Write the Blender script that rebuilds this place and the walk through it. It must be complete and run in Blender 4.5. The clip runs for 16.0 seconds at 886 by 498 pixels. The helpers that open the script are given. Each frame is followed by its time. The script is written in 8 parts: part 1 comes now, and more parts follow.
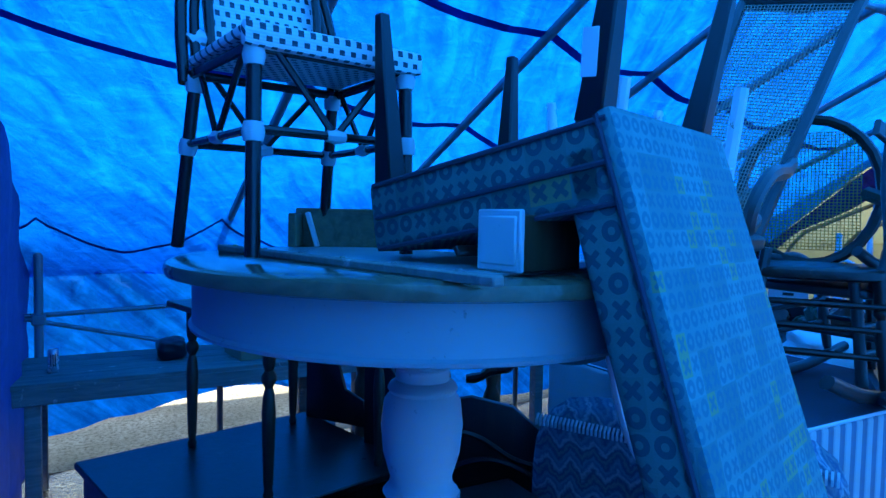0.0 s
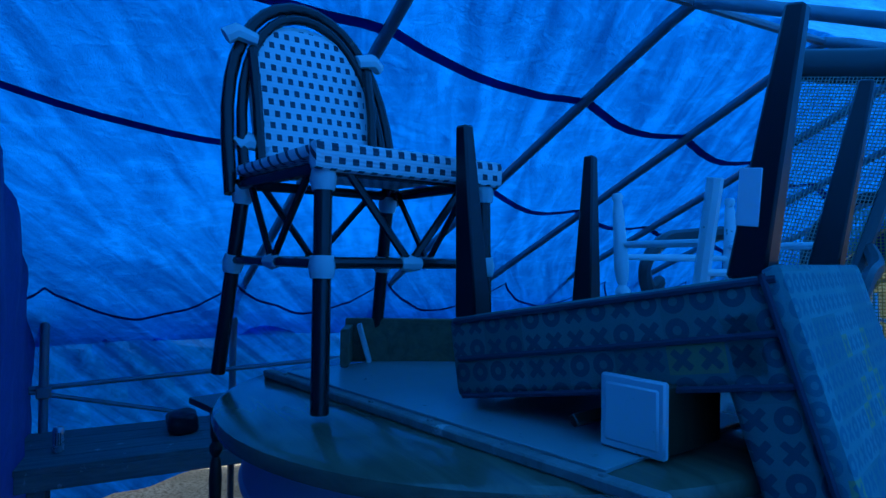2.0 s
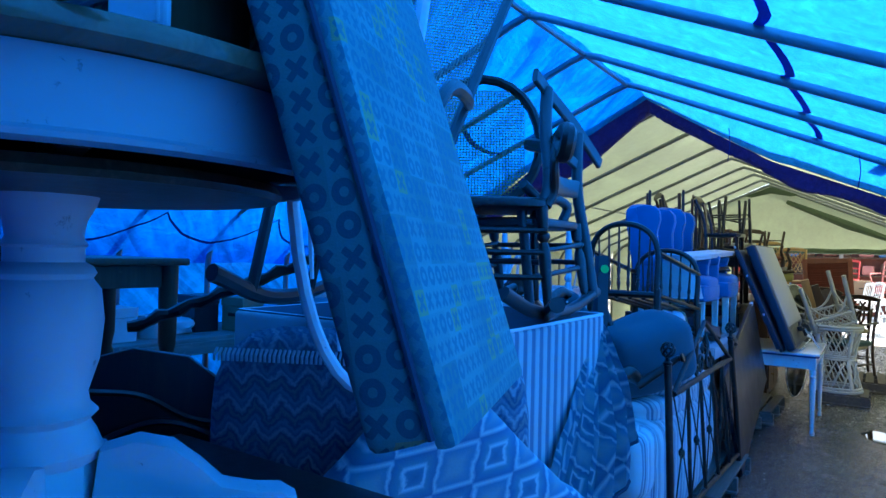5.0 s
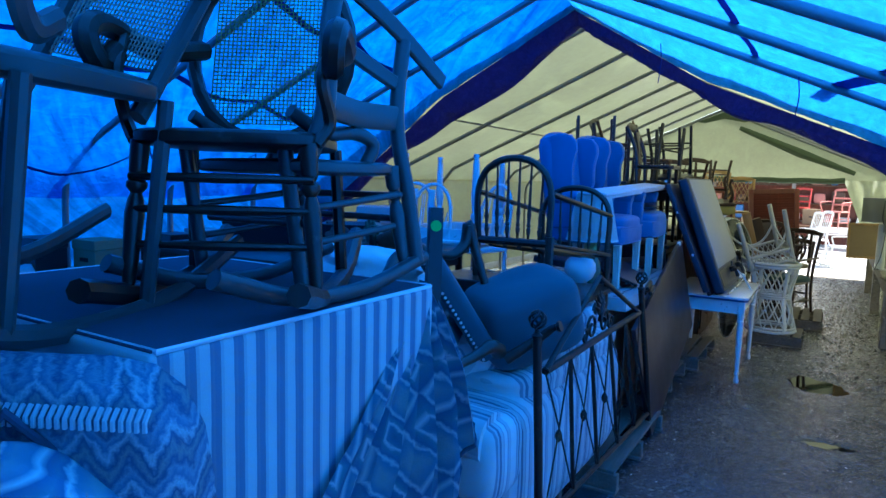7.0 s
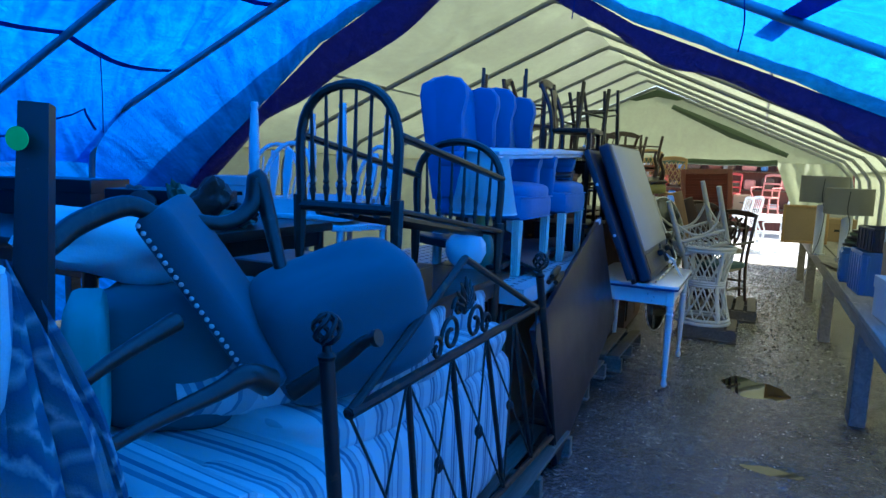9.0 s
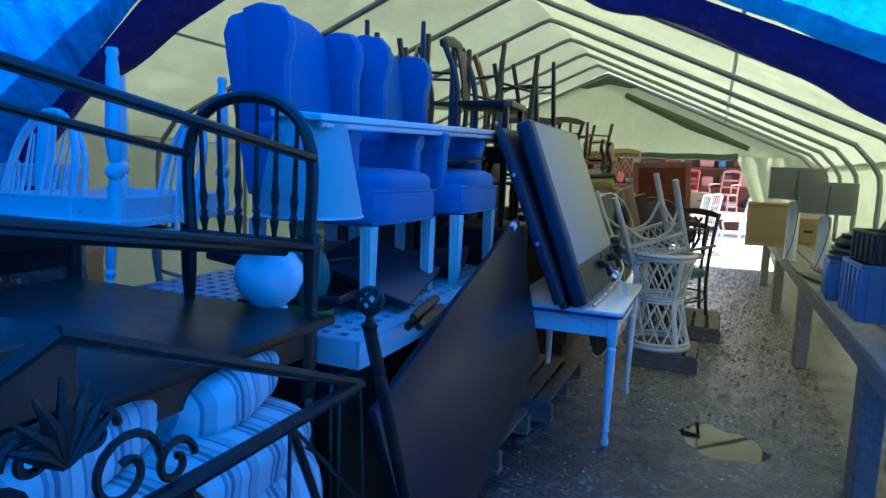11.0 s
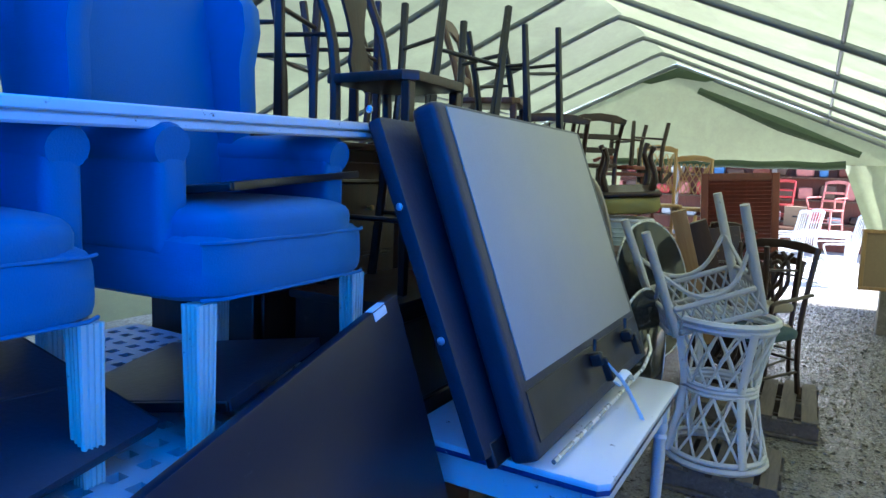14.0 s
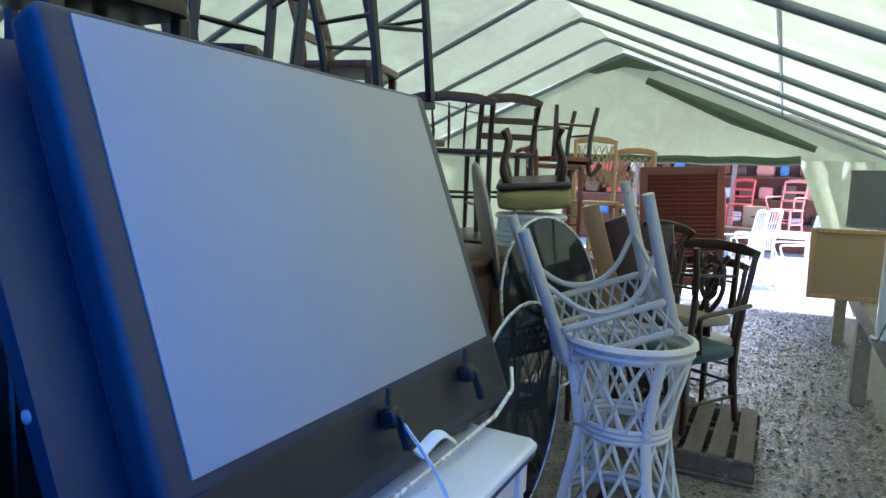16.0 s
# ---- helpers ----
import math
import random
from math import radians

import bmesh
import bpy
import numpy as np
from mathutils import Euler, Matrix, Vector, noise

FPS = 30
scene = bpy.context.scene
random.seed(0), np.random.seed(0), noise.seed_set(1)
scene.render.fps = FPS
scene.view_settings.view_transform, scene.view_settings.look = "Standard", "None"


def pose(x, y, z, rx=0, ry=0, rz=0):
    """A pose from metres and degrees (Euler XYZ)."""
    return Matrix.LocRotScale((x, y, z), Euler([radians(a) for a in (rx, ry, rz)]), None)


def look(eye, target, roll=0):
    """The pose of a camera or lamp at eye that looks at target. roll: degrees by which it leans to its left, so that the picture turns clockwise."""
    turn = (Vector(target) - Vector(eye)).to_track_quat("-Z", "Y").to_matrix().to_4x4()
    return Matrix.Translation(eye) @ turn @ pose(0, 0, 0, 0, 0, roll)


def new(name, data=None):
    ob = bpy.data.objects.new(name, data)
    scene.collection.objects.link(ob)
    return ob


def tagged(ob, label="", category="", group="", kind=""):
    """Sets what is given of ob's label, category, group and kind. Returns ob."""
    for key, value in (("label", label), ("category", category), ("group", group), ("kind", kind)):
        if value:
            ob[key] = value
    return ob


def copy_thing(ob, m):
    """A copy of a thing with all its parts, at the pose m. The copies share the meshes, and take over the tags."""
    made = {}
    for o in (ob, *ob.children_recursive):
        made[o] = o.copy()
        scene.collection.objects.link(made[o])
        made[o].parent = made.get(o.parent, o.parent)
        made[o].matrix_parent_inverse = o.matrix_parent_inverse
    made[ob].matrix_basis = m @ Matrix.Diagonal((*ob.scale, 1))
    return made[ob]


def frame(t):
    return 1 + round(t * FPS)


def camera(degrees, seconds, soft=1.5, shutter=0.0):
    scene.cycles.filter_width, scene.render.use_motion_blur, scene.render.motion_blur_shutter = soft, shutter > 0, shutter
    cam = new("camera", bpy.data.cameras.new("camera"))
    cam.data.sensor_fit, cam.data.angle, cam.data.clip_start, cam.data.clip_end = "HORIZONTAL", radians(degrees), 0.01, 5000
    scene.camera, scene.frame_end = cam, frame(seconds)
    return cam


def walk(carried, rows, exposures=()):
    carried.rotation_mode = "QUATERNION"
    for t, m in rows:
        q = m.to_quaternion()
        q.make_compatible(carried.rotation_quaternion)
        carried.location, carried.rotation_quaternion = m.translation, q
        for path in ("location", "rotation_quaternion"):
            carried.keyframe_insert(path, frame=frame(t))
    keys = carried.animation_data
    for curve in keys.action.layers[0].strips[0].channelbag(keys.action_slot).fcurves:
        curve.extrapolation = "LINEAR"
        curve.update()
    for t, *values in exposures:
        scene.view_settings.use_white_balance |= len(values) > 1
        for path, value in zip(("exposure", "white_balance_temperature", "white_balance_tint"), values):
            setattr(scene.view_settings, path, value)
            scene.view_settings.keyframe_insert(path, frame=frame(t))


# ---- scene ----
cam = camera(69.6, 16.0)
METRES, EYE, TILT, LEAN, TURN = 7.53, 2.02, -2.82, -1.19, 60.87
ROWS = [
    (0.0, 0.0, 0.0, 0.0, 0.0, 0.0, 0.0),
    (0.5, -0.0026, 0.0026, 0.0102, -0.15, 3.09, 0.19),
    (1.0, -0.0132, 0.0124, 0.0182, -0.14, 3.21, 0.05),
    (1.5, -0.0225, 0.0175, 0.0274, -0.04, 3.32, 0.18),
    (2.0, -0.0219, 0.0231, 0.0254, 0.07, 3.49, 0.36),
    (2.5, -0.0203, 0.0291, 0.0169, 0.14, 3.57, 0.46),
    (3.0, -0.0175, 0.0254, 0.0009, 0.04, 3.64, 0.51),
    (3.5, -0.0142, 0.0208, -0.0176, -2.45, 3.72, 0.57),
    (4.0, -0.0114, 0.0209, -0.0385, -12.55, 3.2, 0.55),
    (4.5, -0.0053, 0.0252, -0.0487, -21.15, 2.56, 0.73),
    (5.0, 0.0107, 0.0249, -0.0461, -26.49, 2.37, 1.04),
    (7.5, 0.1637, 0.0908, -0.0313, -30.45, -5.69, 0.78),
    (8.0, 0.2009, 0.1185, -0.0398, -33.14, -5.96, 0.66),
    (8.5, 0.2322, 0.1411, -0.0505, -34.6, -5.79, 0.53),
    (9.0, 0.2546, 0.1589, -0.0542, -34.5, -5.64, 0.47),
    (9.5, 0.2816, 0.1801, -0.0564, -34.38, -5.83, 0.59),
    (10.0, 0.3249, 0.2066, -0.0576, -39.72, -6.15, 0.63),
    (12.5, 0.5249, 0.3318, -0.0621, -31.82, -5.21, 0.2),
    (13.0, 0.5592, 0.359, -0.0588, -30.28, -5.21, 0.2),
    (13.5, 0.5887, 0.372, -0.0538, -29.65, -4.81, 0.21),
    (14.0, 0.6283, 0.3756, -0.0488, -30.6, -5.01, 0.41),
    (14.5, 0.6599, 0.3894, -0.0506, -32.12, -5.08, 0.15),
    (15.0, 0.6878, 0.4057, -0.0502, -32.58, -5.02, 0.24),
    (15.5, 0.7204, 0.4138, -0.0538, -32.8, -5.02, 0.4),
    (16.0, 0.75, 0.4194, -0.0577, -32.77, -4.82, 0.38),
]
walk(cam, [(t, pose(0.035, -0.118, EYE, TILT, LEAN, TURN) @ pose(METRES * x, METRES * y, METRES * z, 90 + pitch, roll, yaw)) for t, x, y, z, yaw, pitch, roll in ROWS],
     exposures=((0.0, 1.8, 6400, 9), (0.5, 1.2, 6300, 10), (1.0, 0.75, 6300, 10), (1.5, 0.6, 6300, 10), (2.5, 0.55, 6300, 10), (3.0, 0.75, 6300, 10), (3.5, 1.1, 6300, 10), (4.0, 1.4, 6300, 10), (4.5, 1.65, 6300, 10), (5.0, 1.7, 6300, 10), (7.5, 1.55, 6250, 10), (10.0, 1.58, 6000, 10), (12.5, 1.74, 5800, 11), (14.0, 1.9, 5550, 16), (16.0, 1.95, 5300, 20)))

# ---- daylight ----
world = bpy.data.worlds.new("sky")
scene.world = world
world.use_nodes = True
_wn = world.node_tree.nodes
_sky = _wn.new("ShaderNodeTexSky")
_sky.sky_type = 'NISHITA'
_sky.sun_disc = False
_sky.sun_elevation = radians(49)
_sky.sun_rotation = radians(75)
_wn["Background"].inputs["Strength"].default_value = 0.15
world.node_tree.links.new(_sky.outputs[0], _wn["Background"].inputs["Color"])
_sun = new("sun", bpy.data.lights.new("sun", "SUN"))
_sun.data.energy = 5.0
_sun.data.angle = radians(0.6)
_sun.data.color = (1.0, 0.97, 0.91)
_sd = Vector((math.sin(radians(75)) * math.cos(radians(49)), math.cos(radians(75)) * math.cos(radians(49)), math.sin(radians(49))))
_sun.matrix_world = look(_sd * 40, (0, 0, 0))

# fill lamp added in the tent doorway, on top of the open sky's light
_door = new("doorway_fill", bpy.data.lights.new("doorway_fill", "AREA"))
_door.data.shape = 'RECTANGLE'
_door.data.size, _door.data.size_y = 2.8, 1.7
_door.data.energy = 9.0
_door.data.color = (1.0, 0.98, 0.95)
_door.matrix_world = look((-1.3, 15.75, 1.05), (-1.3, 12.0, 0.75))

# ---- materials ----
def node_mat(name):
    m = bpy.data.materials.new(name)
    m.use_nodes = True
    nt = m.node_tree
    return m, nt, nt.nodes["Principled BSDF"]


def ramp(nt, src, stops):
    r = nt.nodes.new("ShaderNodeValToRGB")
    els = r.color_ramp.elements
    while len(els) < len(stops):
        els.new(0.5)
    for e, (p, c) in zip(els, stops):
        e.position = p
        e.color = (*c, 1)
    nt.links.new(src, r.inputs[0])
    return r.outputs[0]


def coords(nt, scale=(1, 1, 1), kind="Object", rot=(0, 0, 0)):
    tc = nt.nodes.new("ShaderNodeTexCoord")
    mp = nt.nodes.new("ShaderNodeMapping")
    mp.inputs["Scale"].default_value = scale
    mp.inputs["Rotation"].default_value = rot
    nt.links.new(tc.outputs[kind], mp.inputs[0])
    return mp.outputs[0]


def noise_tex(nt, vec, scale, detail=4.0, rough=0.55, dist=0.0):
    n = nt.nodes.new("ShaderNodeTexNoise")
    n.inputs["Scale"].default_value = scale
    n.inputs["Detail"].default_value = detail
    n.inputs["Roughness"].default_value = rough
    n.inputs["Distortion"].default_value = dist
    nt.links.new(vec, n.inputs["Vector"])
    return n.outputs["Fac"]


def math_node(nt, op, a, b=0.0, c=None):
    n = nt.nodes.new("ShaderNodeMath")
    n.operation = op
    for i, v in enumerate((a, b, c)):
        if v is None:
            continue
        if isinstance(v, (int, float)):
            n.inputs[i].default_value = v
        else:
            nt.links.new(v, n.inputs[i])
    return n.outputs[0]


def mixc(nt, fac, a, b, mode="MIX"):
    n = nt.nodes.new("ShaderNodeMix")
    n.data_type = 'RGBA'
    n.blend_type = mode
    for i, v in ((0, fac), (6, a), (7, b)):
        if isinstance(v, (int, float)):
            n.inputs[i].default_value = v
        elif isinstance(v, tuple):
            n.inputs[i].default_value = (*v, 1)
        else:
            nt.links.new(v, n.inputs[i])
    return n.outputs[2]


def bump(nt, bsdf, height, strength, dist=0.01):
    b = nt.nodes.new("ShaderNodeBump")
    b.inputs["Strength"].default_value = strength
    b.inputs["Distance"].default_value = dist
    nt.links.new(height, b.inputs["Height"])
    nt.links.new(b.outputs[0], bsdf.inputs["Normal"])


def varied(nt, base):
    """A small shift of value from piece to piece."""
    oi = nt.nodes.new("ShaderNodeObjectInfo")
    hs = nt.nodes.new("ShaderNodeHueSaturation")
    nt.links.new(math_node(nt, "MULTIPLY_ADD", oi.outputs["Random"], 0.24, 0.88), hs.inputs["Value"])
    nt.links.new(base, hs.inputs["Color"])
    return hs.outputs[0]


def wood(name, dark, light, rough=0.4, grain=1.0, axis=2, worn=0.0):
    m, nt, b = node_mat(name)
    sc = [9.0 * grain] * 3
    sc[axis] = 0.8 * grain
    v = coords(nt, tuple(sc))
    g = noise_tex(nt, v, 2.6, 7, 0.62, 1.2)
    big = noise_tex(nt, coords(nt), 2.2, 3)
    col = ramp(nt, g, [(0.28, dark), (0.72, light)])
    col = mixc(nt, math_node(nt, "MULTIPLY", big, 0.5), col, dark)
    if worn:
        wv = noise_tex(nt, coords(nt), 14, 5, 0.7)
        col = mixc(nt, ramp(nt, wv, [(0.62, (0, 0, 0)), (0.70, (worn, worn, worn))]), col, tuple(min(1, c * 2.4 + 0.06) for c in light))
    nt.links.new(varied(nt, col), b.inputs["Base Color"])
    rr = math_node(nt, "MULTIPLY_ADD", g, 0.25, rough - 0.12)
    nt.links.new(rr, b.inputs["Roughness"])
    bump(nt, b, g, 0.18, 0.004)
    return m


def paint(name, col, rough=0.45, chips=0.0, chip_col=(0.12, 0.08, 0.05), metal=0.0, dirt=0.25):
    m, nt, b = node_mat(name)
    v = coords(nt)
    n1 = noise_tex(nt, v, 5.0, 5, 0.6)
    n2 = noise_tex(nt, v, 60.0, 4, 0.6)
    c = mixc(nt, math_node(nt, "MULTIPLY", n1, dirt), col, tuple(x * 0.55 for x in col))
    if chips:
        k = noise_tex(nt, v, 22, 6, 0.75)
        c = mixc(nt, ramp(nt, k, [(0.66 - chips * 0.1, (0, 0, 0)), (0.69, (1, 1, 1))]), c, chip_col)
    nt.links.new(c, b.inputs["Base Color"])
    nt.links.new(math_node(nt, "MULTIPLY_ADD", n1, 0.22, rough - 0.1), b.inputs["Roughness"])
    b.inputs["Metallic"].default_value = metal
    bump(nt, b, n2, 0.08, 0.003)
    return m


def fabric(name, col, col2=None, rough=0.9, weave=420.0, sheen=0.0):
    m, nt, b = node_mat(name)
    v = coords(nt)
    n1 = noise_tex(nt, v, 4.0, 4, 0.6)
    w = noise_tex(nt, v, weave, 2, 0.5)
    c = mixc(nt, n1, col, col2 or tuple(x * 0.72 for x in col))
    c = mixc(nt, math_node(nt, "MULTIPLY", w, 0.35), c, tuple(x * 0.6 for x in col))
    nt.links.new(c, b.inputs["Base Color"])
    b.inputs["Roughness"].default_value = rough
    b.inputs["Sheen Weight"].default_value = sheen
    h = math_node(nt, "MULTIPLY_ADD", n1, 3.0, w)
    bump(nt, b, h, 0.25, 0.004)
    return m


def striped(name, stops, period, axis=0, rough=0.9, kind="Object"):
    """Woven stripes across one axis, repeating every period metres."""
    m, nt, b = node_mat(name)
    tc = nt.nodes.new("ShaderNodeTexCoord")
    sp = nt.nodes.new("ShaderNodeSeparateXYZ")
    nt.links.new(tc.outputs[kind], sp.inputs[0])
    wob = noise_tex(nt, coords(nt), 6.0, 3)
    p = math_node(nt, "MULTIPLY_ADD", wob, 0.006, sp.outputs[axis])
    f = math_node(nt, "FRACT", math_node(nt, "MULTIPLY", p, 1.0 / period))
    r = nt.nodes.new("ShaderNodeValToRGB")
    r.color_ramp.interpolation = 'CONSTANT'
    els = r.color_ramp.elements
    while len(els) < len(stops):
        els.new(0.5)
    for e, (q, c) in zip(els, stops):
        e.position, e.color = q, (*c, 1)
    nt.links.new(f, r.inputs[0])
    w = noise_tex(nt, coords(nt), 380, 2)
    n1 = noise_tex(nt, coords(nt), 5, 4)
    c = mixc(nt, math_node(nt, "MULTIPLY", w, 0.4), r.outputs[0], (0.25, 0.25, 0.25), "MULTIPLY")
    c = mixc(nt, math_node(nt, "MULTIPLY", n1, 0.3), c, (0.3, 0.3, 0.3), "MULTIPLY")
    nt.links.new(c, b.inputs["Base Color"])
    b.inputs["Roughness"].default_value = rough
    bump(nt, b, math_node(nt, "MULTIPLY_ADD", n1, 4.0, w), 0.25, 0.005)
    return m


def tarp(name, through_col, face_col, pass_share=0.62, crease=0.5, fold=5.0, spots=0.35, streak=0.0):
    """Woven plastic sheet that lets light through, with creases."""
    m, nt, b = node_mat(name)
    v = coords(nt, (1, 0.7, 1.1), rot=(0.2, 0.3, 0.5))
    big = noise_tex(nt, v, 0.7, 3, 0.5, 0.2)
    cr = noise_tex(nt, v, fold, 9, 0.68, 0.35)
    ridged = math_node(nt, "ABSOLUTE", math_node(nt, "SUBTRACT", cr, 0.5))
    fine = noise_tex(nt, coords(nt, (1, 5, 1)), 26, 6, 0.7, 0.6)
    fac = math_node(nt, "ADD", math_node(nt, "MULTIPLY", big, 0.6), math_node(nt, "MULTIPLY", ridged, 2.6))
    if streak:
        # light and dark of long slantwise pleats, painted into the sheet's colour
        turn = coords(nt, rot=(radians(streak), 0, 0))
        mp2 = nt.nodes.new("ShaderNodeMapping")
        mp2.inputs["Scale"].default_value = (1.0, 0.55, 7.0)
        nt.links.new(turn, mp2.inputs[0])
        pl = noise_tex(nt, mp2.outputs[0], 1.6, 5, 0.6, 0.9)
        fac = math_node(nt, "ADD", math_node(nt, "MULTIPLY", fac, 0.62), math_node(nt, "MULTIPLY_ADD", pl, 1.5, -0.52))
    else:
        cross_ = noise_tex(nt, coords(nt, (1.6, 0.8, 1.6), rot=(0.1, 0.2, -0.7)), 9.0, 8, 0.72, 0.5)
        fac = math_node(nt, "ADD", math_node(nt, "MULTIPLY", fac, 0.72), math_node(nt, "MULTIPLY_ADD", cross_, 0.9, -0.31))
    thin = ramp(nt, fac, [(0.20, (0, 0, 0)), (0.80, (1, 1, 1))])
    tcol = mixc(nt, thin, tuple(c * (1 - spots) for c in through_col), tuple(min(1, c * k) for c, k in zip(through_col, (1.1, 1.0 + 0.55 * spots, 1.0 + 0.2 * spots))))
    tr = nt.nodes.new("ShaderNodeBsdfTranslucent")
    nt.links.new(tcol, tr.inputs["Color"])
    b.inputs["Base Color"].default_value = (*face_col, 1)
    b.inputs["Roughness"].default_value = 0.42
    b.inputs["Specular IOR Level"].default_value = 0.35
    mx = nt.nodes.new("ShaderNodeMixShader")
    mx.inputs[0].default_value = pass_share
    nt.links.new(b.outputs[0], mx.inputs[1])
    nt.links.new(tr.outputs[0], mx.inputs[2])
    nt.links.new(mx.outputs[0], nt.nodes["Material Output"].inputs["Surface"])
    bn = nt.nodes.new("ShaderNodeBump")
    bn.inputs["Strength"].default_value = crease
    bn.inputs["Distance"].default_value = 0.03
    h = math_node(nt, "MULTIPLY_ADD", ridged, -1.0, math_node(nt, "MULTIPLY", fine, 0.16))
    nt.links.new(h, bn.inputs["Height"])
    nt.links.new(bn.outputs[0], b.inputs["Normal"])
    nt.links.new(bn.outputs[0], tr.inputs["Normal"])
    return m


def metal(name, col, rough=0.35, rust=0.0):
    m, nt, b = node_mat(name)
    v = coords(nt)
    n1 = noise_tex(nt, v, 11, 6, 0.7)
    c = mixc(nt, ramp(nt, n1, [(0.55, (0, 0, 0)), (0.68, (rust, rust, rust))]), col, (0.16, 0.075, 0.03))
    nt.links.new(c, b.inputs["Base Color"])
    b.inputs["Metallic"].default_value = 0.55
    nt.links.new(math_node(nt, "MULTIPLY_ADD", n1, 0.4, rough - 0.15), b.inputs["Roughness"])
    bump(nt, b, noise_tex(nt, v, 90, 3), 0.06, 0.002)
    return m


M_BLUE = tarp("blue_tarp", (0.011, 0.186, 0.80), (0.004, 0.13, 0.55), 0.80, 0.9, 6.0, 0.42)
# same blue tarp in a darker copy, shade of the west slope in its colour
M_BLUESHADED = tarp("blue_tarp_shaded", (0.003, 0.140, 0.74), (0.002, 0.09, 0.48), 0.80, 1.0, 6.0, 0.55, 40.0)
# brighter copy for the west wall, missing light made up in the colour
M_BLUESIDE = tarp("blue_tarp_side_lit", (0.004, 0.178, 0.86), (0.002, 0.10, 0.50), 0.84, 1.0, 6.0, 0.60, 40.0)
M_INDIGO = tarp("indigo_tarp", (0.036, 0.028, 0.25), (0.034, 0.026, 0.19), 0.45, 1.0, 11.0, 0.8)
M_GREEN = tarp("white_tent_cloth", (0.238, 0.250, 0.150), (0.58, 0.61, 0.47), 0.58, 0.4, 2.0, 0.34)
M_BACKDARK = fabric("canvas_roll", (0.10, 0.14, 0.09))
M_STRAP = tarp("tarp_hem", (0.003, 0.03, 0.30), (0.005, 0.02, 0.16), 0.6, 0.4, 6.0, 0.4)
M_TUBE = metal("galvanised_tube", (0.26, 0.28, 0.30), 0.45, 0.15)
M_OAK = wood("worn_oak", (0.14, 0.08, 0.04), (0.34, 0.22, 0.12), 0.5, 1.0, 1)
M_DARK = wood("dark_mahogany", (0.018, 0.008, 0.005), (0.06, 0.024, 0.013), 0.32, 1.0, 2, 0.25)
M_BROWN = wood("walnut_brown", (0.06, 0.028, 0.014), (0.17, 0.085, 0.045), 0.38, 1.0, 2, 0.2)
M_RED = wood("red_mahogany", (0.12, 0.025, 0.015), (0.24, 0.06, 0.035), 0.4)
M_PINE = wood("yellow_pine", (0.30, 0.16, 0.06), (0.52, 0.32, 0.14), 0.45)
M_GREYWOOD = wood("weathered_board", (0.16, 0.14, 0.12), (0.36, 0.33, 0.29), 0.75, 1.0, 1, 0.4)
M_PALLET = wood("pallet_board", (0.08, 0.066, 0.052), (0.22, 0.18, 0.14), 0.7, 1.2, 1, 0.4)
M_WHITE = paint("white_paint", (0.74, 0.75, 0.74), 0.38, 0.35)
M_CREAM = paint("cream_paint", (0.70, 0.66, 0.56), 0.4, 0.3)
M_BLACK = paint("black_lacquer", (0.010, 0.011, 0.013), 0.34, 0.15, (0.05, 0.05, 0.05))
M_IRON = metal("wrought_iron", (0.028, 0.024, 0.022), 0.4, 0.9)
M_BRASS = metal("aged_brass", (0.45, 0.30, 0.10), 0.3, 0.3)
M_CHROME = metal("chrome", (0.6, 0.6, 0.62), 0.22, 0.05)

# ---- building helpers ----
def bm_new():
    return bmesh.new()


def put(name, bm, material, smooth=True):
    me = bpy.data.meshes.new(name)
    bmesh.ops.recalc_face_normals(bm, faces=bm.faces)
    bm.to_mesh(me)
    bm.free()
    for mt in (material if isinstance(material, (list, tuple)) else [material]):
        me.materials.append(mt)
    if smooth:
        me.polygons.foreach_set("use_smooth", [True] * len(me.polygons))
        me.set_sharp_from_angle(angle=radians(38))
    return new(name, me)


def part(name, bm, material, parent, label=""):
    ob = put(name, bm, material)
    ob.parent = parent
    if label:
        tagged(ob, label)
    return ob


def share(name, src, parent, m):
    """Another part on the same mesh, at the pose m under its parent."""
    ob = new(name, src.data)
    ob.parent = parent
    ob.matrix_basis = m
    return ob


def thing(name, label, category, m=None, group="", kind=""):
    ob = new(name)
    ob.empty_display_size = 0.1
    tagged(ob, label, category, group, kind)
    if m is not None:
        ob.matrix_basis = m
    return ob


def single(name, bm, material, label, category, m=None, group="", kind=""):
    ob = put(name, bm, material)
    tagged(ob, label, category, group, kind)
    if m is not None:
        ob.matrix_basis = m
    return ob


def box(bm, c, s, r=(0, 0, 0), bev=0.004, seg=1, taper=None):
    """A block at c of size s, turned by r degrees, with rounded edges; taper shrinks its lower end."""
    t = bmesh.new()
    bmesh.ops.create_cube(t, size=1)
    if taper:
        for v in t.verts:
            if v.co.z < 0:
                v.co.x *= taper
                v.co.y *= taper
    for v in t.verts:
        v.co = Vector((v.co.x * s[0], v.co.y * s[1], v.co.z * s[2]))
    if bev > 0:
        bev = min(bev, min(s) * 0.45)
        bmesh.ops.bevel(t, geom=t.edges[:], offset=bev, segments=seg, profile=0.6, affect='EDGES')
    m = pose(*c, *r)
    join(bm, t, m)


def join(bm, t, m=Matrix()):
    idx = {}
    for v in t.verts:
        idx[v] = bm.verts.new(m @ v.co)
    for f in t.faces:
        try:
            nf = bm.faces.new([idx[v] for v in f.verts])
            nf.material_index = f.material_index
        except ValueError:
            pass
    t.free()


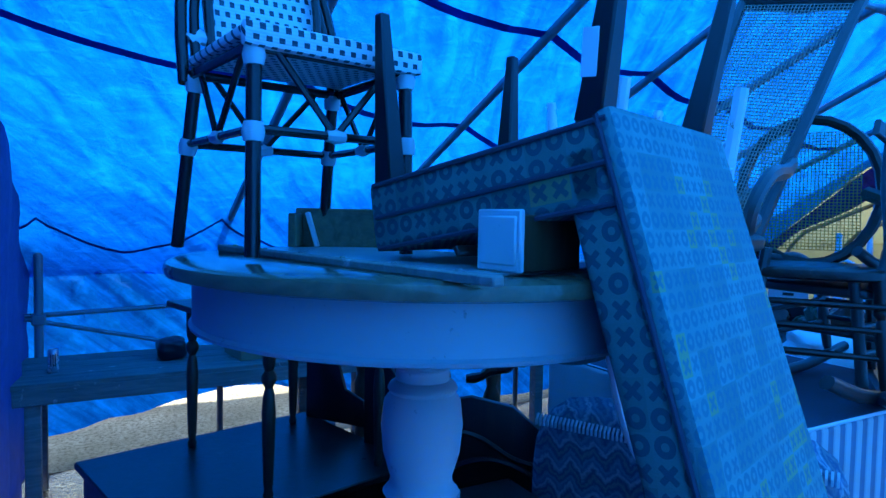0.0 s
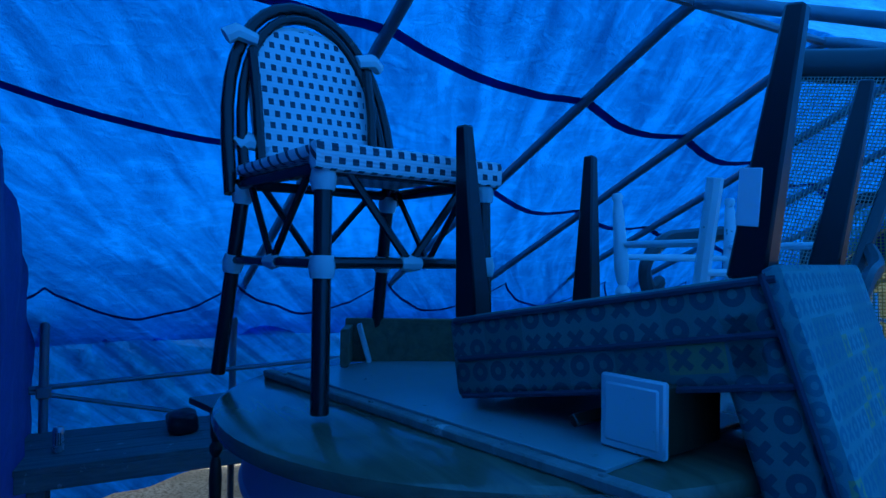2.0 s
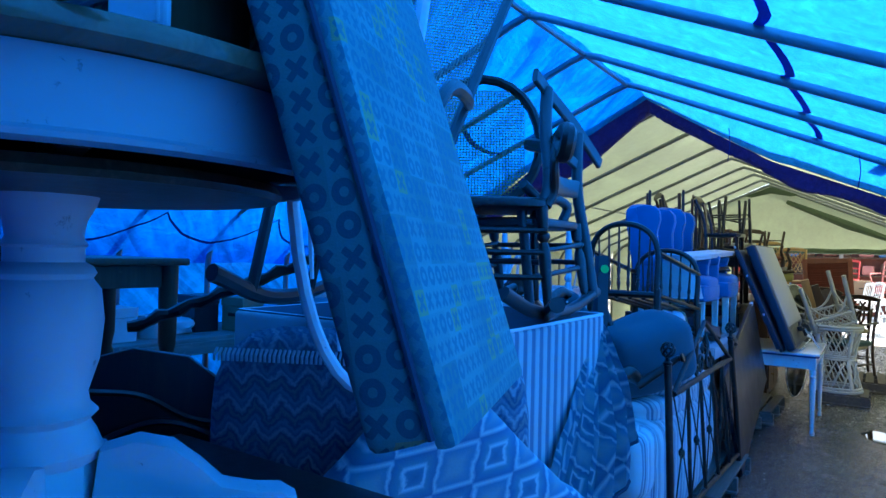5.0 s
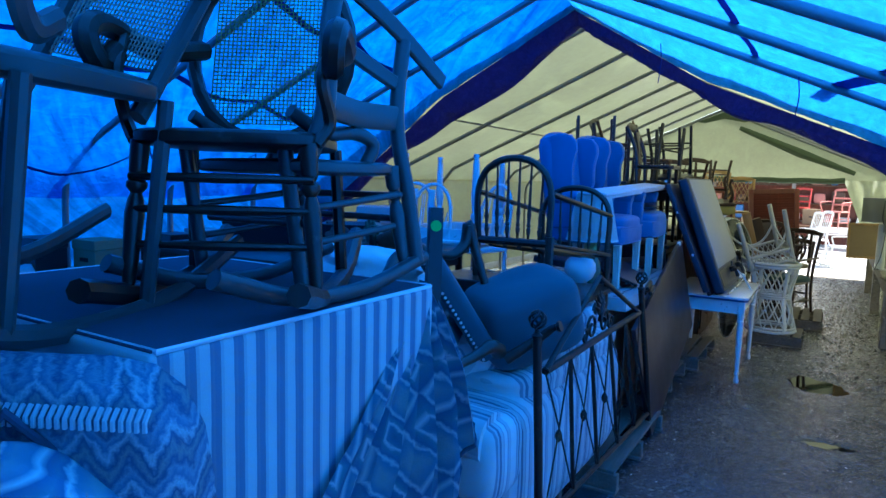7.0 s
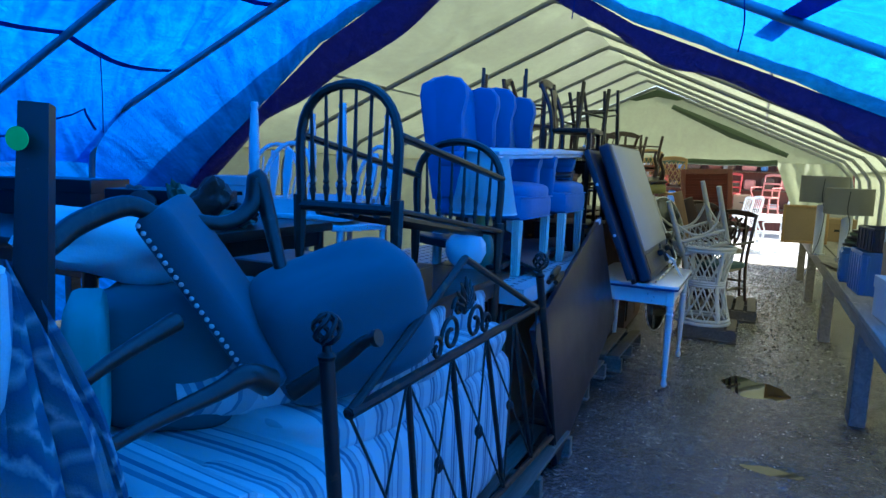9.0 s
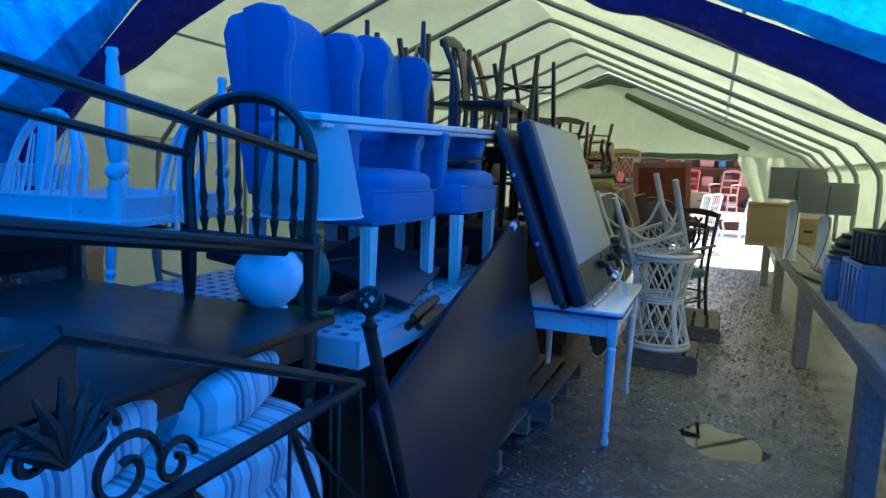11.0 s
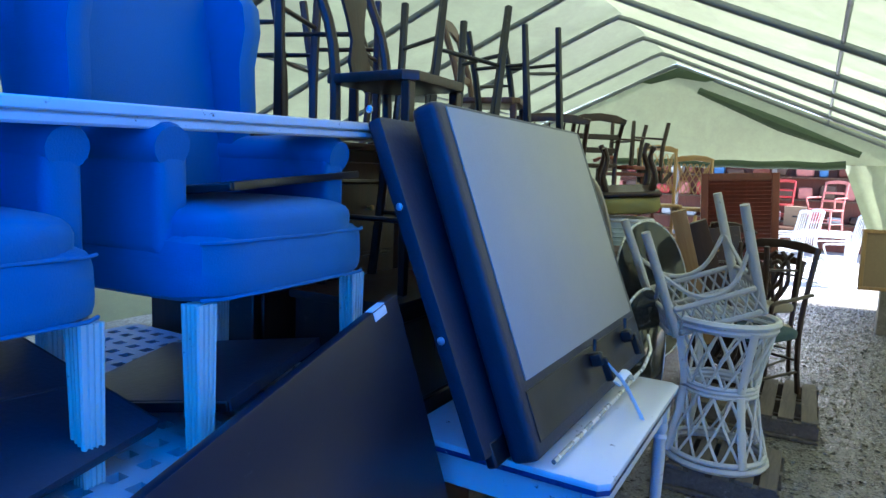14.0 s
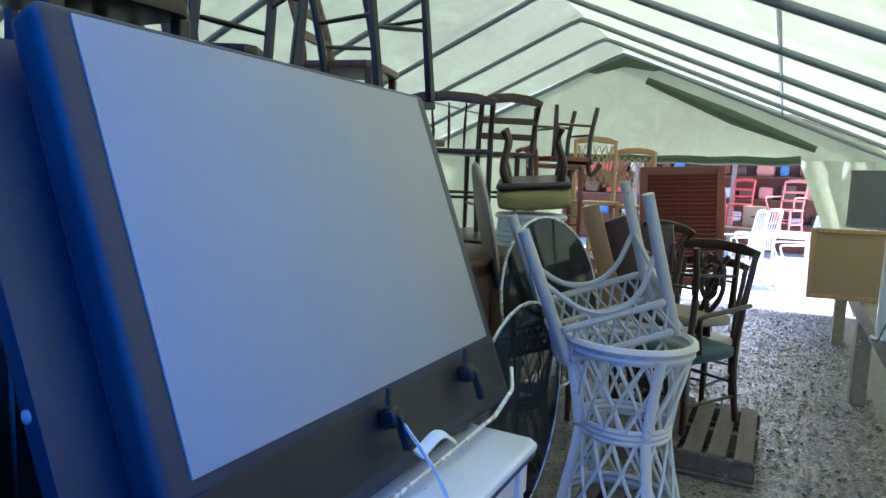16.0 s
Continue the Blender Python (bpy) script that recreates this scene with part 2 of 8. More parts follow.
def tube(bm, pts, r, seg=8, closed=False, flat=1.0):
    """A round bar along pts; r one radius or one for each point."""
    pts = [Vector(p) for p in pts]
    n = len(pts)
    rs = r if isinstance(r, (list, tuple)) else [r] * n
    up = None
    rings = []
    for i, p in enumerate(pts):
        a = pts[(i - 1) % n] if closed or i > 0 else p
        b = pts[(i + 1) % n] if closed or i < n - 1 else p
        d = (b - a).normalized()
        if up is None:
            up = d.orthogonal().normalized()
        up = (up - d * up.dot(d))
        up = up.normalized() if up.length > 1e-6 else d.orthogonal().normalized()
        w = d.cross(up)
        rings.append([bm.verts.new(p + (up * math.cos(2 * math.pi * k / seg) + w * math.sin(2 * math.pi * k / seg) * flat) * rs[i]) for k in range(seg)])
    m = n if closed else n - 1
    for i in range(m):
        A, B = rings[i], rings[(i + 1) % n]
        for k in range(seg):
            bm.faces.new((A[k], A[(k + 1) % seg], B[(k + 1) % seg], B[k]))
    if not closed:
        bm.faces.new(rings[0][::-1])
        bm.faces.new(rings[-1])


def lathe(bm, prof, seg=16, m=Matrix()):
    """Turns a profile of (radius, height) round z."""
    rings = []
    for r, z in prof:
        rings.append([bm.verts.new(m @ Vector((max(r, 1e-4) * math.cos(2 * math.pi * k / seg), max(r, 1e-4) * math.sin(2 * math.pi * k / seg), z))) for k in range(seg)])
    for A, B in zip(rings, rings[1:]):
        for k in range(seg):
            bm.faces.new((A[k], A[(k + 1) % seg], B[(k + 1) % seg], B[k]))
    bm.faces.new(rings[0][::-1])
    bm.faces.new(rings[-1])


def slab(bm, outline, thick, m=Matrix(), bev=0.003):
    """A plate: an outline in x, y with thickness along z."""
    t = bmesh.new()
    vs = [t.verts.new((x, y, 0)) for x, y in outline]
    f = t.faces.new(vs)
    ext = bmesh.ops.extrude_face_region(t, geom=[f])
    for g in ext["geom"]:
        if isinstance(g, bmesh.types.BMVert):
            g.co.z += thick
    if bev:
        es = [e for e in t.edges if abs(e.verts[0].co.z - e.verts[1].co.z) < 1e-6]
        bmesh.ops.bevel(t, geom=es, offset=bev, segments=2, profile=0.6, affect='EDGES')
    join(bm, t, m)


def pillow(bm, c, s, puff=0.5, r=(0, 0, 0), n=8, seed=1, lump=0.0):
    """A stuffed block: rounded sides, puffed top, uneven."""
    t = bmesh.new()
    bmesh.ops.create_cube(t, size=2)
    bmesh.ops.subdivide_edges(t, edges=t.edges[:], cuts=n - 1, use_grid_fill=True)
    k = 7.0 - 4.0 * puff
    for v in t.verts:
        x, y, z = v.co
        d = (abs(x) ** k + abs(y) ** k + abs(z) ** k) ** (1 / k)
        q = v.co / d
        e = noise.noise(Vector((q.x * 1.7 + seed * 3.1, q.y * 1.7, q.z * 1.7 + seed))) * lump
        v.co = Vector((q.x * s[0] / 2, q.y * s[1] / 2, q.z * s[2] / 2)) * (1 + e)
    join(bm, t, pose(*c, *r))


def arc(cx, cy, r, a0, a1, n):
    return [(cx + r * math.cos(radians(a0 + (a1 - a0) * i / n)), cy + r * math.sin(radians(a0 + (a1 - a0) * i / n))) for i in range(n + 1)]


def curve_pts(ctrl, n=6):
    """A smooth line through the control points."""
    c = [Vector(p) for p in ctrl]
    c = [c[0] * 2 - c[1]] + c + [c[-1] * 2 - c[-2]]
    out = []
    for i in range(1, len(c) - 2):
        for k in range(n):
            t = k / n
            a, b, d, e = c[i - 1], c[i], c[i + 1], c[i + 2]
            out.append(0.5 * ((2 * b) + (d - a) * t + (2 * a - 5 * b + 4 * d - e) * t * t + (3 * b - a - 3 * d + e) * t ** 3))
    out.append(c[-2])
    return out


TURNED = [(0.6, 0), (0.75, 0.03), (0.55, 0.06), (0.7, 0.1), (0.85, 0.3), (1.0, 0.52), (0.8, 0.62), (0.55, 0.66), (1.05, 0.70), (1.05, 0.73), (0.6, 0.76), (0.9, 0.80), (1.0, 1.0)]


def turned(bm, a, b, r, seg=10):
    """A lathe-turned post from a (foot) to b."""
    a, b = Vector(a), Vector(b)
    d = b - a
    m = Matrix.Translation(a) @ d.to_track_quat("Z", "Y").to_matrix().to_4x4()
    lathe(bm, [(r * q, z * d.length) for q, z in TURNED], seg, m)

# ---- the tent ----
RIDGE_X, RIDGE_Z, EAVE_Z = -2.05, 3.30, 1.86
LEFT_X, RIGHT_X = -5.5, 1.40
BLUE_RIBS = (-0.7, 0.85, 2.05, 3.0, 3.9, 4.9, 5.95)
GREEN_RIBS = (7.15, 8.55, 9.9, 11.1, 12.25, 13.35, 14.4, 15.4)
JOIN_Y = 6.6


def roof_z(x):
    half = (RIDGE_X - LEFT_X)
    return RIDGE_Z - (RIDGE_Z - EAVE_Z) * abs(x - RIDGE_X) / half


def sheet(name, fn, nu, nv, material, label, category="tarp", thick=0.004):
    """A cloth sheet: fn(u, v) for u, v in 0..1 gives its places."""
    bm = bm_new()
    g = [[bm.verts.new(fn(i / nu, j / nv)) for j in range(nv + 1)] for i in range(nu + 1)]
    for i in range(nu):
        for j in range(nv):
            bm.faces.new((g[i][j], g[i + 1][j], g[i + 1][j + 1], g[i][j + 1]))
    ob = put(name, bm, material)
    tagged(ob, label, category, kind="structure")
    return ob


def sag(y, ribs):
    """How far along, 0 to 1 to 0, y is between two ribs."""
    for a, b in zip(ribs, ribs[1:]):
        if a <= y <= b:
            return math.sin(math.pi * (y - a) / (b - a))
    return 0.0


def wr(x, y, z, k=1.0):
    p = Vector((x * 1.3, y * 1.3, z * 1.3))
    return k * (0.030 * noise.noise(p) + 0.016 * noise.noise(p * 2.7) + 0.007 * noise.noise(p * 6.5))


def end_drop(u, side):
    """How far the loose end of the blue tarp hangs below the frame."""
    if side < 0:
        return 0.04 + 0.14 * min(1, u / 0.4) + 1.18 * max(0, u - 0.4)
    return 0.06 + 0.22 * min(1, u * 3.0)


def roof(side, y0, y1, ribs, drop, k):
    def fn(u, v):
        y = y0 + (y1 - y0) * v
        x = RIDGE_X + side * (RIDGE_X - LEFT_X + 0.07) * u
        z = roof_z(x) + 0.045 - drop * sag(y, ribs) * math.sin(math.pi * min(u, 1)) * 1.0
        if side < 0 and ribs is BLUE_RIBS:
            z -= 0.36 * (max(0.0, u - 0.68) / 0.32) ** 2
        elif u > 0.8:
            z -= 0.16 * ((u - 0.8) / 0.2) ** 2
        if ribs is BLUE_RIBS:
            z -= end_drop(u, side) * max(0.0, (y - 5.97) / (JOIN_Y + 0.02 - 5.97)) ** 0.8
        return Vector((x, y, z + wr(x, y, z, k)))
    return fn


def folds(y, z, x):
    """Slack pleats that fan out from the corner post of the blue wall."""
    if x > RIDGE_X or y > 3:
        return 0.0
    a = math.atan2(z - 2.3, y + 0.6)
    r = math.hypot(z - 2.3, y + 0.6)
    return 0.062 * math.sin(a * 26 + 2 * noise.noise(Vector((y, z, 0)))) * math.exp(-((r - 1.2) / 1.1) ** 2)


def side_wall(x, y0, y1, ribs, bulge, z0, k, seed=0.0):
    def fn(u, v):
        y = y0 + (y1 - y0) * v
        low = z0(y)
        z = EAVE_Z - 0.07 + (low - EAVE_Z + 0.07) * u
        s = 1 if x > RIDGE_X else -1
        return Vector((x + s * (0.04 + (0.22 * u if s < 0 else 0) + bulge * sag(y, ribs) * math.sin(math.pi * u)) + min(1, u * 5) * wr(x + seed, y, z, 1.6 * k) - s * folds(y, z, x), y, z))
    return fn


NB, YB = 90, -0.9
sheet("roof_blue_west", roof(-1, YB, JOIN_Y + 0.02, BLUE_RIBS, 0.05, 1.2), 40, NB, M_BLUESHADED, "translucent blue plastic tarp over the tent frame, creased and glowing")
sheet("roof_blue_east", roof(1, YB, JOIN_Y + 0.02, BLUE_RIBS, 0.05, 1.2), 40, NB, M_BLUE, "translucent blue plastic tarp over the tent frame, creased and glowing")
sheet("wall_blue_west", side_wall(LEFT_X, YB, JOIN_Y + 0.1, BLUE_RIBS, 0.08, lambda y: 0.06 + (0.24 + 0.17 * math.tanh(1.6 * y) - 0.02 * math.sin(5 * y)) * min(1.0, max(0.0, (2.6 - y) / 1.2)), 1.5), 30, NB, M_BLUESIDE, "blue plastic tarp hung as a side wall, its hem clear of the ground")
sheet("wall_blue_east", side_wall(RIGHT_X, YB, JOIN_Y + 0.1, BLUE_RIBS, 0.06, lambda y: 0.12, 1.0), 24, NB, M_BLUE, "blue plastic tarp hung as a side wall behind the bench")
sheet("roof_white_west", roof(-1, JOIN_Y - 0.1, 15.5, GREEN_RIBS, 0.03, 0.5), 24, 90, M_GREEN, "off-white tent cloth stretched over metal ribs")
sheet("roof_white_east", roof(1, JOIN_Y - 0.1, 15.5, GREEN_RIBS, 0.03, 0.5), 24, 90, M_GREEN, "off-white tent cloth stretched over metal ribs")
sheet("wall_white_west", side_wall(LEFT_X, JOIN_Y - 0.1, 15.5, GREEN_RIBS, 0.05, lambda y: 0.1, 0.6), 12, 60, M_GREEN, "off-white tent cloth side wall")
sheet("wall_white_east", side_wall(RIGHT_X, JOIN_Y - 0.1, 15.5, GREEN_RIBS, 0.05, lambda y: 0.1, 0.6), 12, 60, M_GREEN, "off-white tent cloth side wall behind the bench")


def south_wall(u, v):
    x = LEFT_X - 0.05 + (RIGHT_X - LEFT_X + 0.1) * u
    top = roof_z(x) + 0.04
    z = 0.1 + (top - 0.1) * v
    return Vector((x, -0.52 + wr(x, 0, z, 1.0) + 0.02 * math.sin(x * 9 + z), z))


sheet("wall_south", south_wall, 40, 24, M_STRAP, "blue plastic tarp closing the tent end, hanging in folds")


# the edge of the blue tarp, hanging as a dark flap over the white tent's mouth
def flap(side):
    def fn(u, v):
        x = RIDGE_X + side * (RIDGE_X - LEFT_X) * u
        z0 = roof_z(x) + 0.04 - end_drop(u, side)
        if side < 0:
            hang = 0.10 + 0.20 * math.sin(math.pi * min(1.0, u / 0.62)) - 0.07 * min(1.0, u / 0.62) + 0.30 * max(0.0, u - 0.66)
            z1, y1 = z0 - hang - 0.03 * noise.noise(Vector((x * 2, 0, 4))), 6.80
        else:
            z1, y1 = z0 - 0.13 - 0.07 * noise.noise(Vector((x * 2.2, 7, 4))) - 0.10 * max(0.0, min(1.0, (u - 0.58) * 8)) * max(0.0, 1 - (u - 0.66) * 4), 6.72
        k = 0.05 * math.sin(math.pi * v)
        n = noise.noise(Vector((x * 5, v * 2.5, 1))) + 0.9 * noise.noise(Vector((x * 13, v * 3, 2))) + 0.5 * noise.noise(Vector((x * 31, v * 4, 6)))
        return Vector((x, JOIN_Y + (y1 - JOIN_Y) * v, z0 + (z1 - z0) * v - k + 0.035 * n * math.sin(math.pi * min(1, v * 1.2))))
    return fn


sheet("flap_west", flap(-1), 150, 12, M_INDIGO, "dark indigo hem of the tarp hanging creased across the tent mouth")
sheet("flap_east", flap(1), 150, 12, M_INDIGO, "dark indigo hem of the tarp hanging creased across the tent mouth")

# north gable: cloth above the wide opening, side curtains beside it
OPEN_L, OPEN_R, OPEN_TOP, GABLE_Y = -2.75, 0.18, 1.90, 15.45


def gable_top(u, v):
    x = LEFT_X + (RIGHT_X - LEFT_X) * u
    top = roof_z(x) + 0.03
    z = OPEN_TOP + (max(top, OPEN_TOP + 0.01) - OPEN_TOP) * v
    return Vector((x, GABLE_Y + wr(x, 0, z, 0.5), z))


sheet("gable_north", gable_top, 40, 14, M_GREEN, "off-white tent cloth gable above the doorway")


def curtain(xa, xb):
    def fn(u, v):
        x = xa + (xb - xa) * u
        z = 0.02 + (OPEN_TOP - 0.02) * v
        return Vector((x + (0.75 if xa > -1 else -0.12) * (1 - v) * (1 - u), GABLE_Y + 0.05 * math.sin(u * 16) + wr(x, 0, z, 0.6), z))
    return fn


sheet("curtain_east", curtain(OPEN_R, RIGHT_X), 30, 12, M_GREEN, "off-white tent cloth curtain beside the doorway")
sheet("curtain_west", curtain(OPEN_L, LEFT_X), 30, 12, M_GREEN, "off-white tent cloth curtain beside the doorway")

bm = bm_new()
tube(bm, [(OPEN_L - 0.1 + i * 0.2, GABLE_Y - 0.09, OPEN_TOP - 0.02 + 0.008 * math.sin(i * 1.7)) for i in range(15)] + [(OPEN_R + 0.02, GABLE_Y - 0.09, OPEN_TOP)], 0.055, 10)
single("rolled_door_flap", bm, M_BACKDARK, "dark green rolled-up canvas door flap across the doorway", "door flap", kind="structure")
bm = bm_new()
slab(bm, [(-0.52, 0), (0.0, 0.19), (0.52, 0), (0.38, -0.03), (0.0, 0.05), (-0.38, -0.03)], 0.02, pose(RIDGE_X + 0.05, GABLE_Y - 0.12, 3.06, 90, 0, 0))
single("gable_vent_flap", bm, M_BACKDARK, "dark triangular vent flap under the ridge of the gable", "flap", kind="structure")
bm = bm_new()
tube(bm, [(RIDGE_X + 0.35, GABLE_Y - 0.1, 2.92), (-0.6, GABLE_Y - 0.1, 2.42), (0.35, GABLE_Y - 0.1, 2.03)], [0.045, 0.085, 0.04], 8)
single("gathered_cloth", bm, M_BACKDARK, "dark gathered cloth along the gable slope", "cloth", kind="structure")


# tube frame: one arch a rib, purlins along the tent
def arch(y, r, name):
    c = 0.28
    pts = [(LEFT_X, y, 0.0), (LEFT_X, y, EAVE_Z - c * 1.4)]
    pts += [(LEFT_X + 0.02, y, EAVE_Z - 0.25), (LEFT_X + 0.09, y, EAVE_Z - 0.13), (LEFT_X + 0.26, y, roof_z(LEFT_X + 0.26) - 0.05)]
    pts += [(RIDGE_X - 0.12, y, roof_z(RIDGE_X - 0.12)), (RIDGE_X, y, RIDGE_Z - 0.01), (RIDGE_X + 0.12, y, roof_z(RIDGE_X + 0.12))]
    pts += [(RIGHT_X - 0.26, y, roof_z(RIGHT_X - 0.26) - 0.05), (RIGHT_X - 0.09, y, EAVE_Z - 0.13), (RIGHT_X - 0.02, y, EAVE_Z - 0.25)]
    pts += [(RIGHT_X, y, EAVE_Z - c * 1.4), (RIGHT_X, y, 0.0)]
    bm = bm_new()
    tube(bm, pts, r, 10)
    return single(name, bm, M_TUBE, "bent steel tube rib holding up the tent cloth", "tent rib", group="tent ribs", kind="structure")


for y in BLUE_RIBS + GREEN_RIBS:
    arch(y, 0.027, "tent_rib")
bm = bm_new()
tube(bm, [(RIDGE_X, YB + 1.2 * i, RIDGE_Z - 0.012) for i in range(6)] + [(RIDGE_X, 5.95, RIDGE_Z - 0.012)], 0.02, 8)
single("ridge_pole_south", bm, M_TUBE, "steel ridge tube under the blue tarp", "tent pole", kind="structure")
for x in (-4.0, -0.05):
    bm = bm_new()
    tube(bm, [(x, 7.15 + 1.2 * i, roof_z(x) - 0.012) for i in range(7)] + [(x, 15.4, roof_z(x) - 0.012)], 0.014, 6)
    single("purlin", bm, M_TUBE, "thin steel purlin along the white tent roof", "tent pole", kind="structure")
bm = bm_new()
tube(bm, [(LEFT_X + 0.05, -0.52, 1.24), (LEFT_X + 0.05, 0.45, 1.27), (LEFT_X + 0.05, 1.95, 1.32)], 0.018, 8)
tube(bm, [(LEFT_X + 0.05, -0.52, 1.22), (LEFT_X + 0.05, 0.45, 0.98)], 0.016, 8)
single("wall_rail", bm, M_TUBE, "galvanised rail and brace along the tarp wall", "rail", kind="structure")
bm = bm_new()
tube(bm, [(-5.40, -0.43, 0.0), (-5.40, -0.43, 1.98)], 0.03, 10)
for z in (1.22, 1.85):
    box(bm, (-5.40, -0.43, z), (0.09, 0.09, 0.08), bev=0.01)
single("corner_post", bm, M_TUBE, "steel tube post with clamps at the tarp corner", "post", kind="structure")


# dark hems and seams of the tarps
def ribbon(name, pts, w, side):
    bm = bm_new()
    prev = None
    for p in pts:
        p = Vector(p)
        a, b = bm.verts.new(p - Vector(side) * w / 2), bm.verts.new(p + Vector(side) * w / 2)
        if prev:
            bm.faces.new((prev[0], prev[1], b, a))
        prev = (a, b)
    bmesh.ops.solidify(bm, geom=bm.faces[:], thickness=0.006)
    single(name, bm, M_STRAP, "dark blue hem seam running across the tarp", "seam", kind="structure")


def roof_line(x0, slope, y0, y1, dip, w, n=46):
    pts = []
    for i in range(n + 1):
        y = y0 + (y1 - y0) * i / n
        x = x0 + slope * y
        xx = x + dip * sag(y, BLUE_RIBS) + 0.02 * noise.noise(Vector((x, y * 3, 0)))
        u = abs(xx - RIDGE_X) / (RIDGE_X - LEFT_X)
        pts.append((xx, y, roof_z(xx) + 0.005 - 0.05 * sag(y, BLUE_RIBS) * math.sin(math.pi * u)))
    ribbon("tarp_seam", pts, w, (1, 0, -0.42 if x > RIDGE_X else 0.42))


roof_line(-2.38, -0.17, YB, 5.95, -0.06, 0.05)
roof_line(-3.22, -0.21, YB, 5.95, -0.06, 0.05)
roof_line(-0.5, 0.0, YB, 5.95, 0.06, 0.045)
_west = roof(-1, YB, JOIN_Y + 0.02, BLUE_RIBS, 0.05, 1.2)


def swag(y):
    """The slack hem sewn along the eave, caught up at the ties."""
    d = abs(math.sin(math.pi * (y + 0.42) / 1.2)) ** 0.8
    p = _west(0.85 + 0.085 * d + 0.008 * noise.noise(Vector((y * 4, 0, 3))), (y - YB) / (JOIN_Y + 0.02 - YB))
    return p - Vector((0, 0, 0.014))


ribbon("tarp_seam", [swag(-0.84 + 0.06 * i) for i in range(112)], 0.030, (0.75, 0, 0.66))
ribbon("tarp_seam", [(0.3 - 0.05 * i, 4.6 + 0.24 * i, roof_z(0.3 - 0.05 * i) - 0.01) for i in range(8)], 0.10, (1, 0, -0.42))

# ---- ground ----
def ground_mat():
    m, nt, b = node_mat("gravel_and_wet_earth")
    v = coords(nt)
    tc = nt.nodes.new("ShaderNodeTexCoord")
    sp = nt.nodes.new("ShaderNodeSeparateXYZ")
    nt.links.new(tc.outputs["Object"], sp.inputs[0])
    stone = nt.nodes.new("ShaderNodeTexVoronoi")
    stone.inputs["Scale"].default_value = 42
    nt.links.new(v, stone.inputs["Vector"])
    big = noise_tex(nt, v, 1.1, 5, 0.6)
    mid = noise_tex(nt, v, 7.0, 5, 0.65)
    fine = noise_tex(nt, v, 55, 5, 0.7)
    c = ramp(nt, fine, [(0.3, (0.024, 0.023, 0.023)), (0.7, (0.12, 0.112, 0.105))])
    c = mixc(nt, ramp(nt, stone.outputs["Color"], [(0.62, (0, 0, 0)), (0.95, (0.7, 0.7, 0.7))]), c, (0.26, 0.24, 0.215))
    wet = ramp(nt, math_node(nt, "ADD", math_node(nt, "MULTIPLY", big, 0.75), math_node(nt, "MULTIPLY", mid, 0.35)), [(0.50, (1, 1, 1)), (0.68, (0, 0, 0))])
    c = mixc(nt, math_node(nt, "MULTIPLY", wet, 0.75), c, (0.022, 0.027, 0.034))
    # daylight from the doorway, painted as paler ground towards that end
    daylit = ramp(nt, math_node(nt, "MULTIPLY_ADD", sp.outputs[1], 0.1, math_node(nt, "MULTIPLY", mid, 0.25)), [(0.82, (0, 0, 0)), (1.15, (1, 1, 1))])
    c = mixc(nt, math_node(nt, "MULTIPLY", daylit, 0.8), c, ramp(nt, fine, [(0.3, (0.13, 0.115, 0.10)), (0.7, (0.36, 0.33, 0.29))]))
    nt.links.new(c, b.inputs["Base Color"])
    nt.links.new(math_node(nt, "MULTIPLY_ADD", wet, -0.13, 0.27), b.inputs["Roughness"])
    b.inputs["Specular IOR Level"].default_value = 0.9
    h = math_node(nt, "ADD", math_node(nt, "MULTIPLY", stone.outputs["Distance"], -0.5), math_node(nt, "MULTIPLY", mid, 1.2))
    h = math_node(nt, "ADD", h, math_node(nt, "MULTIPLY", fine, 0.5))
    bump(nt, b, h, 0.75, 0.02)
    return m


def puddle_mat():
    m, nt, b = node_mat("puddle_water")
    b.inputs["Base Color"].default_value = (0.012, 0.011, 0.010, 1)
    b.inputs["Roughness"].default_value = 0.03
    bump(nt, b, noise_tex(nt, coords(nt), 3, 2), 0.03, 0.01)
    return m


def grass_mat():
    m, nt, b = node_mat("dry_grass_ground")
    v = coords(nt)
    n1 = noise_tex(nt, v, 1.4, 6, 0.65)
    n2 = noise_tex(nt, v, 26, 6, 0.7)
    c = ramp(nt, n1, [(0.35, (0.30, 0.26, 0.16)), (0.65, (0.52, 0.46, 0.32))])
    c = mixc(nt, ramp(nt, n2, [(0.45, (0, 0, 0)), (0.6, (1, 1, 1))]), c, (0.20, 0.17, 0.10))
    nt.links.new(c, b.inputs["Base Color"])
    b.inputs["Roughness"].default_value = 0.95
    bump(nt, b, n2, 0.7, 0.03)
    return m


M_GROUND, M_PUDDLE, M_GRASS = ground_mat(), puddle_mat(), grass_mat()
PUDDLES = ((0.04, 7.48, 0.26, 0.24), (0.14, 5.98, 0.16, 0.05))


def ground_z(x, y):
    z = 0.012 * noise.noise(Vector((x * 1.5, y * 1.5, 0))) + 0.007 * noise.noise(Vector((x * 6, y * 6, 2))) + 0.005 * noise.noise(Vector((x * 17, y * 17, 5)))
    for px, py, a, b_ in PUDDLES:
        d = ((x - px) / a) ** 2 + ((y - py) / b_) ** 2
        z -= 0.03 * math.exp(-d * 0.9)
    return z


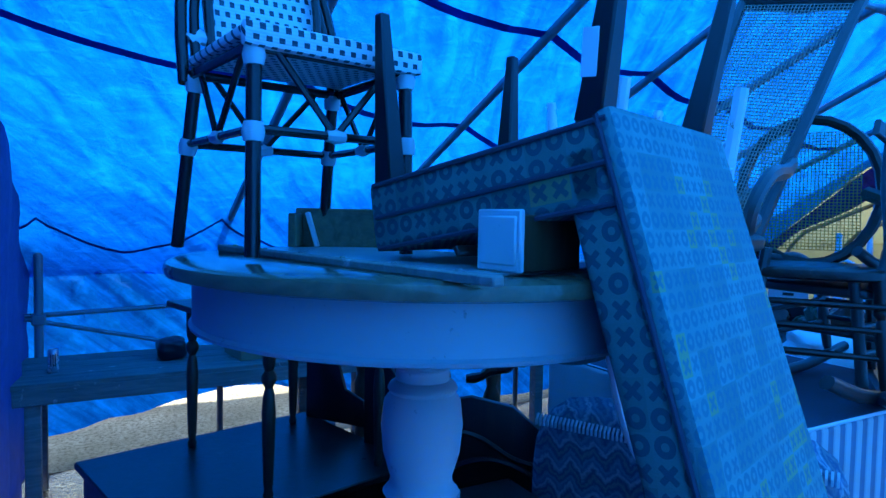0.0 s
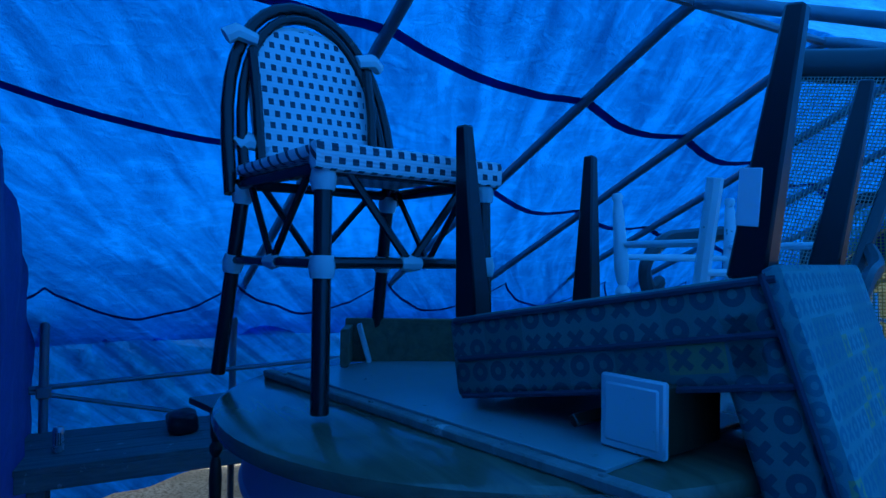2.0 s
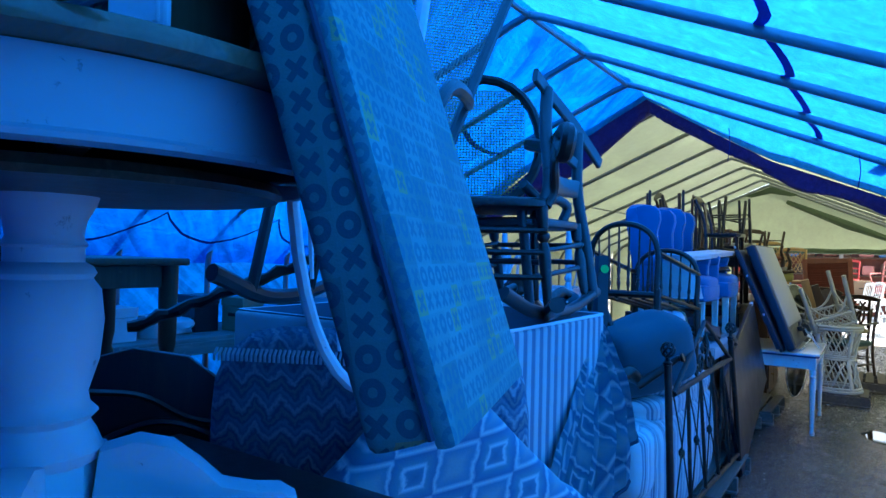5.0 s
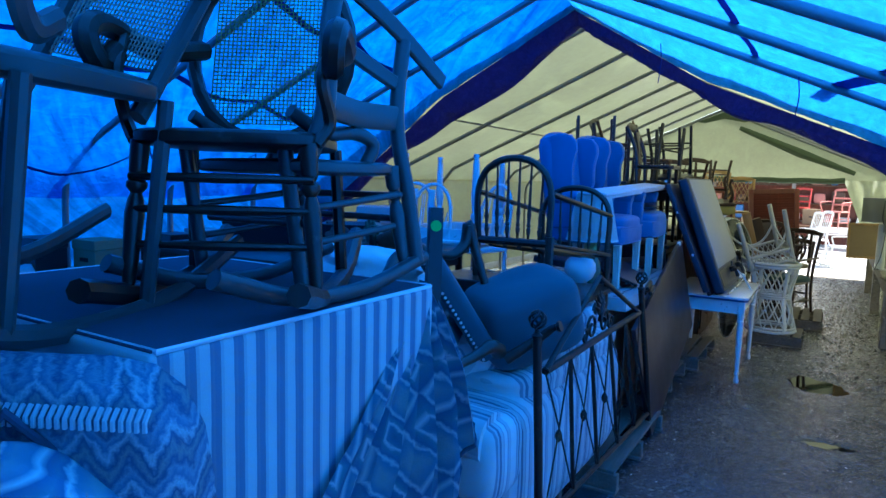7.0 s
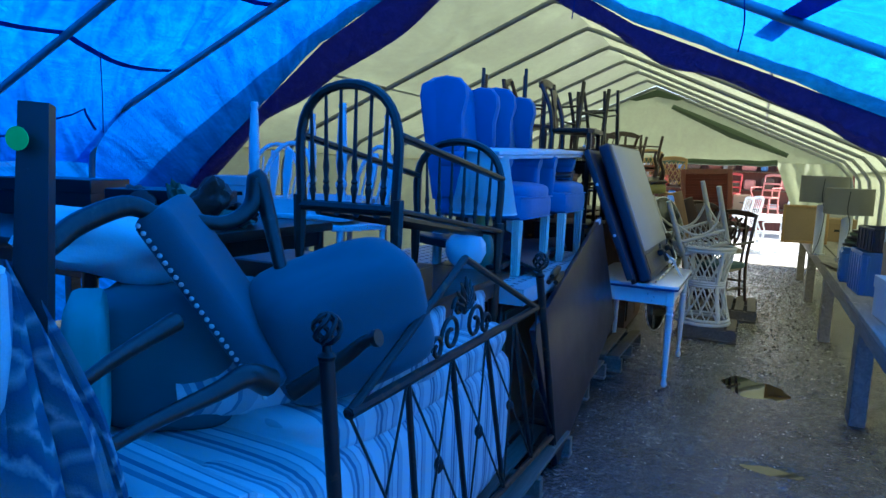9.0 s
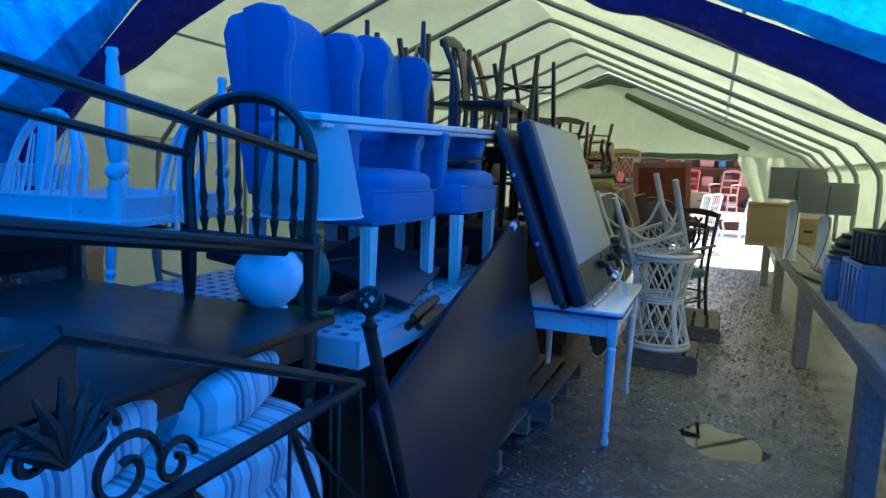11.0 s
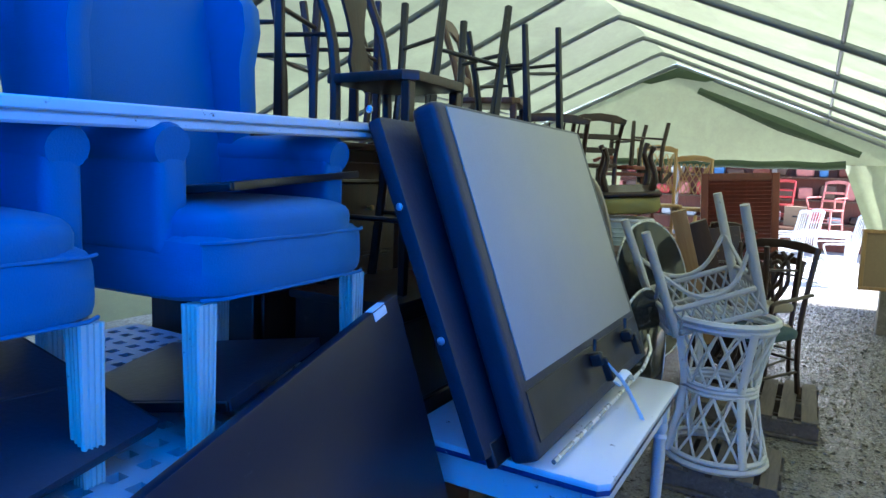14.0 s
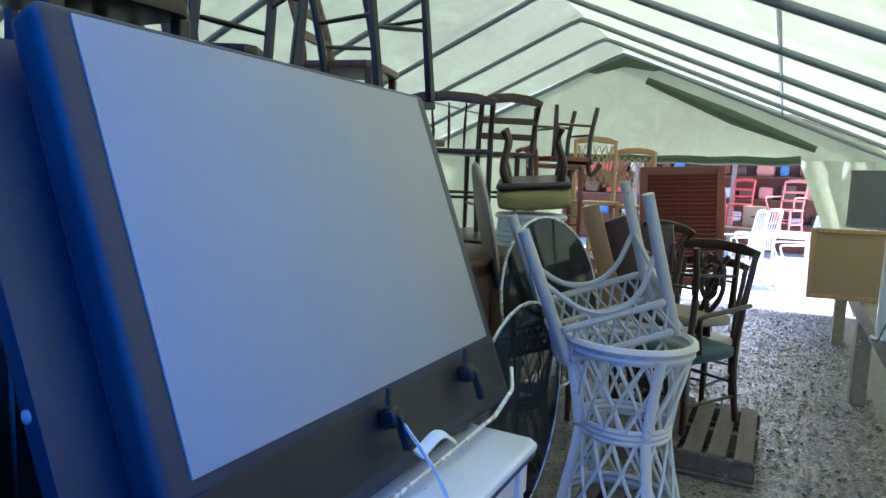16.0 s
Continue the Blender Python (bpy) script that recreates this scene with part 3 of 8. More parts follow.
bm = bm_new()
NX, NY = 110, 260
g = []
for i in range(NX + 1):
    x = -5.6 + 7.1 * i / NX
    g.append([bm.verts.new((x, YB - 0.1 + (15.6 - YB) * j / NY, ground_z(x, YB - 0.1 + (15.6 - YB) * j / NY))) for j in range(NY + 1)])
for i in range(NX):
    for j in range(NY):
        bm.faces.new((g[i][j], g[i + 1][j], g[i + 1][j + 1], g[i][j + 1]))
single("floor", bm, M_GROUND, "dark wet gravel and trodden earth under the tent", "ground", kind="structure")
for px, py, a, b_ in PUDDLES:
    bm = bm_new()
    f = bm.faces.new([bm.verts.new((px + 1.5 * a * math.cos(t * 0.2618), py + 1.5 * b_ * math.sin(t * 0.2618), -0.013)) for t in range(24)])
    single("puddle", bm, M_PUDDLE, "shallow puddle reflecting daylight on the gravel", "puddle", kind="structure")
bm = bm_new()
S = 400
ring_in = [(-5.6, YB - 0.1), (1.5, YB - 0.1), (1.5, 15.5), (-5.6, 15.5)]
ring_out = [(-S, -S), (S, -S), (S, S), (-S, S)]
vi = [bm.verts.new((*p, 0.0)) for p in ring_in]
vo = [bm.verts.new((*p, -0.02)) for p in ring_out]
for k in range(4):
    bm.faces.new((vi[k], vi[(k + 1) % 4], vo[(k + 1) % 4], vo[k]))
single("ground", bm, M_GRASS, "dry grass and bare earth around the tent", "ground", kind="structure")

# loose cords hanging from the roof
for x, y, z0, z1 in ((-4.3, 5.2, 2.30, 1.75), (-1.2, 6.2, 2.85, 2.55), (-0.2, 5.6, 2.45, 2.2)):
    bm = bm_new()
    tube(bm, curve_pts([(x, y, z0), (x + 0.01, y, (z0 + z1) / 2), (x - 0.006, y + 0.01, z1)], 4), 0.004, 5)
    single("hanging_cord", bm, M_STRAP, "thin loose cord hanging from the tent roof", "cord", kind="structure")

# loose gravel in the aisle
def gravel():
    rng = np.random.default_rng(4)
    n = 14000
    oct_v = np.array([(1, 0, 0), (-1, 0, 0), (0, 1, 0), (0, -1, 0), (0, 0, 1), (0, 0, -1)], float)
    oct_f = np.array([(0, 2, 4), (2, 1, 4), (1, 3, 4), (3, 0, 4), (2, 0, 5), (1, 2, 5), (3, 1, 5), (0, 3, 5)])
    verts, faces = [], []
    for k in range(n):
        y = 3.0 + 12.4 * rng.random() ** 0.5
        x = -1.0 + 1.75 * rng.random()
        if any(((x - a) / (1.2 * c)) ** 2 + ((y - b_) / (1.2 * d)) ** 2 < 1 for a, b_, c, d in PUDDLES):
            continue
        r = (0.004 + 0.013 * rng.random() ** 2.2) * (0.55 if y < 7.5 else 1.0)
        q = rng.normal(size=(3, 3)) * 0.25 + np.eye(3)
        v = (oct_v * rng.uniform(0.7, 1.2, (6, 1))) @ q * r
        v[:, 2] *= 0.55
        faces += [tuple(len(verts) + f for f in t) for t in oct_f]
        verts += [tuple(p + (x, y, ground_z(x, y) + r * 0.15)) for p in v]
    me = bpy.data.meshes.new("gravel")
    me.from_pydata(verts, [], faces)
    m, nt, b = node_mat("gravel_stone")
    geo = nt.nodes.new("ShaderNodeNewGeometry")
    nt.links.new(ramp(nt, geo.outputs["Random Per Island"], [(0.0, (0.03, 0.027, 0.024)), (0.6, (0.15, 0.135, 0.12)), (1.0, (0.38, 0.35, 0.32))]), b.inputs["Base Color"])
    b.inputs["Roughness"].default_value = 0.10
    me.materials.append(m)
    tagged(new("gravel", me), "loose wet gravel stones strewn along the aisle", "gravel", kind="stuff")


gravel()

# ---- furniture in the middle of the pile ----
M_VINYL = fabric("blue_grey_vinyl", (0.028, 0.034, 0.055), (0.02, 0.026, 0.042), 0.45, 90)
M_GREYFACE = fabric("grey_board_cloth", (0.36, 0.37, 0.38), (0.30, 0.31, 0.32), 0.5, 160)
M_DARKVINYL = paint("dark_vinyl", (0.014, 0.014, 0.018), 0.38, 0.0)
M_WING = fabric("blue_upholstery", (0.012, 0.155, 0.33), (0.010, 0.125, 0.28), 0.7, 300, 0.15)
M_SHADE = fabric("white_pleated_shade", (0.80, 0.80, 0.76), (0.72, 0.72, 0.68), 0.85, 160)
M_GLASSWHITE = paint("milk_glass", (0.80, 0.82, 0.82), 0.12, 0.0)
M_GREENGLASS = paint("green_glass", (0.04, 0.13, 0.09), 0.1)
M_DECK = paint("white_plastic_deck", (0.42, 0.46, 0.47), 0.45, 0.25, (0.22, 0.22, 0.21))
M_TICK = striped("ticking_cloth", [(0.0, (0.80, 0.80, 0.78)), (0.30, (0.34, 0.36, 0.42)), (0.36, (0.66, 0.66, 0.64)), (0.42, (0.22, 0.25, 0.32)), (0.50, (0.62, 0.62, 0.60)), (0.60, (0.42, 0.44, 0.48)), (0.64, (0.80, 0.80, 0.78)), (0.80, (0.30, 0.33, 0.40)), (0.84, (0.60, 0.60, 0.60))], 0.16, 1)
M_TEALV = fabric("slate_velvet", (0.030, 0.088, 0.108), (0.022, 0.068, 0.085), 0.75, 260, 0.12)
M_GLOSS = paint("scuffed_black_gloss", (0.006, 0.010, 0.022), 0.34, 0.2, (0.03, 0.035, 0.05))
M_TEALBOOK = fabric("teal_cloth", (0.10, 0.40, 0.34), (0.08, 0.33, 0.28))
M_NAIL = metal("nailhead", (0.62, 0.60, 0.55), 0.3, 0.0)
M_STICKER = paint("paper_label", (0.78, 0.80, 0.82), 0.6)
M_GREENDOT = paint("green_sticker", (0.10, 0.75, 0.12), 0.5, dirt=0.05)
M_WICKER = paint("pale_rattan", (0.68, 0.67, 0.62), 0.55, 0.25, (0.30, 0.24, 0.16))
M_WICKERDARK = paint("grey_rattan", (0.50, 0.48, 0.43), 0.6, 0.2)
M_SPECK = paint("blue_enamel_edge", (0.03, 0.05, 0.16), 0.25, 0.4, (0.5, 0.5, 0.5))
M_ENAMEL = paint("white_enamel", (0.76, 0.77, 0.78), 0.16, 0.08, (0.05, 0.05, 0.06), dirt=0.15)
M_BLUEWICK = paint("pale_blue_wicker", (0.48, 0.58, 0.66), 0.6)
M_OLIVE = fabric("olive_gold_cloth", (0.34, 0.30, 0.09), (0.26, 0.22, 0.07))
M_TAN = fabric("tan_leather", (0.34, 0.29, 0.22), (0.28, 0.23, 0.17), 0.5, 60)
M_RATTAN = paint("honey_rattan", (0.46, 0.28, 0.11), 0.45, 0.2)


def basis(o, ex, ez):
    """A pose with local x along ex and local z near ez."""
    ex = Vector(ex).normalized()
    ez = Vector(ez)
    ez = (ez - ex * ez.dot(ex)).normalized()
    ey = ez.cross(ex)
    m = Matrix((ex, ey, ez)).transposed().to_4x4()
    m.translation = Vector(o)
    return m


# enamel-topped kitchen table
def enamel_table():
    t = thing("kitchen_table", "white enamel-topped kitchen table with turned legs on the wet gravel", "table", pose(-0.86, 7.57, 0) @ Matrix.Diagonal((1, 1, 1.03, 1)))
    bm = bm_new()
    slab(bm, [(-0.34, -0.50), (-0.31, -0.53), (0.31, -0.53), (0.34, -0.50), (0.34, 0.50), (0.31, 0.53), (-0.31, 0.53), (-0.34, 0.50)], 0.022, pose(0, 0, 0.738), 0.008)
    part("tabletop", bm, M_ENAMEL, t)
    bm = bm_new()
    slab(bm, [(-0.337, -0.497), (-0.307, -0.527), (0.307, -0.527), (0.337, -0.497), (0.337, 0.497), (0.307, 0.527), (-0.307, 0.527), (-0.337, 0.497)], 0.016, pose(0, 0, 0.722), 0.004)
    part("tabletop_edge", bm, M_SPECK, t, "speckled dark blue enamel edge")
    for sx in (-1, 1):
        bm = bm_new()
        box(bm, (sx * 0.285, 0, 0.665), (0.022, 0.92, 0.11))
        part("apron", bm, M_WHITE, t)
    for sy in (-1, 1):
        bm = bm_new()
        box(bm, (0, sy * 0.475, 0.665), (0.52, 0.022, 0.11))
        part("apron", bm, M_WHITE, t)
    leg = None
    for sx in (-1, 1):
        for sy in (-1, 1):
            if leg is None:
                bm = bm_new()
                box(bm, (0, 0, 0.665), (0.056, 0.056, 0.115))
                lathe(bm, [(0.018, 0), (0.024, 0.02), (0.017, 0.05), (0.014, 0.07), (0.022, 0.085), (0.016, 0.10), (0.019, 0.16), (0.027, 0.46), (0.024, 0.53), (0.030, 0.545), (0.022, 0.56), (0.030, 0.58), (0.027, 0.61)], 12)
                leg = part("leg", bm, M_WHITE, t)
                leg.matrix_basis = pose(sx * 0.285, sy * 0.475, 0)
            else:
                share("leg", leg, t, pose(sx * 0.285, sy * 0.475, 0))


enamel_table()


# two folding table tops leaning on it
def leaning_tops():
    up = (-0.29, 0, 0.76)
    t = thing("folding_tabletop", "grey-faced folding tabletop with dark rim leaning above the kitchen table", "tabletop", basis((-0.70, 7.66, 0.83), (0, 1, 0), up))
    # local x along its length, z up the slope, -y out to the aisle
    bm = bm_new()
    box(bm, (0, 0.055, 0.53), (1.32, 0.09, 1.08), bev=0.025, seg=3)
    part("core", bm, M_VINYL, t)
    bm = bm_new()
    box(bm, (0.0, 0.0085, 0.63), (1.20, 0.006, 0.84), bev=0.002, seg=2)
    part("face", bm, M_GREYFACE, t, "plain grey cloth face")
    bm = bm_new()
    box(bm, (0, 0.0085, 0.11), (1.24, 0.006, 0.15), bev=0.002)
    part("lower_rim", bm, M_DARKVINYL, t)
    bm = bm_new()
    tube(bm, [(-0.6, -0.005, -0.03), (-0.2, -0.01, -0.03), (0.45, -0.02, -0.02), (0.60, -0.03, 0.02), (0.66, -0.02, 0.08)], 0.0075, 8)
    part("rail", bm, M_CHROME, t, "bent chrome rail")
    for x in (-0.06, 0.36):
        bm = bm_new()
        box(bm, (x, -0.02, 0.14), (0.035, 0.05, 0.05), bev=0.008)
        box(bm, (x, -0.045, 0.10), (0.02, 0.03, 0.09), bev=0.006)
        tube(bm, [(x, -0.02, 0.17), (x + 0.01, -0.03, 0.21)], 0.007, 6)
        part("clamp", bm, M_BLACK, t, "black plastic clamp")
    bm = bm_new()
    for k, pts in enumerate((((-0.06, -0.05, 0.12), (-0.07, -0.09, 0.05), (-0.05, -0.10, -0.03), (-0.06, -0.12, -0.12)), ((-0.05, -0.06, 0.04), (0.03, -0.08, 0.06), (0.10, -0.07, 0.02)))):
        tube(bm, curve_pts(pts, 5), [0.016] * 11 if k else 0.012, 6, flat=0.35)
    part("tape", bm, M_STICKER, t, "strip of white tape tied round the clamp")
    b = thing("folded_table", "dark blue folded tabletop leaning behind another above a kitchen table", "tabletop", basis((-0.77, 7.53, 0.85), (0, 1, 0), (-0.39, 0, 0.94)))
    bm = bm_new()
    box(bm, (0, 0.085, 0.51), (1.24, 0.05, 1.02), bev=0.012, seg=2)
    part("top", bm, M_VINYL, b)
    bm = bm_new()
    box(bm, (0, 0.075, 0.0), (1.16, 0.035, 0.075), bev=0.006)
    part("frame_rail", bm, M_DARKVINYL, b)
    for z in (0.35, 0.75, 1.05):
        bm = bm_new()
        lathe(bm, [(0.006, 0), (0.012, 0.002), (0.012, 0.006), (0.004, 0.01)], 8, pose(-0.618, 0.085, z, 0, -90, 0))
        part("bolt", bm, M_CHROME, b)


leaning_tops()


# black tabletop standing on edge
def black_board():
    m = basis((-0.90, 5.38, 0.012), (-0.035, math.cos(radians(16.3)), math.sin(radians(16.3))), (-0.12, -0.28, 0.95))
    t = thing("black_tabletop", "glossy black tabletop standing on edge against a loaded deck", "tabletop", m)
    bm = bm_new()
    box(bm, (0.86, 0.016, 0.415), (1.72, 0.032, 0.83), bev=0.008, seg=2)
    part("panel", bm, M_GLOSS, t)
    bm = bm_new()
    box(bm, (1.63, 0.0, 0.815), (0.055, 0.004, 0.024), bev=0.001)
    box(bm, (1.63, 0.012, 0.8315), (0.055, 0.024, 0.003), bev=0.001)
    part("price_label", bm, M_STICKER, t, "small white paper label")


black_board()


def pallet(m, nx, w, d, label):
    t = thing("pallet", label, "pallet", m, group="pallets on the ground")
    first = None
    for i in range(nx):
        x = -w / 2 + w * (i + 0.5) / nx
        if first is None:
            bm = bm_new()
            box(bm, (0, 0, 0.125), (w / nx * 0.74, d, 0.02), bev=0.003)
            first = part("deck_board", bm, M_PALLET, t)
            first.matrix_basis = pose(x, 0, 0)
        else:
            share("deck_board", first, t, pose(x, random.uniform(-.01, .01), 0, 0, 0, random.uniform(-.8, .8)))
    for y in (-d / 2 + 0.03, 0, d / 2 - 0.03):
        bm = bm_new()
        box(bm, (0, y, 0.068), (w, 0.05, 0.092), bev=0.004)
        part("stringer", bm, M_PALLET, t)
        bm = bm_new()
        box(bm, (0, y, 0.011), (w, 0.09, 0.018), bev=0.003)
        part("bottom_board", bm, M_PALLET, t)


pallet(pose(-1.35, 5.0, 0.0), 7, 0.95, 1.15, "weathered wooden pallet on the gravel under a sofa")
pallet(pose(-1.48, 6.5, 0.0), 7, 0.95, 1.15, "weathered wooden pallet on the gravel under stacked furniture")
pallet(pose(-1.35, 7.75, 0.0), 7, 0.85, 1.0, "weathered wooden pallet on the gravel behind a table")
pallet(pose(-0.33, 10.35, 0.0), 6, 0.75, 0.9, "weathered wooden pallet on the gravel under stacked chairs")
pallet(pose(-0.4, 9.05, 0.0), 5, 0.55, 0.55, "weathered wooden pallet on the gravel under a rattan stand")
pallet(pose(-1.6, 3.6, 0.0), 7, 1.0, 1.15, "weathered wooden pallet on the gravel under a sofa")


# plastic deck with square holes, on a dark table
def deck():
    t = thing("plastic_deck", "white plastic slatted deck panel with square holes carrying wing chairs", "deck panel", pose(-1.70, 6.03, 0.94))
    W, L = 1.24, 1.70
    cell = 0.036
    nx, ny = int(W / cell), int(L / cell)
    bm = bm_new()
    vs = {}

    def v(i, j, z):
        k = (i, j, z)
        if k not in vs:
            vs[k] = bm.verts.new((-W / 2 + W * i / nx, -L / 2 + L * j / ny, z))
        return vs[k]
    hole = lambda i, j: 0 < i < nx - 1 and 0 < j < ny - 1 and i % 2 == 1 and j % 2 == 1
    for i in range(nx):
        for j in range(ny):
            q = ((i, j), (i + 1, j), (i + 1, j + 1), (i, j + 1))
            if not hole(i, j):
                bm.faces.new([v(a, b, 0.055) for a, b in q])
            else:
                for k in range(4):
                    a, b = q[k], q[(k + 1) % 4]
                    bm.faces.new((v(*a, 0.055), v(*b, 0.055), v(*b, 0.02), v(*a, 0.02)))
    part("panel", bm, M_DECK, t)
    for sx, sy in ((-1, 0), (1, 0), (0, -1), (0, 1)):
        bm = bm_new()
        box(bm, (sx * (W / 2 - 0.004), sy * (L / 2 - 0.004), 0.009), (0.012 if sx else W - 0.02, L + 0.004 if sx else 0.012, 0.088), bev=0.004, seg=2)
        part("skirt", bm, M_DECK, t)
    d = thing("cabinet", "dark wooden cabinet under a plastic deck panel", "cabinet", pose(-1.72, 6.05, 0.13))
    bm = bm_new()
    box(bm, (0, 0, 0.38), (1.0, 1.6, 0.77), bev=0.008)
    part("body", bm, M_DARK, d)
    for y in (-0.4, 0.4):
        bm = bm_new()
        box(bm, (0.505, y, 0.38), (0.018, 0.74, 0.66), bev=0.006)
        door = part("door", bm, M_BROWN, d)
        bm = bm_new()
        lathe(bm, [(0.006, 0), (0.006, 0.015), (0.015, 0.02), (0.013, 0.03), (0.004, 0.033)], 10, pose(0.514, y * 0.2, 0.42, 0, 90, 0))
        part("knob", bm, M_BRASS, door)


deck()


# wing chairs facing the aisle (built facing +x)
def wing_chair(m):
    t = thing("wing_chair", "blue upholstered wing chair with fluted legs standing on a plastic deck", "armchair", m, group="wing chairs in a row")
    w, d = 0.62, 0.60
    bm = bm_new()
    pillow(bm, (0.0, 0, 0.385), (d, w - 0.02, 0.16), 0.15, lump=0.01)
    part("seat_base", bm, M_WING, t)
    bm = bm_new()
    pillow(bm, (0.01, 0, 0.462), (d - 0.02, w - 0.05, 0.13), 0.75, lump=0.02, seed=3)
    part("seat_cushion", bm, M_WING, t)
    bm = bm_new()
    for z in (0.325, 0.442):
        tube(bm, [(d / 2 - 0.03, -w / 2 + 0.035, z), (d / 2 - 0.006, -w / 2 + 0.07, z), (d / 2 - 0.001, 0, z), (d / 2 - 0.006, w / 2 - 0.07, z), (d / 2 - 0.03, w / 2 - 0.035, z)], 0.004, 6)
    part("piping", bm, M_WING, t)
    bm = bm_new()
    ol = [(-0.27, 0.0), (-0.30, 0.35), (-0.31, 0.62), (-0.27, 0.69), (-0.15, 0.735), (0, 0.745), (0.15, 0.735), (0.27, 0.69), (0.31, 0.62), (0.30, 0.35), (0.27, 0.0)]
    slab(bm, ol, 0.12, basis((-0.30, 0, 0.40), (0, 1, 0), (1, 0, 0.14)), 0.035)
    part("backrest", bm, M_WING, t)
    for s in (-1, 1):
        bm = bm_new()
        wing = [(0.0, 0.0), (0.12, 0.02), (0.16, 0.12), (0.155, 0.26), (0.18, 0.36), (0.17, 0.43), (0.13, 0.475), (0.04, 0.49), (-0.03, 0.47)]
        slab(bm, wing, 0.07, Matrix.Translation((-0.27, s * 0.27 + 0.035, 0.635)) @ pose(0, 0, 0, 90, 0, s * -6), 0.03)
        part("wing", bm, M_WING, t)
        bm = bm_new()
        box(bm, (-0.03, s * 0.265, 0.53), (0.44, 0.08, 0.24), bev=0.025, seg=3)
        tube(bm, [(-0.22, s * 0.272, 0.64), (0.05, s * 0.272, 0.645), (0.17, s * 0.272, 0.64), (0.195, s * 0.272, 0.635)], [0.05, 0.052, 0.052, 0.042], 16)
        part("arm", bm, M_WING, t)
    leg = None
    for x, y in ((0.25, -0.26), (0.25, 0.26), (-0.25, -0.26), (-0.25, 0.26)):
        if leg is None:
            bm = bm_new()
            prof = []
            for q in range(4):
                ca, sa = (1, 0, -1, 0)[q], (0, 1, 0, -1)[q]
                for y_, x_ in ((-0.026, 0.022), (-0.022, 0.026), (-0.0175, 0.026), (-0.0155, 0.0215), (-0.0095, 0.0215), (-0.0075, 0.026), (-0.004, 0.026), (-0.003, 0.0215), (0.003, 0.0215), (0.004, 0.026), (0.0075, 0.026), (0.0095, 0.0215), (0.0155, 0.0215), (0.0175, 0.026), (0.022, 0.026)):
                    prof.append((ca * x_ - sa * y_, sa * x_ + ca * y_))
            lo, hi = [[bm.verts.new((x_ * k, y_ * k, z_)) for x_, y_ in prof] for k, z_ in ((0.82, 0.0), (1.0, 0.315))]
            for q in range(len(prof)):
                bm.faces.new((lo[q], lo[(q + 1) % len(prof)], hi[(q + 1) % len(prof)], hi[q]))
            bm.faces.new(lo[::-1])
            bm.faces.new(hi)
            leg = part("leg", bm, M_CREAM, t, "pale fluted wooden leg")
            leg.matrix_basis = pose(x, y, 0)
        else:
            share("leg", leg, t, pose(x, y, 0))
    return t


_wc = wing_chair(pose(-1.51, 5.80, 0.998, 0, 0, 0))
copy_thing(_wc, pose(-1.49, 6.54, 0.998, 0, 0, 3) @ Matrix.Diagonal((1.05, 1.06, 1.02, 1)))


def board(name, c, s, r, mt, label, cat="board"):
    t = thing(name, label, cat, pose(*c, *r))
    bm = bm_new()
    box(bm, (0, 0, 0), s, bev=0.005, seg=2)
    part("panel", bm, mt, t)
    if cat == "board" and s[2] < 0.06:
        for sy in (-1, 1):
            bm = bm_new()
            box(bm, (0, sy * (s[1] / 2 + 0.004), 0), (s[0] - 0.01, 0.01, s[2] * 0.8), bev=0.002)
            part("edge_strip", bm, M_BLACK, t)
    return t


def moulded_board():
    t = thing("shelf_board", "long white moulded board laid across the arms of two wing chairs", "board", pose(-1.37, 6.12, 1.705, 2, 4, 0))
    bm = bm_new()
    box(bm, (0, 0, 0.012), (0.20, 1.75, 0.024), bev=0.004)
    part("top_board", bm, M_WHITE, t)
    bm = bm_new()
    box(bm, (0.075, 0.0, -0.012), (0.03, 1.70, 0.024), bev=0.006)
    part("moulding", bm, M_WHITE, t)


moulded_board()
board("table_leaf", (-1.42, 6.62, 1.565), (0.34, 0.62, 0.02), (3, -6, 12), M_BLACK, "dark table leaf wedged across a wing chair seat")
board("table_leaf", (-1.37, 5.86, 1.115), (0.40, 0.62, 0.025), (4, 21, 14), M_VINYL, "dark padded table leaf tilted under a wing chair")
board("table_leaf", (-1.52, 5.75, 1.05), (0.40, 0.85, 0.03), (0, -6, 8), M_BLACK, "dark table leaf lying under a wing chair")
board("table_leaf", (-1.62, 5.72, 1.155), (0.36, 0.80, 0.05), (-3, 5, -4), M_VINYL, "dark padded table leaf stacked under wing chairs")
board("table_leaf", (-1.5, 6.5, 1.06), (0.5, 0.5, 0.03), (2, -7, 18), M_VINYL, "dark padded table leaf stacked under a wing chair")
for k, (x, z) in enumerate(((0, 0), (0.038, 0.002), (0.017, 0.033))):
    bm = bm_new()
    tube(bm, [(x, -0.16, z), (x, -0.05, z), (x + 0.01, 0.16, z)], [0.013, 0.019, 0.017], 8)
    single("turned_baluster", bm, M_DARK, "loose dark turned wooden baluster lying on the deck edge", "baluster", pose(-1.04, 5.52, 1.013, 0, 0, 12), group="loose balusters")


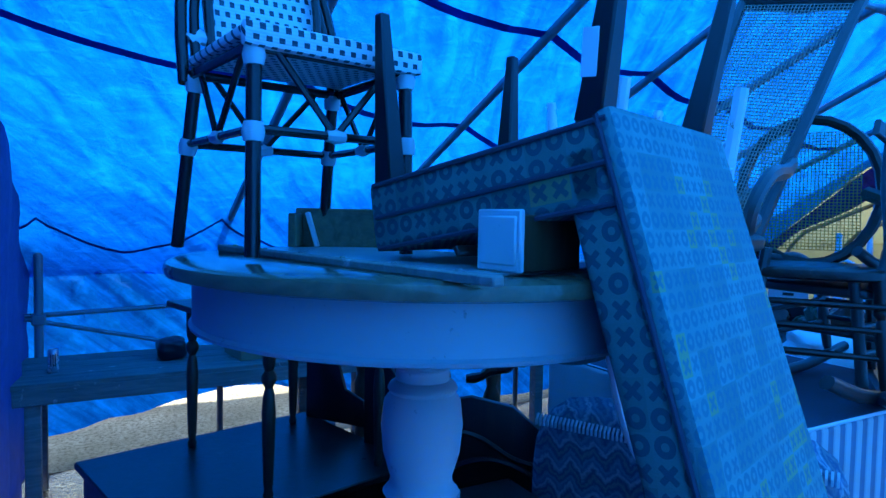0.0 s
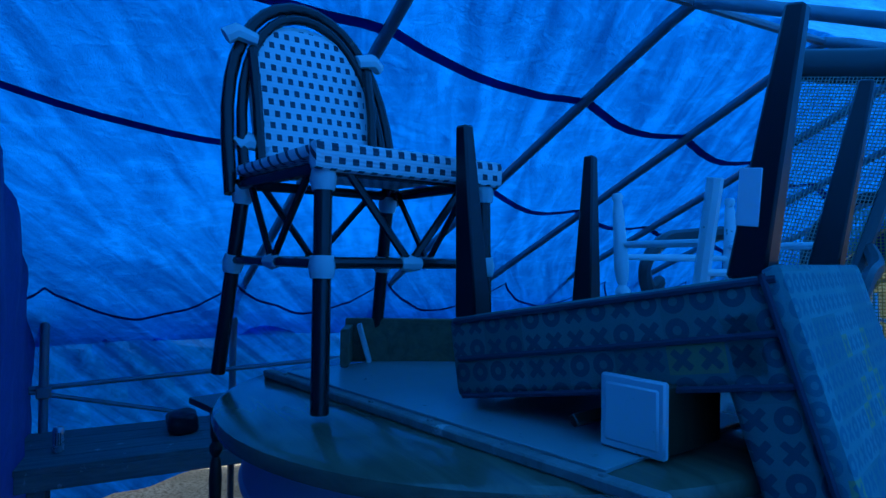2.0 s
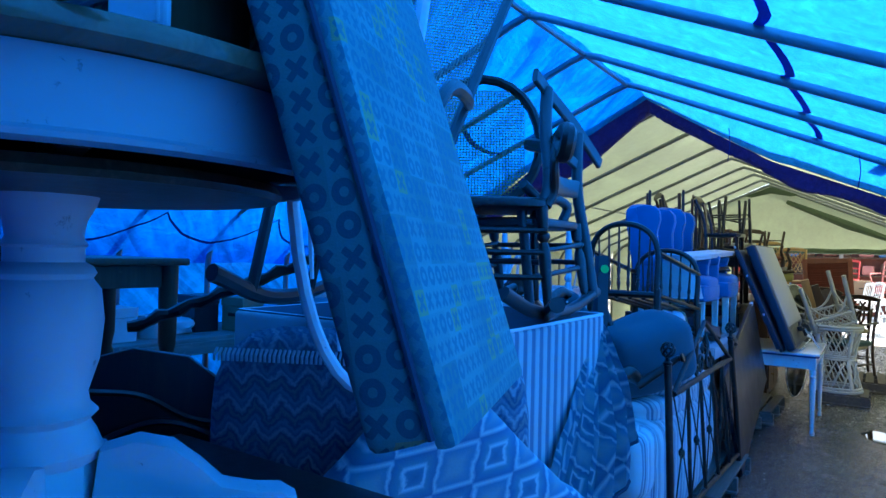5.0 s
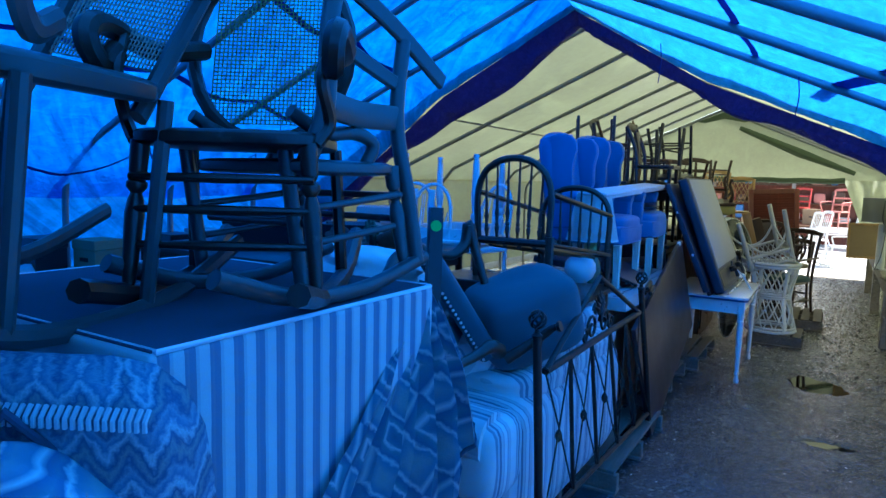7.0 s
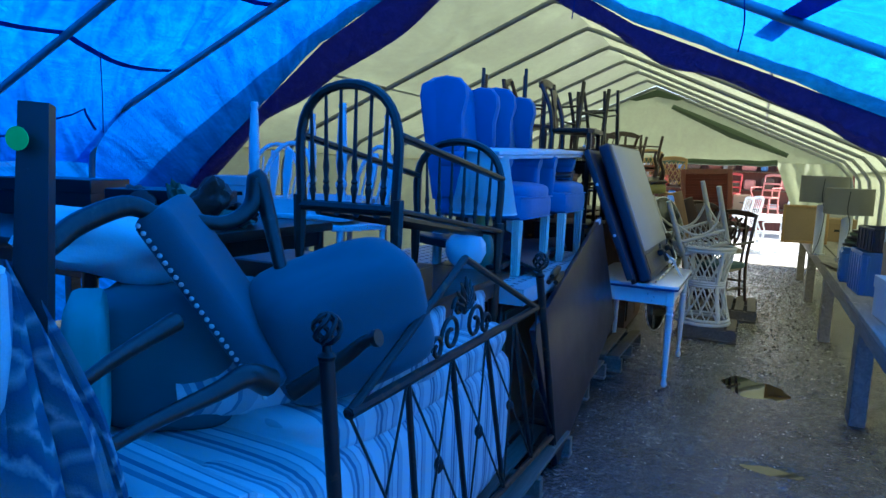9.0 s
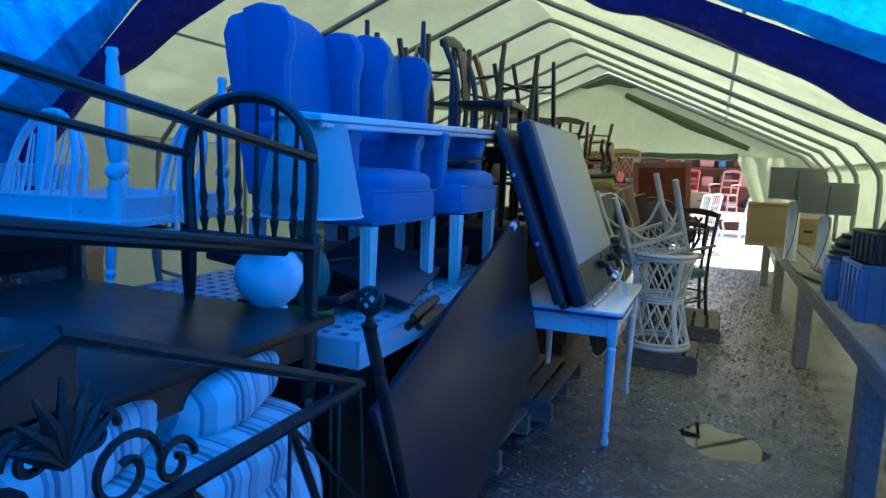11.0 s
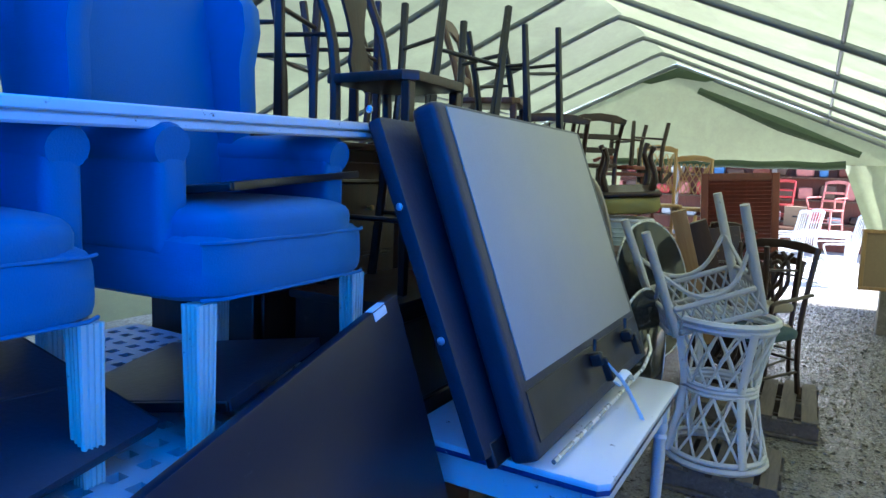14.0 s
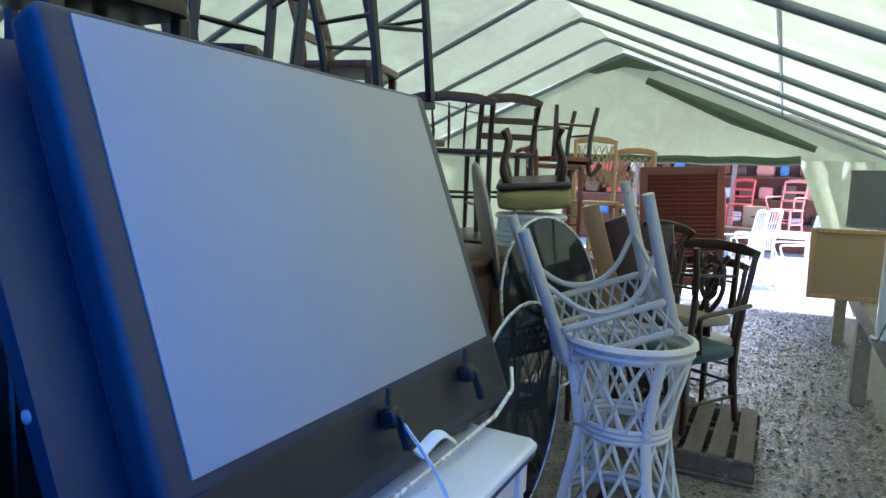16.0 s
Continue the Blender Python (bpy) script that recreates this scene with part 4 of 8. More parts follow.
# table lamp with pleated shade
def table_lamp(m):
    t = thing("table_lamp", "table lamp with green glass base and pleated white drum shade", "lamp", m)
    bm = bm_new()
    lathe(bm, [(0.06, 0), (0.085, 0.01), (0.085, 0.03), (0.05, 0.04)], 20)
    part("foot", bm, M_BRASS, t)
    bm = bm_new()
    lathe(bm, [(0.05, 0.04), (0.06, 0.07), (0.075, 0.13), (0.07, 0.18), (0.055, 0.225), (0.045, 0.24)], 24)
    part("body", bm, M_GREENGLASS, t)
    bm = bm_new()
    lathe(bm, [(0.045, 0.24), (0.03, 0.26), (0.055, 0.29), (0.05, 0.33), (0.02, 0.36), (0.012, 0.40)], 16)
    part("neck", bm, M_BRASS, t)
    bm = bm_new()
    n = 72
    rings = []
    for r, z in ((0.180, 0.355), (0.177, 0.365), (0.118, 0.675), (0.116, 0.685)):
        rings.append([bm.verts.new(((r + (0.0028 if k % 2 and 0.36 < z < 0.68 else 0)) * math.cos(2 * math.pi * k / n), (r + (0.0028 if k % 2 and 0.36 < z < 0.68 else 0)) * math.sin(2 * math.pi * k / n), z)) for k in range(n)])
    for A, B in zip(rings, rings[1:]):
        for k in range(n):
            bm.faces.new((A[k], A[(k + 1) % n], B[(k + 1) % n], B[k]))
    bmesh.ops.solidify(bm, geom=bm.faces[:], thickness=0.003)
    part("shade", bm, M_SHADE, t)
    for r, z in ((0.181, 0.357), (0.118, 0.681)):
        bm = bm_new()
        tube(bm, [(r * math.cos(a * 0.2618), r * math.sin(a * 0.2618), z) for a in range(24)], 0.005, 6, closed=True)
        part("trim", bm, M_SHADE, t)


table_lamp(pose(-1.40, 5.375, 0.999))


bm = bm_new()
lathe(bm, [(0.055, 0), (0.058, 0.012), (0.05, 0.02), (0.085, 0.05), (0.108, 0.10), (0.104, 0.15), (0.08, 0.185), (0.06, 0.195), (0.055, 0.19)], 28)
single("glass_globe", bm, M_GLASSWHITE, "round milk-glass lamp globe standing on the pile", "lamp globe", pose(-1.40, 5.155, 1.06))

# cradle bench with hooped spindle ends
def spindle_bench():
    t = thing("spindle_bench", "dark wooden window bench with two hooped spindle ends", "bench")
    ends = []
    for F, B, zs, zt, zl in (((-1.22, 4.13), (-1.66, 4.13), 1.45, 1.885, 1.222), ((-1.19, 5.08), (-1.66, 5.08), 1.31, 1.725, 1.082)):
        F, B = Vector((*F, 0)), Vector((*B, 0))
        pts = []
        for k in range(21):
            a = math.pi * k / 20
            f = 0.5 - (0.5 + 0.16 * math.sin(a)) * math.cos(a)
            q = max(0.0, math.sin(a)) ** 0.62
            pts.append(F.lerp(B, 0.02 + 0.96 * f) + Vector((0, 0, zs + (zt - zs) * q)))
        bm = bm_new()
        tube(bm, pts, 0.019, 8)
        part("hoop", bm, M_DARK, t)
        bm = bm_new()
        a, b = F + Vector((0, 0, zs - 0.02)), B + Vector((0, 0, zs - 0.02))
        tube(bm, [a, a.lerp(b, .5), b], 0.022, 8)
        part("seat_rail", bm, M_DARK, t)
        for k in range(1, 7):
            f = k / 7
            q = (1 - (2 * f - 1) ** 2) ** 0.275
            p0 = F.lerp(B, f) + Vector((0, 0, zs))
            p1 = F.lerp(B, 0.5 + (f - 0.5) * 1.08) + Vector((0, 0, zs + (zt - zs) * q - 0.005))
            bm = bm_new()
            d = p1 - p0
            mm = Matrix.Translation(p0) @ d.to_track_quat("Z", "Y").to_matrix().to_4x4()
            L = d.length
            lathe(bm, [(0.007, 0), (0.009, 0.05 * L), (0.014, 0.12 * L), (0.009, 0.16 * L), (0.013, 0.18 * L), (0.008, 0.21 * L), (0.013, 0.32 * L), (0.009, 0.40 * L), (0.007, 0.7 * L), (0.006, L)], 8, mm)
            part("spindle", bm, M_DARK, t)
        for P in (F, B):
            bm = bm_new()
            tube(bm, [P + Vector((0, 0, zl)), P + Vector((0, 0, zl + 0.1)), P + Vector((0, 0, zs + 0.02))], [0.017, 0.023, 0.026], 8)
            part("leg", bm, M_DARK, t)
        ends.append((F, B, zs, zt))
    (F1, B1, s1, t1), (F2, B2, s2, t2) = ends
    for A, C, k in ((F1, F2, 0.02), (B1, B2, 0.98)):
        for h in (0.0, 0.62):
            bm = bm_new()
            p, q = A + Vector((0, 0, s1 - 0.02 + h * (t1 - s1))), C + Vector((0, 0, s2 - 0.02 + h * (t2 - s2)))
            d = q - p
            box(bm, (0, 0, d.length / 2), (0.022, 0.045, d.length), bev=0.006)
            r = part("side_rail", bm, M_DARK, t)
            r.matrix_basis = Matrix.Translation(p) @ d.to_track_quat("Z", "X").to_matrix().to_4x4()
    for f in (0.2, 0.4, 0.6, 0.8):
        bm = bm_new()
        p, q = F1.lerp(B1, f) + Vector((0, 0, s1 - 0.04)), F2.lerp(B2, f) + Vector((0, 0, s2 - 0.04))
        tube(bm, [p, q], 0.016, 6)
        part("slat", bm, M_DARK, t)


spindle_bench()
bm = bm_new()
box(bm, (0, 0, 0), (0.7, 0.34, 0.14), bev=0.006)
single("wooden_case", bm, M_DARK, "flat dark wooden case on a table under a bench end", "case", pose(-1.5, 4.13, 1.151))


def plain_table(m, w, d, h, mt, label, top=0.03, name="table", leg_r=0.03):
    t = thing(name, label, "table", m)
    bm = bm_new()
    box(bm, (0, 0, h - top / 2), (w, d, top), bev=0.008, seg=2)
    part("tabletop", bm, mt, t)
    for sx, sy, a, b in ((-1, 0, 0.02, d - 0.12), (1, 0, 0.02, d - 0.12), (0, -1, w - 0.12, 0.02), (0, 1, w - 0.12, 0.02)):
        bm = bm_new()
        box(bm, (sx * (w / 2 - 0.06), sy * (d / 2 - 0.06), h - top - 0.045), (a, b, 0.09), bev=0.003)
        part("apron", bm, mt, t)
    first = None
    for sx in (-1, 1):
        for sy in (-1, 1):
            p = pose(sx * (w / 2 - 0.06), sy * (d / 2 - 0.06), 0)
            if first is None:
                bm = bm_new()
                turned(bm, (0, 0, 0), (0, 0, h - top), leg_r)
                first = part("leg", bm, mt, t)
                first.matrix_basis = p
            else:
                share("leg", first, t, p)
    return t


plain_table(pose(-1.72, 4.42, 0.13), 1.15, 1.45, 0.95, M_DARK, "dark wooden table carrying a spindle bench", 0.03)


# wrought iron headboard along the aisle
def iron_headboard():
    t = thing("iron_headboard", "wrought iron headboard with ball finials and scrollwork standing in the aisle", "headboard")
    X = -0.93
    for y0, y1, name in ((3.34, 3.44, "a"), (4.99, 5.42, "b")):
        zt = 1.13 if name == "a" else 1.10
        bm = bm_new()
        tube(bm, [(X, y1, 0.0), (X, (y0 + y1) / 2, zt / 2), (X - 0.01, y0, zt)], 0.019, 10)
        lathe(bm, [(0.021, 0), (0.024, 0.01), (0.012, 0.02), (0.010, 0.045)], 10, pose(X - 0.01, y0, zt))
        part("post", bm, M_IRON, t)
        for k in range(6):
            pts = []
            for i in range(9):
                a = math.pi * i / 8
                ph = radians(60 * k) + a * 0.9
                pts.append((X - 0.01 + 0.034 * math.sin(a) * math.cos(ph), y0 + 0.034 * math.sin(a) * math.sin(ph), zt + 0.075 - 0.036 * math.cos(a)))
            bm = bm_new()
            tube(bm, pts, 0.006, 6)
            part("finial_bar", bm, M_IRON, t)
    L, R, PK = Vector((X, 3.42, 0.97)), Vector((X, 4.93, 0.965)), Vector((X, 4.10, 1.29))
    bars = [(L, R, 0.017, "top_rail"), (L, PK, 0.013, "gable_bar"), (PK, R, 0.013, "gable_bar"), (Vector((X, 3.47, 0.28)), Vector((X, 5.36, 0.19)), 0.014, "bottom_rail")]
    for k in range(4):
        f = (k + 1) / 5
        a = L.lerp(R, f)
        b = Vector((X, 3.47, 0.28)).lerp(Vector((X, 5.36, 0.19)), f)
        bars.append((a, b, 0.011, "upright"))
    for a, b, r, n in bars:
        bm = bm_new()
        tube(bm, [a, a.lerp(b, 0.5), b], r, 8)
        part(n, bm, M_IRON, t, "rusty iron bar" if n == "gable_bar" else "")
    for k in range(5):
        f0, f1 = k / 5, (k + 1) / 5
        B0, B1 = Vector((X, 3.47, 0.28)), Vector((X, 5.36, 0.19))
        for a, b in ((L.lerp(R, f0), B0.lerp(B1, f1)), (L.lerp(R, f1), B0.lerp(B1, f0))):
            bm = bm_new()
            tube(bm, [a, a.lerp(b, 0.5) + Vector((0.004, 0, 0)), b], 0.0045, 6)
            part("cross_rod", bm, M_IRON, t)
        bm = bm_new()
        c = (L.lerp(R, f0) + B0.lerp(B1, f1) + L.lerp(R, f1) + B0.lerp(B1, f0)) / 4
        lathe(bm, [(0.005, -0.03), (0.016, -0.012), (0.018, 0), (0.016, 0.012), (0.005, 0.03)], 8, Matrix.Translation(c))
        part("knot", bm, M_IRON, t)
    # scrolls and leaves in the gable
    for s in (-1, 1):
        for r0, cy, cz, turns in ((0.07, 0.10, 1.045, 1.3), (0.045, 0.20, 1.02, 1.2), (0.04, 0.05, 1.13, 1.1)):
            pts = []
            for i in range(22):
                a = i / 21 * turns * 2 * math.pi
                rr = r0 * (1 - 0.75 * i / 21)
                pts.append((X + 0.004, 4.10 + s * (cy + rr * math.cos(a)), cz + rr * math.sin(a)))
            bm = bm_new()
            tube(bm, pts, 0.0075, 6)
            part("scroll", bm, M_IRON, t)
    for k in range(7):
        a = radians(-54 + 18 * k)
        bm = bm_new()
        ln = 0.13 - 0.012 * abs(k - 3)
        tube(bm, [(X + 0.006, 4.10, 1.10), (X + 0.012, 4.10 + ln * 0.5 * math.sin(a), 1.10 + ln * 0.55 * math.cos(a)), (X + 0.006, 4.10 + ln * math.sin(a) * 1.1, 1.10 + ln * math.cos(a))], [0.007, 0.013, 0.003], 6)
        part("leaf", bm, M_IRON, t)


iron_headboard()


# striped sofa along the aisle, with cushions
def striped_sofa():
    t = thing("striped_sofa", "sofa in pale blue and white striped ticking with loose cushions", "sofa", pose(0, 0, 0.135))
    bm = bm_new()
    pillow(bm, (-1.45, 4.15, 0.33), (0.90, 1.76, 0.66), 0.12, n=12, lump=0.012)
    part("base", bm, M_TICK, t)
    bm = bm_new()
    pillow(bm, (-1.33, 4.25, 0.68), (0.62, 1.45, 0.16), 0.5, n=10, lump=0.03, seed=4)
    part("seat_cushion", bm, M_TICK, t)
    bm = bm_new()
    pillow(bm, (-1.14, 3.20, 0.52), (0.34, 0.30, 0.34), 0.5, n=8, lump=0.03)
    tube(bm, [(-1.75, 3.17, 0.60), (-1.4, 3.15, 0.63), (-1.03, 3.14, 0.61)], [0.11, 0.12, 0.11], 16)
    part("arm", bm, M_TICK, t)
    bm = bm_new()
    tube(bm, [(-1.55, 3.45, 0.76), (-1.35, 3.62, 0.80), (-1.12, 3.85, 0.82), (-1.05, 4.05, 0.80)], [0.08, 0.11, 0.11, 0.08], 16)
    part("bolster", bm, M_TICK, t, "striped roll cushion")
    for y, w in ((4.3, 0.5), (4.75, 0.4)):
        bm = bm_new()
        pillow(bm, (-1.35, y, 0.80), (0.42, w, 0.17), 0.8, (6, -8, 10), 8, int(y), 0.05)
        part("pillow", bm, M_TICK, t)
    bm = bm_new()
    pillow(bm, (-1.92, 4.15, 0.62), (0.25, 1.7, 0.5), 0.3, lump=0.03)
    part("backrest", bm, M_TICK, t)


striped_sofa()


# upturned side chair with nailheads lying on the sofa
def upturned_chair():
    t = thing("upholstered_chair", "dark slate upholstered armchair with nailhead trim tipped over on a sofa", "armchair")
    # slanting back panel
    A, Bp = Vector((-1.45, 3.28, 1.44)), Vector((-1.16, 3.38, 0.98))
    ex = (Bp - A)
    m = basis(A, (-0.25, 0.32, 0.03), ex)
    bm = bm_new()
    box(bm, (0.12, 0.0, ex.length / 2), (0.34, 0.10, ex.length * 1.06), bev=0.04, seg=4)
    b = part("backrest", bm, M_TEALV, t)
    b.matrix_basis = m
    for k in range(26):
        f = k / 25
        bm = bm_new()
        lathe(bm, [(0.0072, 0), (0.006, 0.003), (0.001, 0.005)], 8)
        n = part("nailhead", bm, M_NAIL, b) if k == 0 else share("nailhead", n0, b, Matrix())
        if k == 0:
            n0 = n
        else:
            bm.free()
        n.matrix_basis = pose(-0.052, -0.03, ex.length * f * 1.02, 0, -90, 0)
    bm = bm_new()
    pillow(bm, (-1.19, 3.75, 1.12), (0.40, 0.50, 0.38), 0.45, (18, 8, -38), 10, 5, 0.03)
    part("seat", bm, M_TEALV, t)
    arms = ([(-1.40, 3.30, 1.42), (-1.443, 3.272, 1.449), (-1.468, 3.21, 1.469), (-1.473, 3.094, 1.433), (-1.45, 3.01, 1.39), (-1.438, 2.941, 1.349)],
            [(-1.548, 3.454, 1.422), (-1.498, 3.579, 1.402), (-1.468, 3.655, 1.452), (-1.458, 3.67, 1.545), (-1.429, 3.688, 1.427), (-1.341, 3.653, 1.243)])
    for p in arms:
        bm = bm_new()
        c = curve_pts(p, 6)
        tube(bm, c, [0.018 + 0.010 * math.sin(3.1 * i / len(c)) for i in range(len(c))], 12)
        part("arm", bm, M_DARK, t)
    legs = ([(-1.319, 3.23, 1.19), (-1.285, 3.061, 1.159), (-1.209, 2.887, 1.14)],
            [(-1.10, 3.32, 1.05), (-1.105, 3.25, 1.085), (-1.124, 3.168, 1.065), (-1.136, 2.983, 1.045), (-1.10, 2.80, 1.035)],
            [(-1.12, 3.43, 0.985), (-1.012, 3.492, 1.073), (-0.945, 3.513, 1.133), (-0.905, 3.516, 1.149)],
            [(-1.33, 3.66, 1.24), (-1.31, 3.64, 1.2), (-1.28, 3.62, 1.12)])
    for k, p in enumerate(legs):
        bm = bm_new()
        c = curve_pts(p, 6)
        n = len(c) - 1
        r0 = 0.036 if k == 1 else 0.026
        tube(bm, c, [r0 - (r0 - 0.015) * min(1, i / n * 1.25) + (0.009 if k in (1, 2) and i > n - 3 else 0) for i in range(n + 1)], 12)
        part("leg", bm, M_DARK, t)


upturned_chair()
bm = bm_new()
pillow(bm, (0, 0, 0), (0.10, 0.34, 0.42), 0.2, lump=0.01)
single("teal_book_cushion", bm, M_TEALBOOK, "teal cloth cushion standing on edge behind the sofa arm", "cushion", pose(-1.60, 3.19, 1.02, 0, 0, 52))
M_SLATE = fabric("slate_blue_cloth", (0.05, 0.15, 0.155), (0.035, 0.11, 0.12))
bm = bm_new()
pillow(bm, (0, 0, 0), (0.5, 0.55, 0.42), 0.35, lump=0.08, n=10)
single("slate_cushion", bm, M_SLATE, "large dark slate cushion on the sofa", "cushion", pose(-1.72, 3.60, 0.98, 0, 0, 30))
bm = bm_new()
pillow(bm, (0, 0, 0), (0.55, 0.35, 0.2), 0.7, lump=0.25, n=10, seed=9)
single("crumpled_sheet", bm, M_SHADE, "crumpled white sheet on the pile", "sheet", pose(-1.95, 3.55, 1.30, 0, 10, 30))

# ---- chairs and cabinets further along the pile ----
def seat_chair(m, mt, label, back="ladder", w=0.44, d=0.42, h=0.45, bh=0.48, seat_mat=None, square=True, arms=False, group="", seat_t=0.035, name="chair", hoop=False):
    """A chair facing +y, standing on z = 0; back: ladder, spindle, splat, arrow, lattice or pierced."""
    t = thing(name, label, "chair", m, group=group)
    bm = bm_new()
    if seat_t > 0.05:
        pillow(bm, (0, 0, h - seat_t / 2), (w, d, seat_t), 0.5, lump=0.01)
    else:
        slab(bm, [(-w / 2 * 0.92, -d / 2), (w / 2 * 0.92, -d / 2), (w / 2, d / 2 - 0.04), (w / 2 - 0.04, d / 2), (-w / 2 + 0.04, d / 2), (-w / 2, d / 2 - 0.04)], seat_t, pose(0, 0, h - seat_t), 0.008)
    part("seat", bm, seat_mat or mt, t)
    r = 0.017
    hb = h + bh
    for sx in (-1, 1):
        bm = bm_new()
        x = sx * (w / 2 - 0.03)
        if square:
            box(bm, (x, d / 2 - 0.035, (h - seat_t) / 2), (0.036, 0.036, h - seat_t), bev=0.004, taper=0.75)
        else:
            turned(bm, (x * 1.08, d / 2 - 0.02, 0), (x, d / 2 - 0.05, h - seat_t), 0.022)
        part("front_leg", bm, mt, t)
        bm = bm_new()
        tube(bm, curve_pts([(x, -d / 2 - 0.03, 0), (x, -d / 2 + 0.02, h * 0.6), (x, -d / 2 + 0.02, h)] if hoop else [(x, -d / 2 - 0.03, 0), (x, -d / 2 + 0.02, h * 0.6), (x, -d / 2 + 0.01, h + 0.1), (x * 1.03, -d / 2 - 0.09, hb)], 4), 0.019, 8)
        part("back_post" if not hoop else "back_leg", bm, mt, t)
    for y, z in ((d / 2 - 0.035, h * 0.42), (-d / 2, h * 0.5)):
        bm = bm_new()
        tube(bm, [(-w / 2 + 0.03, y, z), (0, y, z), (w / 2 - 0.03, y, z)], [0.008, 0.011, 0.008], 8)
        part("stretcher", bm, mt, t)
    for sx in (-1, 1):
        bm = bm_new()
        tube(bm, [(sx * (w / 2 - 0.03), -d / 2, h * 0.34), (sx * (w / 2 - 0.03), d / 2 - 0.035, h * 0.34)], 0.010, 8)
        part("side_stretcher", bm, mt, t)
    yb = lambda z: -d / 2 + 0.01 - 0.10 * max(0, (z - h - 0.1)) / max(0.05, bh - 0.1)
    if hoop:
        pts = []
        for k in range(19):
            a = math.pi * k / 18
            q = max(0, math.sin(a)) ** 0.7
            pts.append((-(w / 2 - 0.02) * math.cos(a) * (1 + 0.12 * math.sin(a)), yb(h + bh * q), h + bh * q))
        bm = bm_new()
        tube(bm, pts, 0.015, 8)
        part("hoop", bm, mt, t)
    else:
        bm = bm_new()
        crest = [(-w / 2 - 0.0, -0.035), (-w * 0.3, 0.0), (0, 0.012), (w * 0.3, 0.0), (w / 2, -0.035), (w / 2 - 0.01, -0.075), (0, -0.05), (-w / 2 + 0.01, -0.075)]
        slab(bm, crest, 0.024, pose(0, yb(hb) + 0.012, hb + 0.03, 90, 0, 0), 0.006)
        part("crest_rail", bm, mt, t)
    if back == "ladder":
        for k in range(2):
            z = h + bh * (0.3 + 0.3 * k)
            bm = bm_new()
            box(bm, (0, yb(z), z), (w - 0.06, 0.016, 0.045), bev=0.005)
            part("back_slat", bm, mt, t)
    elif back in ("spindle", "arrow"):
        for k in range(5):
            x = (k - 2) * (w - 0.1) / 5
            top = hb - 0.03 if not hoop else h + bh * (1 - (abs(x) / (w / 2)) ** 2.2) - 0.005
            bm = bm_new()
            tube(bm, [(x, yb(h), h), (x, yb(h + 0.1), h + 0.12), (x * 1.1, yb(top), top)], [0.007, 0.011, 0.006], 6)
            part("spindle", bm, mt, t)
    elif back == "splat":
        bm = bm_new()
        H = bh - 0.04
        kw = 0.42 if hoop else 1.0
        ol = [(kw * x, z) for x, z in ((-0.05, 0), (0.05, 0), (0.06, 0.06), (0.035, 0.14), (0.05, 0.22), (0.075, 0.30), (0.07, H), (-0.07, H), (-0.075, 0.30), (-0.05, 0.22), (-0.035, 0.14), (-0.06, 0.06))]
        for x in ((-0.14, -0.085, 0.085, 0.14) if hoop else ()):
            top = h + bh * (1 - (abs(x) / (w / 2)) ** 2.2) - 0.02
            sp_ = bm_new()
            tube(sp_, [(x, yb(h), h), (x, yb(h + 0.1), h + 0.12), (x * 1.1, yb(top), top)], [0.006, 0.009, 0.005], 6)
            part("spindle", sp_, mt, t)
        slab(bm, ol, 0.014, pose(0, yb(h) + 0.01, h, 98, 0, 0), 0.003)
        part("splat", bm, mt, t)
    elif back == "pierced":
        for s in (-1, 1):
            for ctrl in ([(0.02, 0), (0.03, 0.1), (0.10, 0.22), (0.08, 0.34), (0.02, 0.40)], [(0.05, 0), (0.04, 0.08), (0.0, 0.2), (0.03, 0.3), (0.10, 0.40)], [(0.0, 0.18), (0.05, 0.24), (0.04, 0.32), (0.0, 0.35)]):
                bm = bm_new()
                tube(bm, curve_pts([(s * x, yb(h + z), h + z * bh / 0.44) for x, z in ctrl], 5), 0.0155, 8)
                part("pierced_splat", bm, mt, t)
    elif back == "lattice":
        for s in (-1, 1):
            for k in range(-3, 5):
                a, b = Vector((k * 0.07 - 0.1 * s, 0, h + 0.14)), Vector((k * 0.07 + 0.1 * s, 0, hb - 0.06))
                lim = w / 2 - 0.05
                if abs(a.x) > lim and abs(b.x) > lim:
                    continue
                bm = bm_new()
                a.x, b.x = max(-lim, min(lim, a.x)), max(-lim, min(lim, b.x))
                a.y, b.y = yb(a.z), yb(b.z)
                tube(bm, [a, b], 0.006, 6)
                part("lattice_bar", bm, mt, t)
    if arms:
        for s in (-1, 1):
            bm = bm_new()
            x = s * (w / 2 + 0.01)
            tube(bm, curve_pts([(x, -d / 2 - 0.02, h + 0.24), (x * 1.08, 0, h + 0.23), (x * 1.1, d / 2 - 0.06, h + 0.22), (x * 1.1, d / 2 - 0.02, h + 0.18), (x, d / 2 - 0.08, h)], 5), 0.015, 8)
            part("arm", bm, mt, t)
    return t


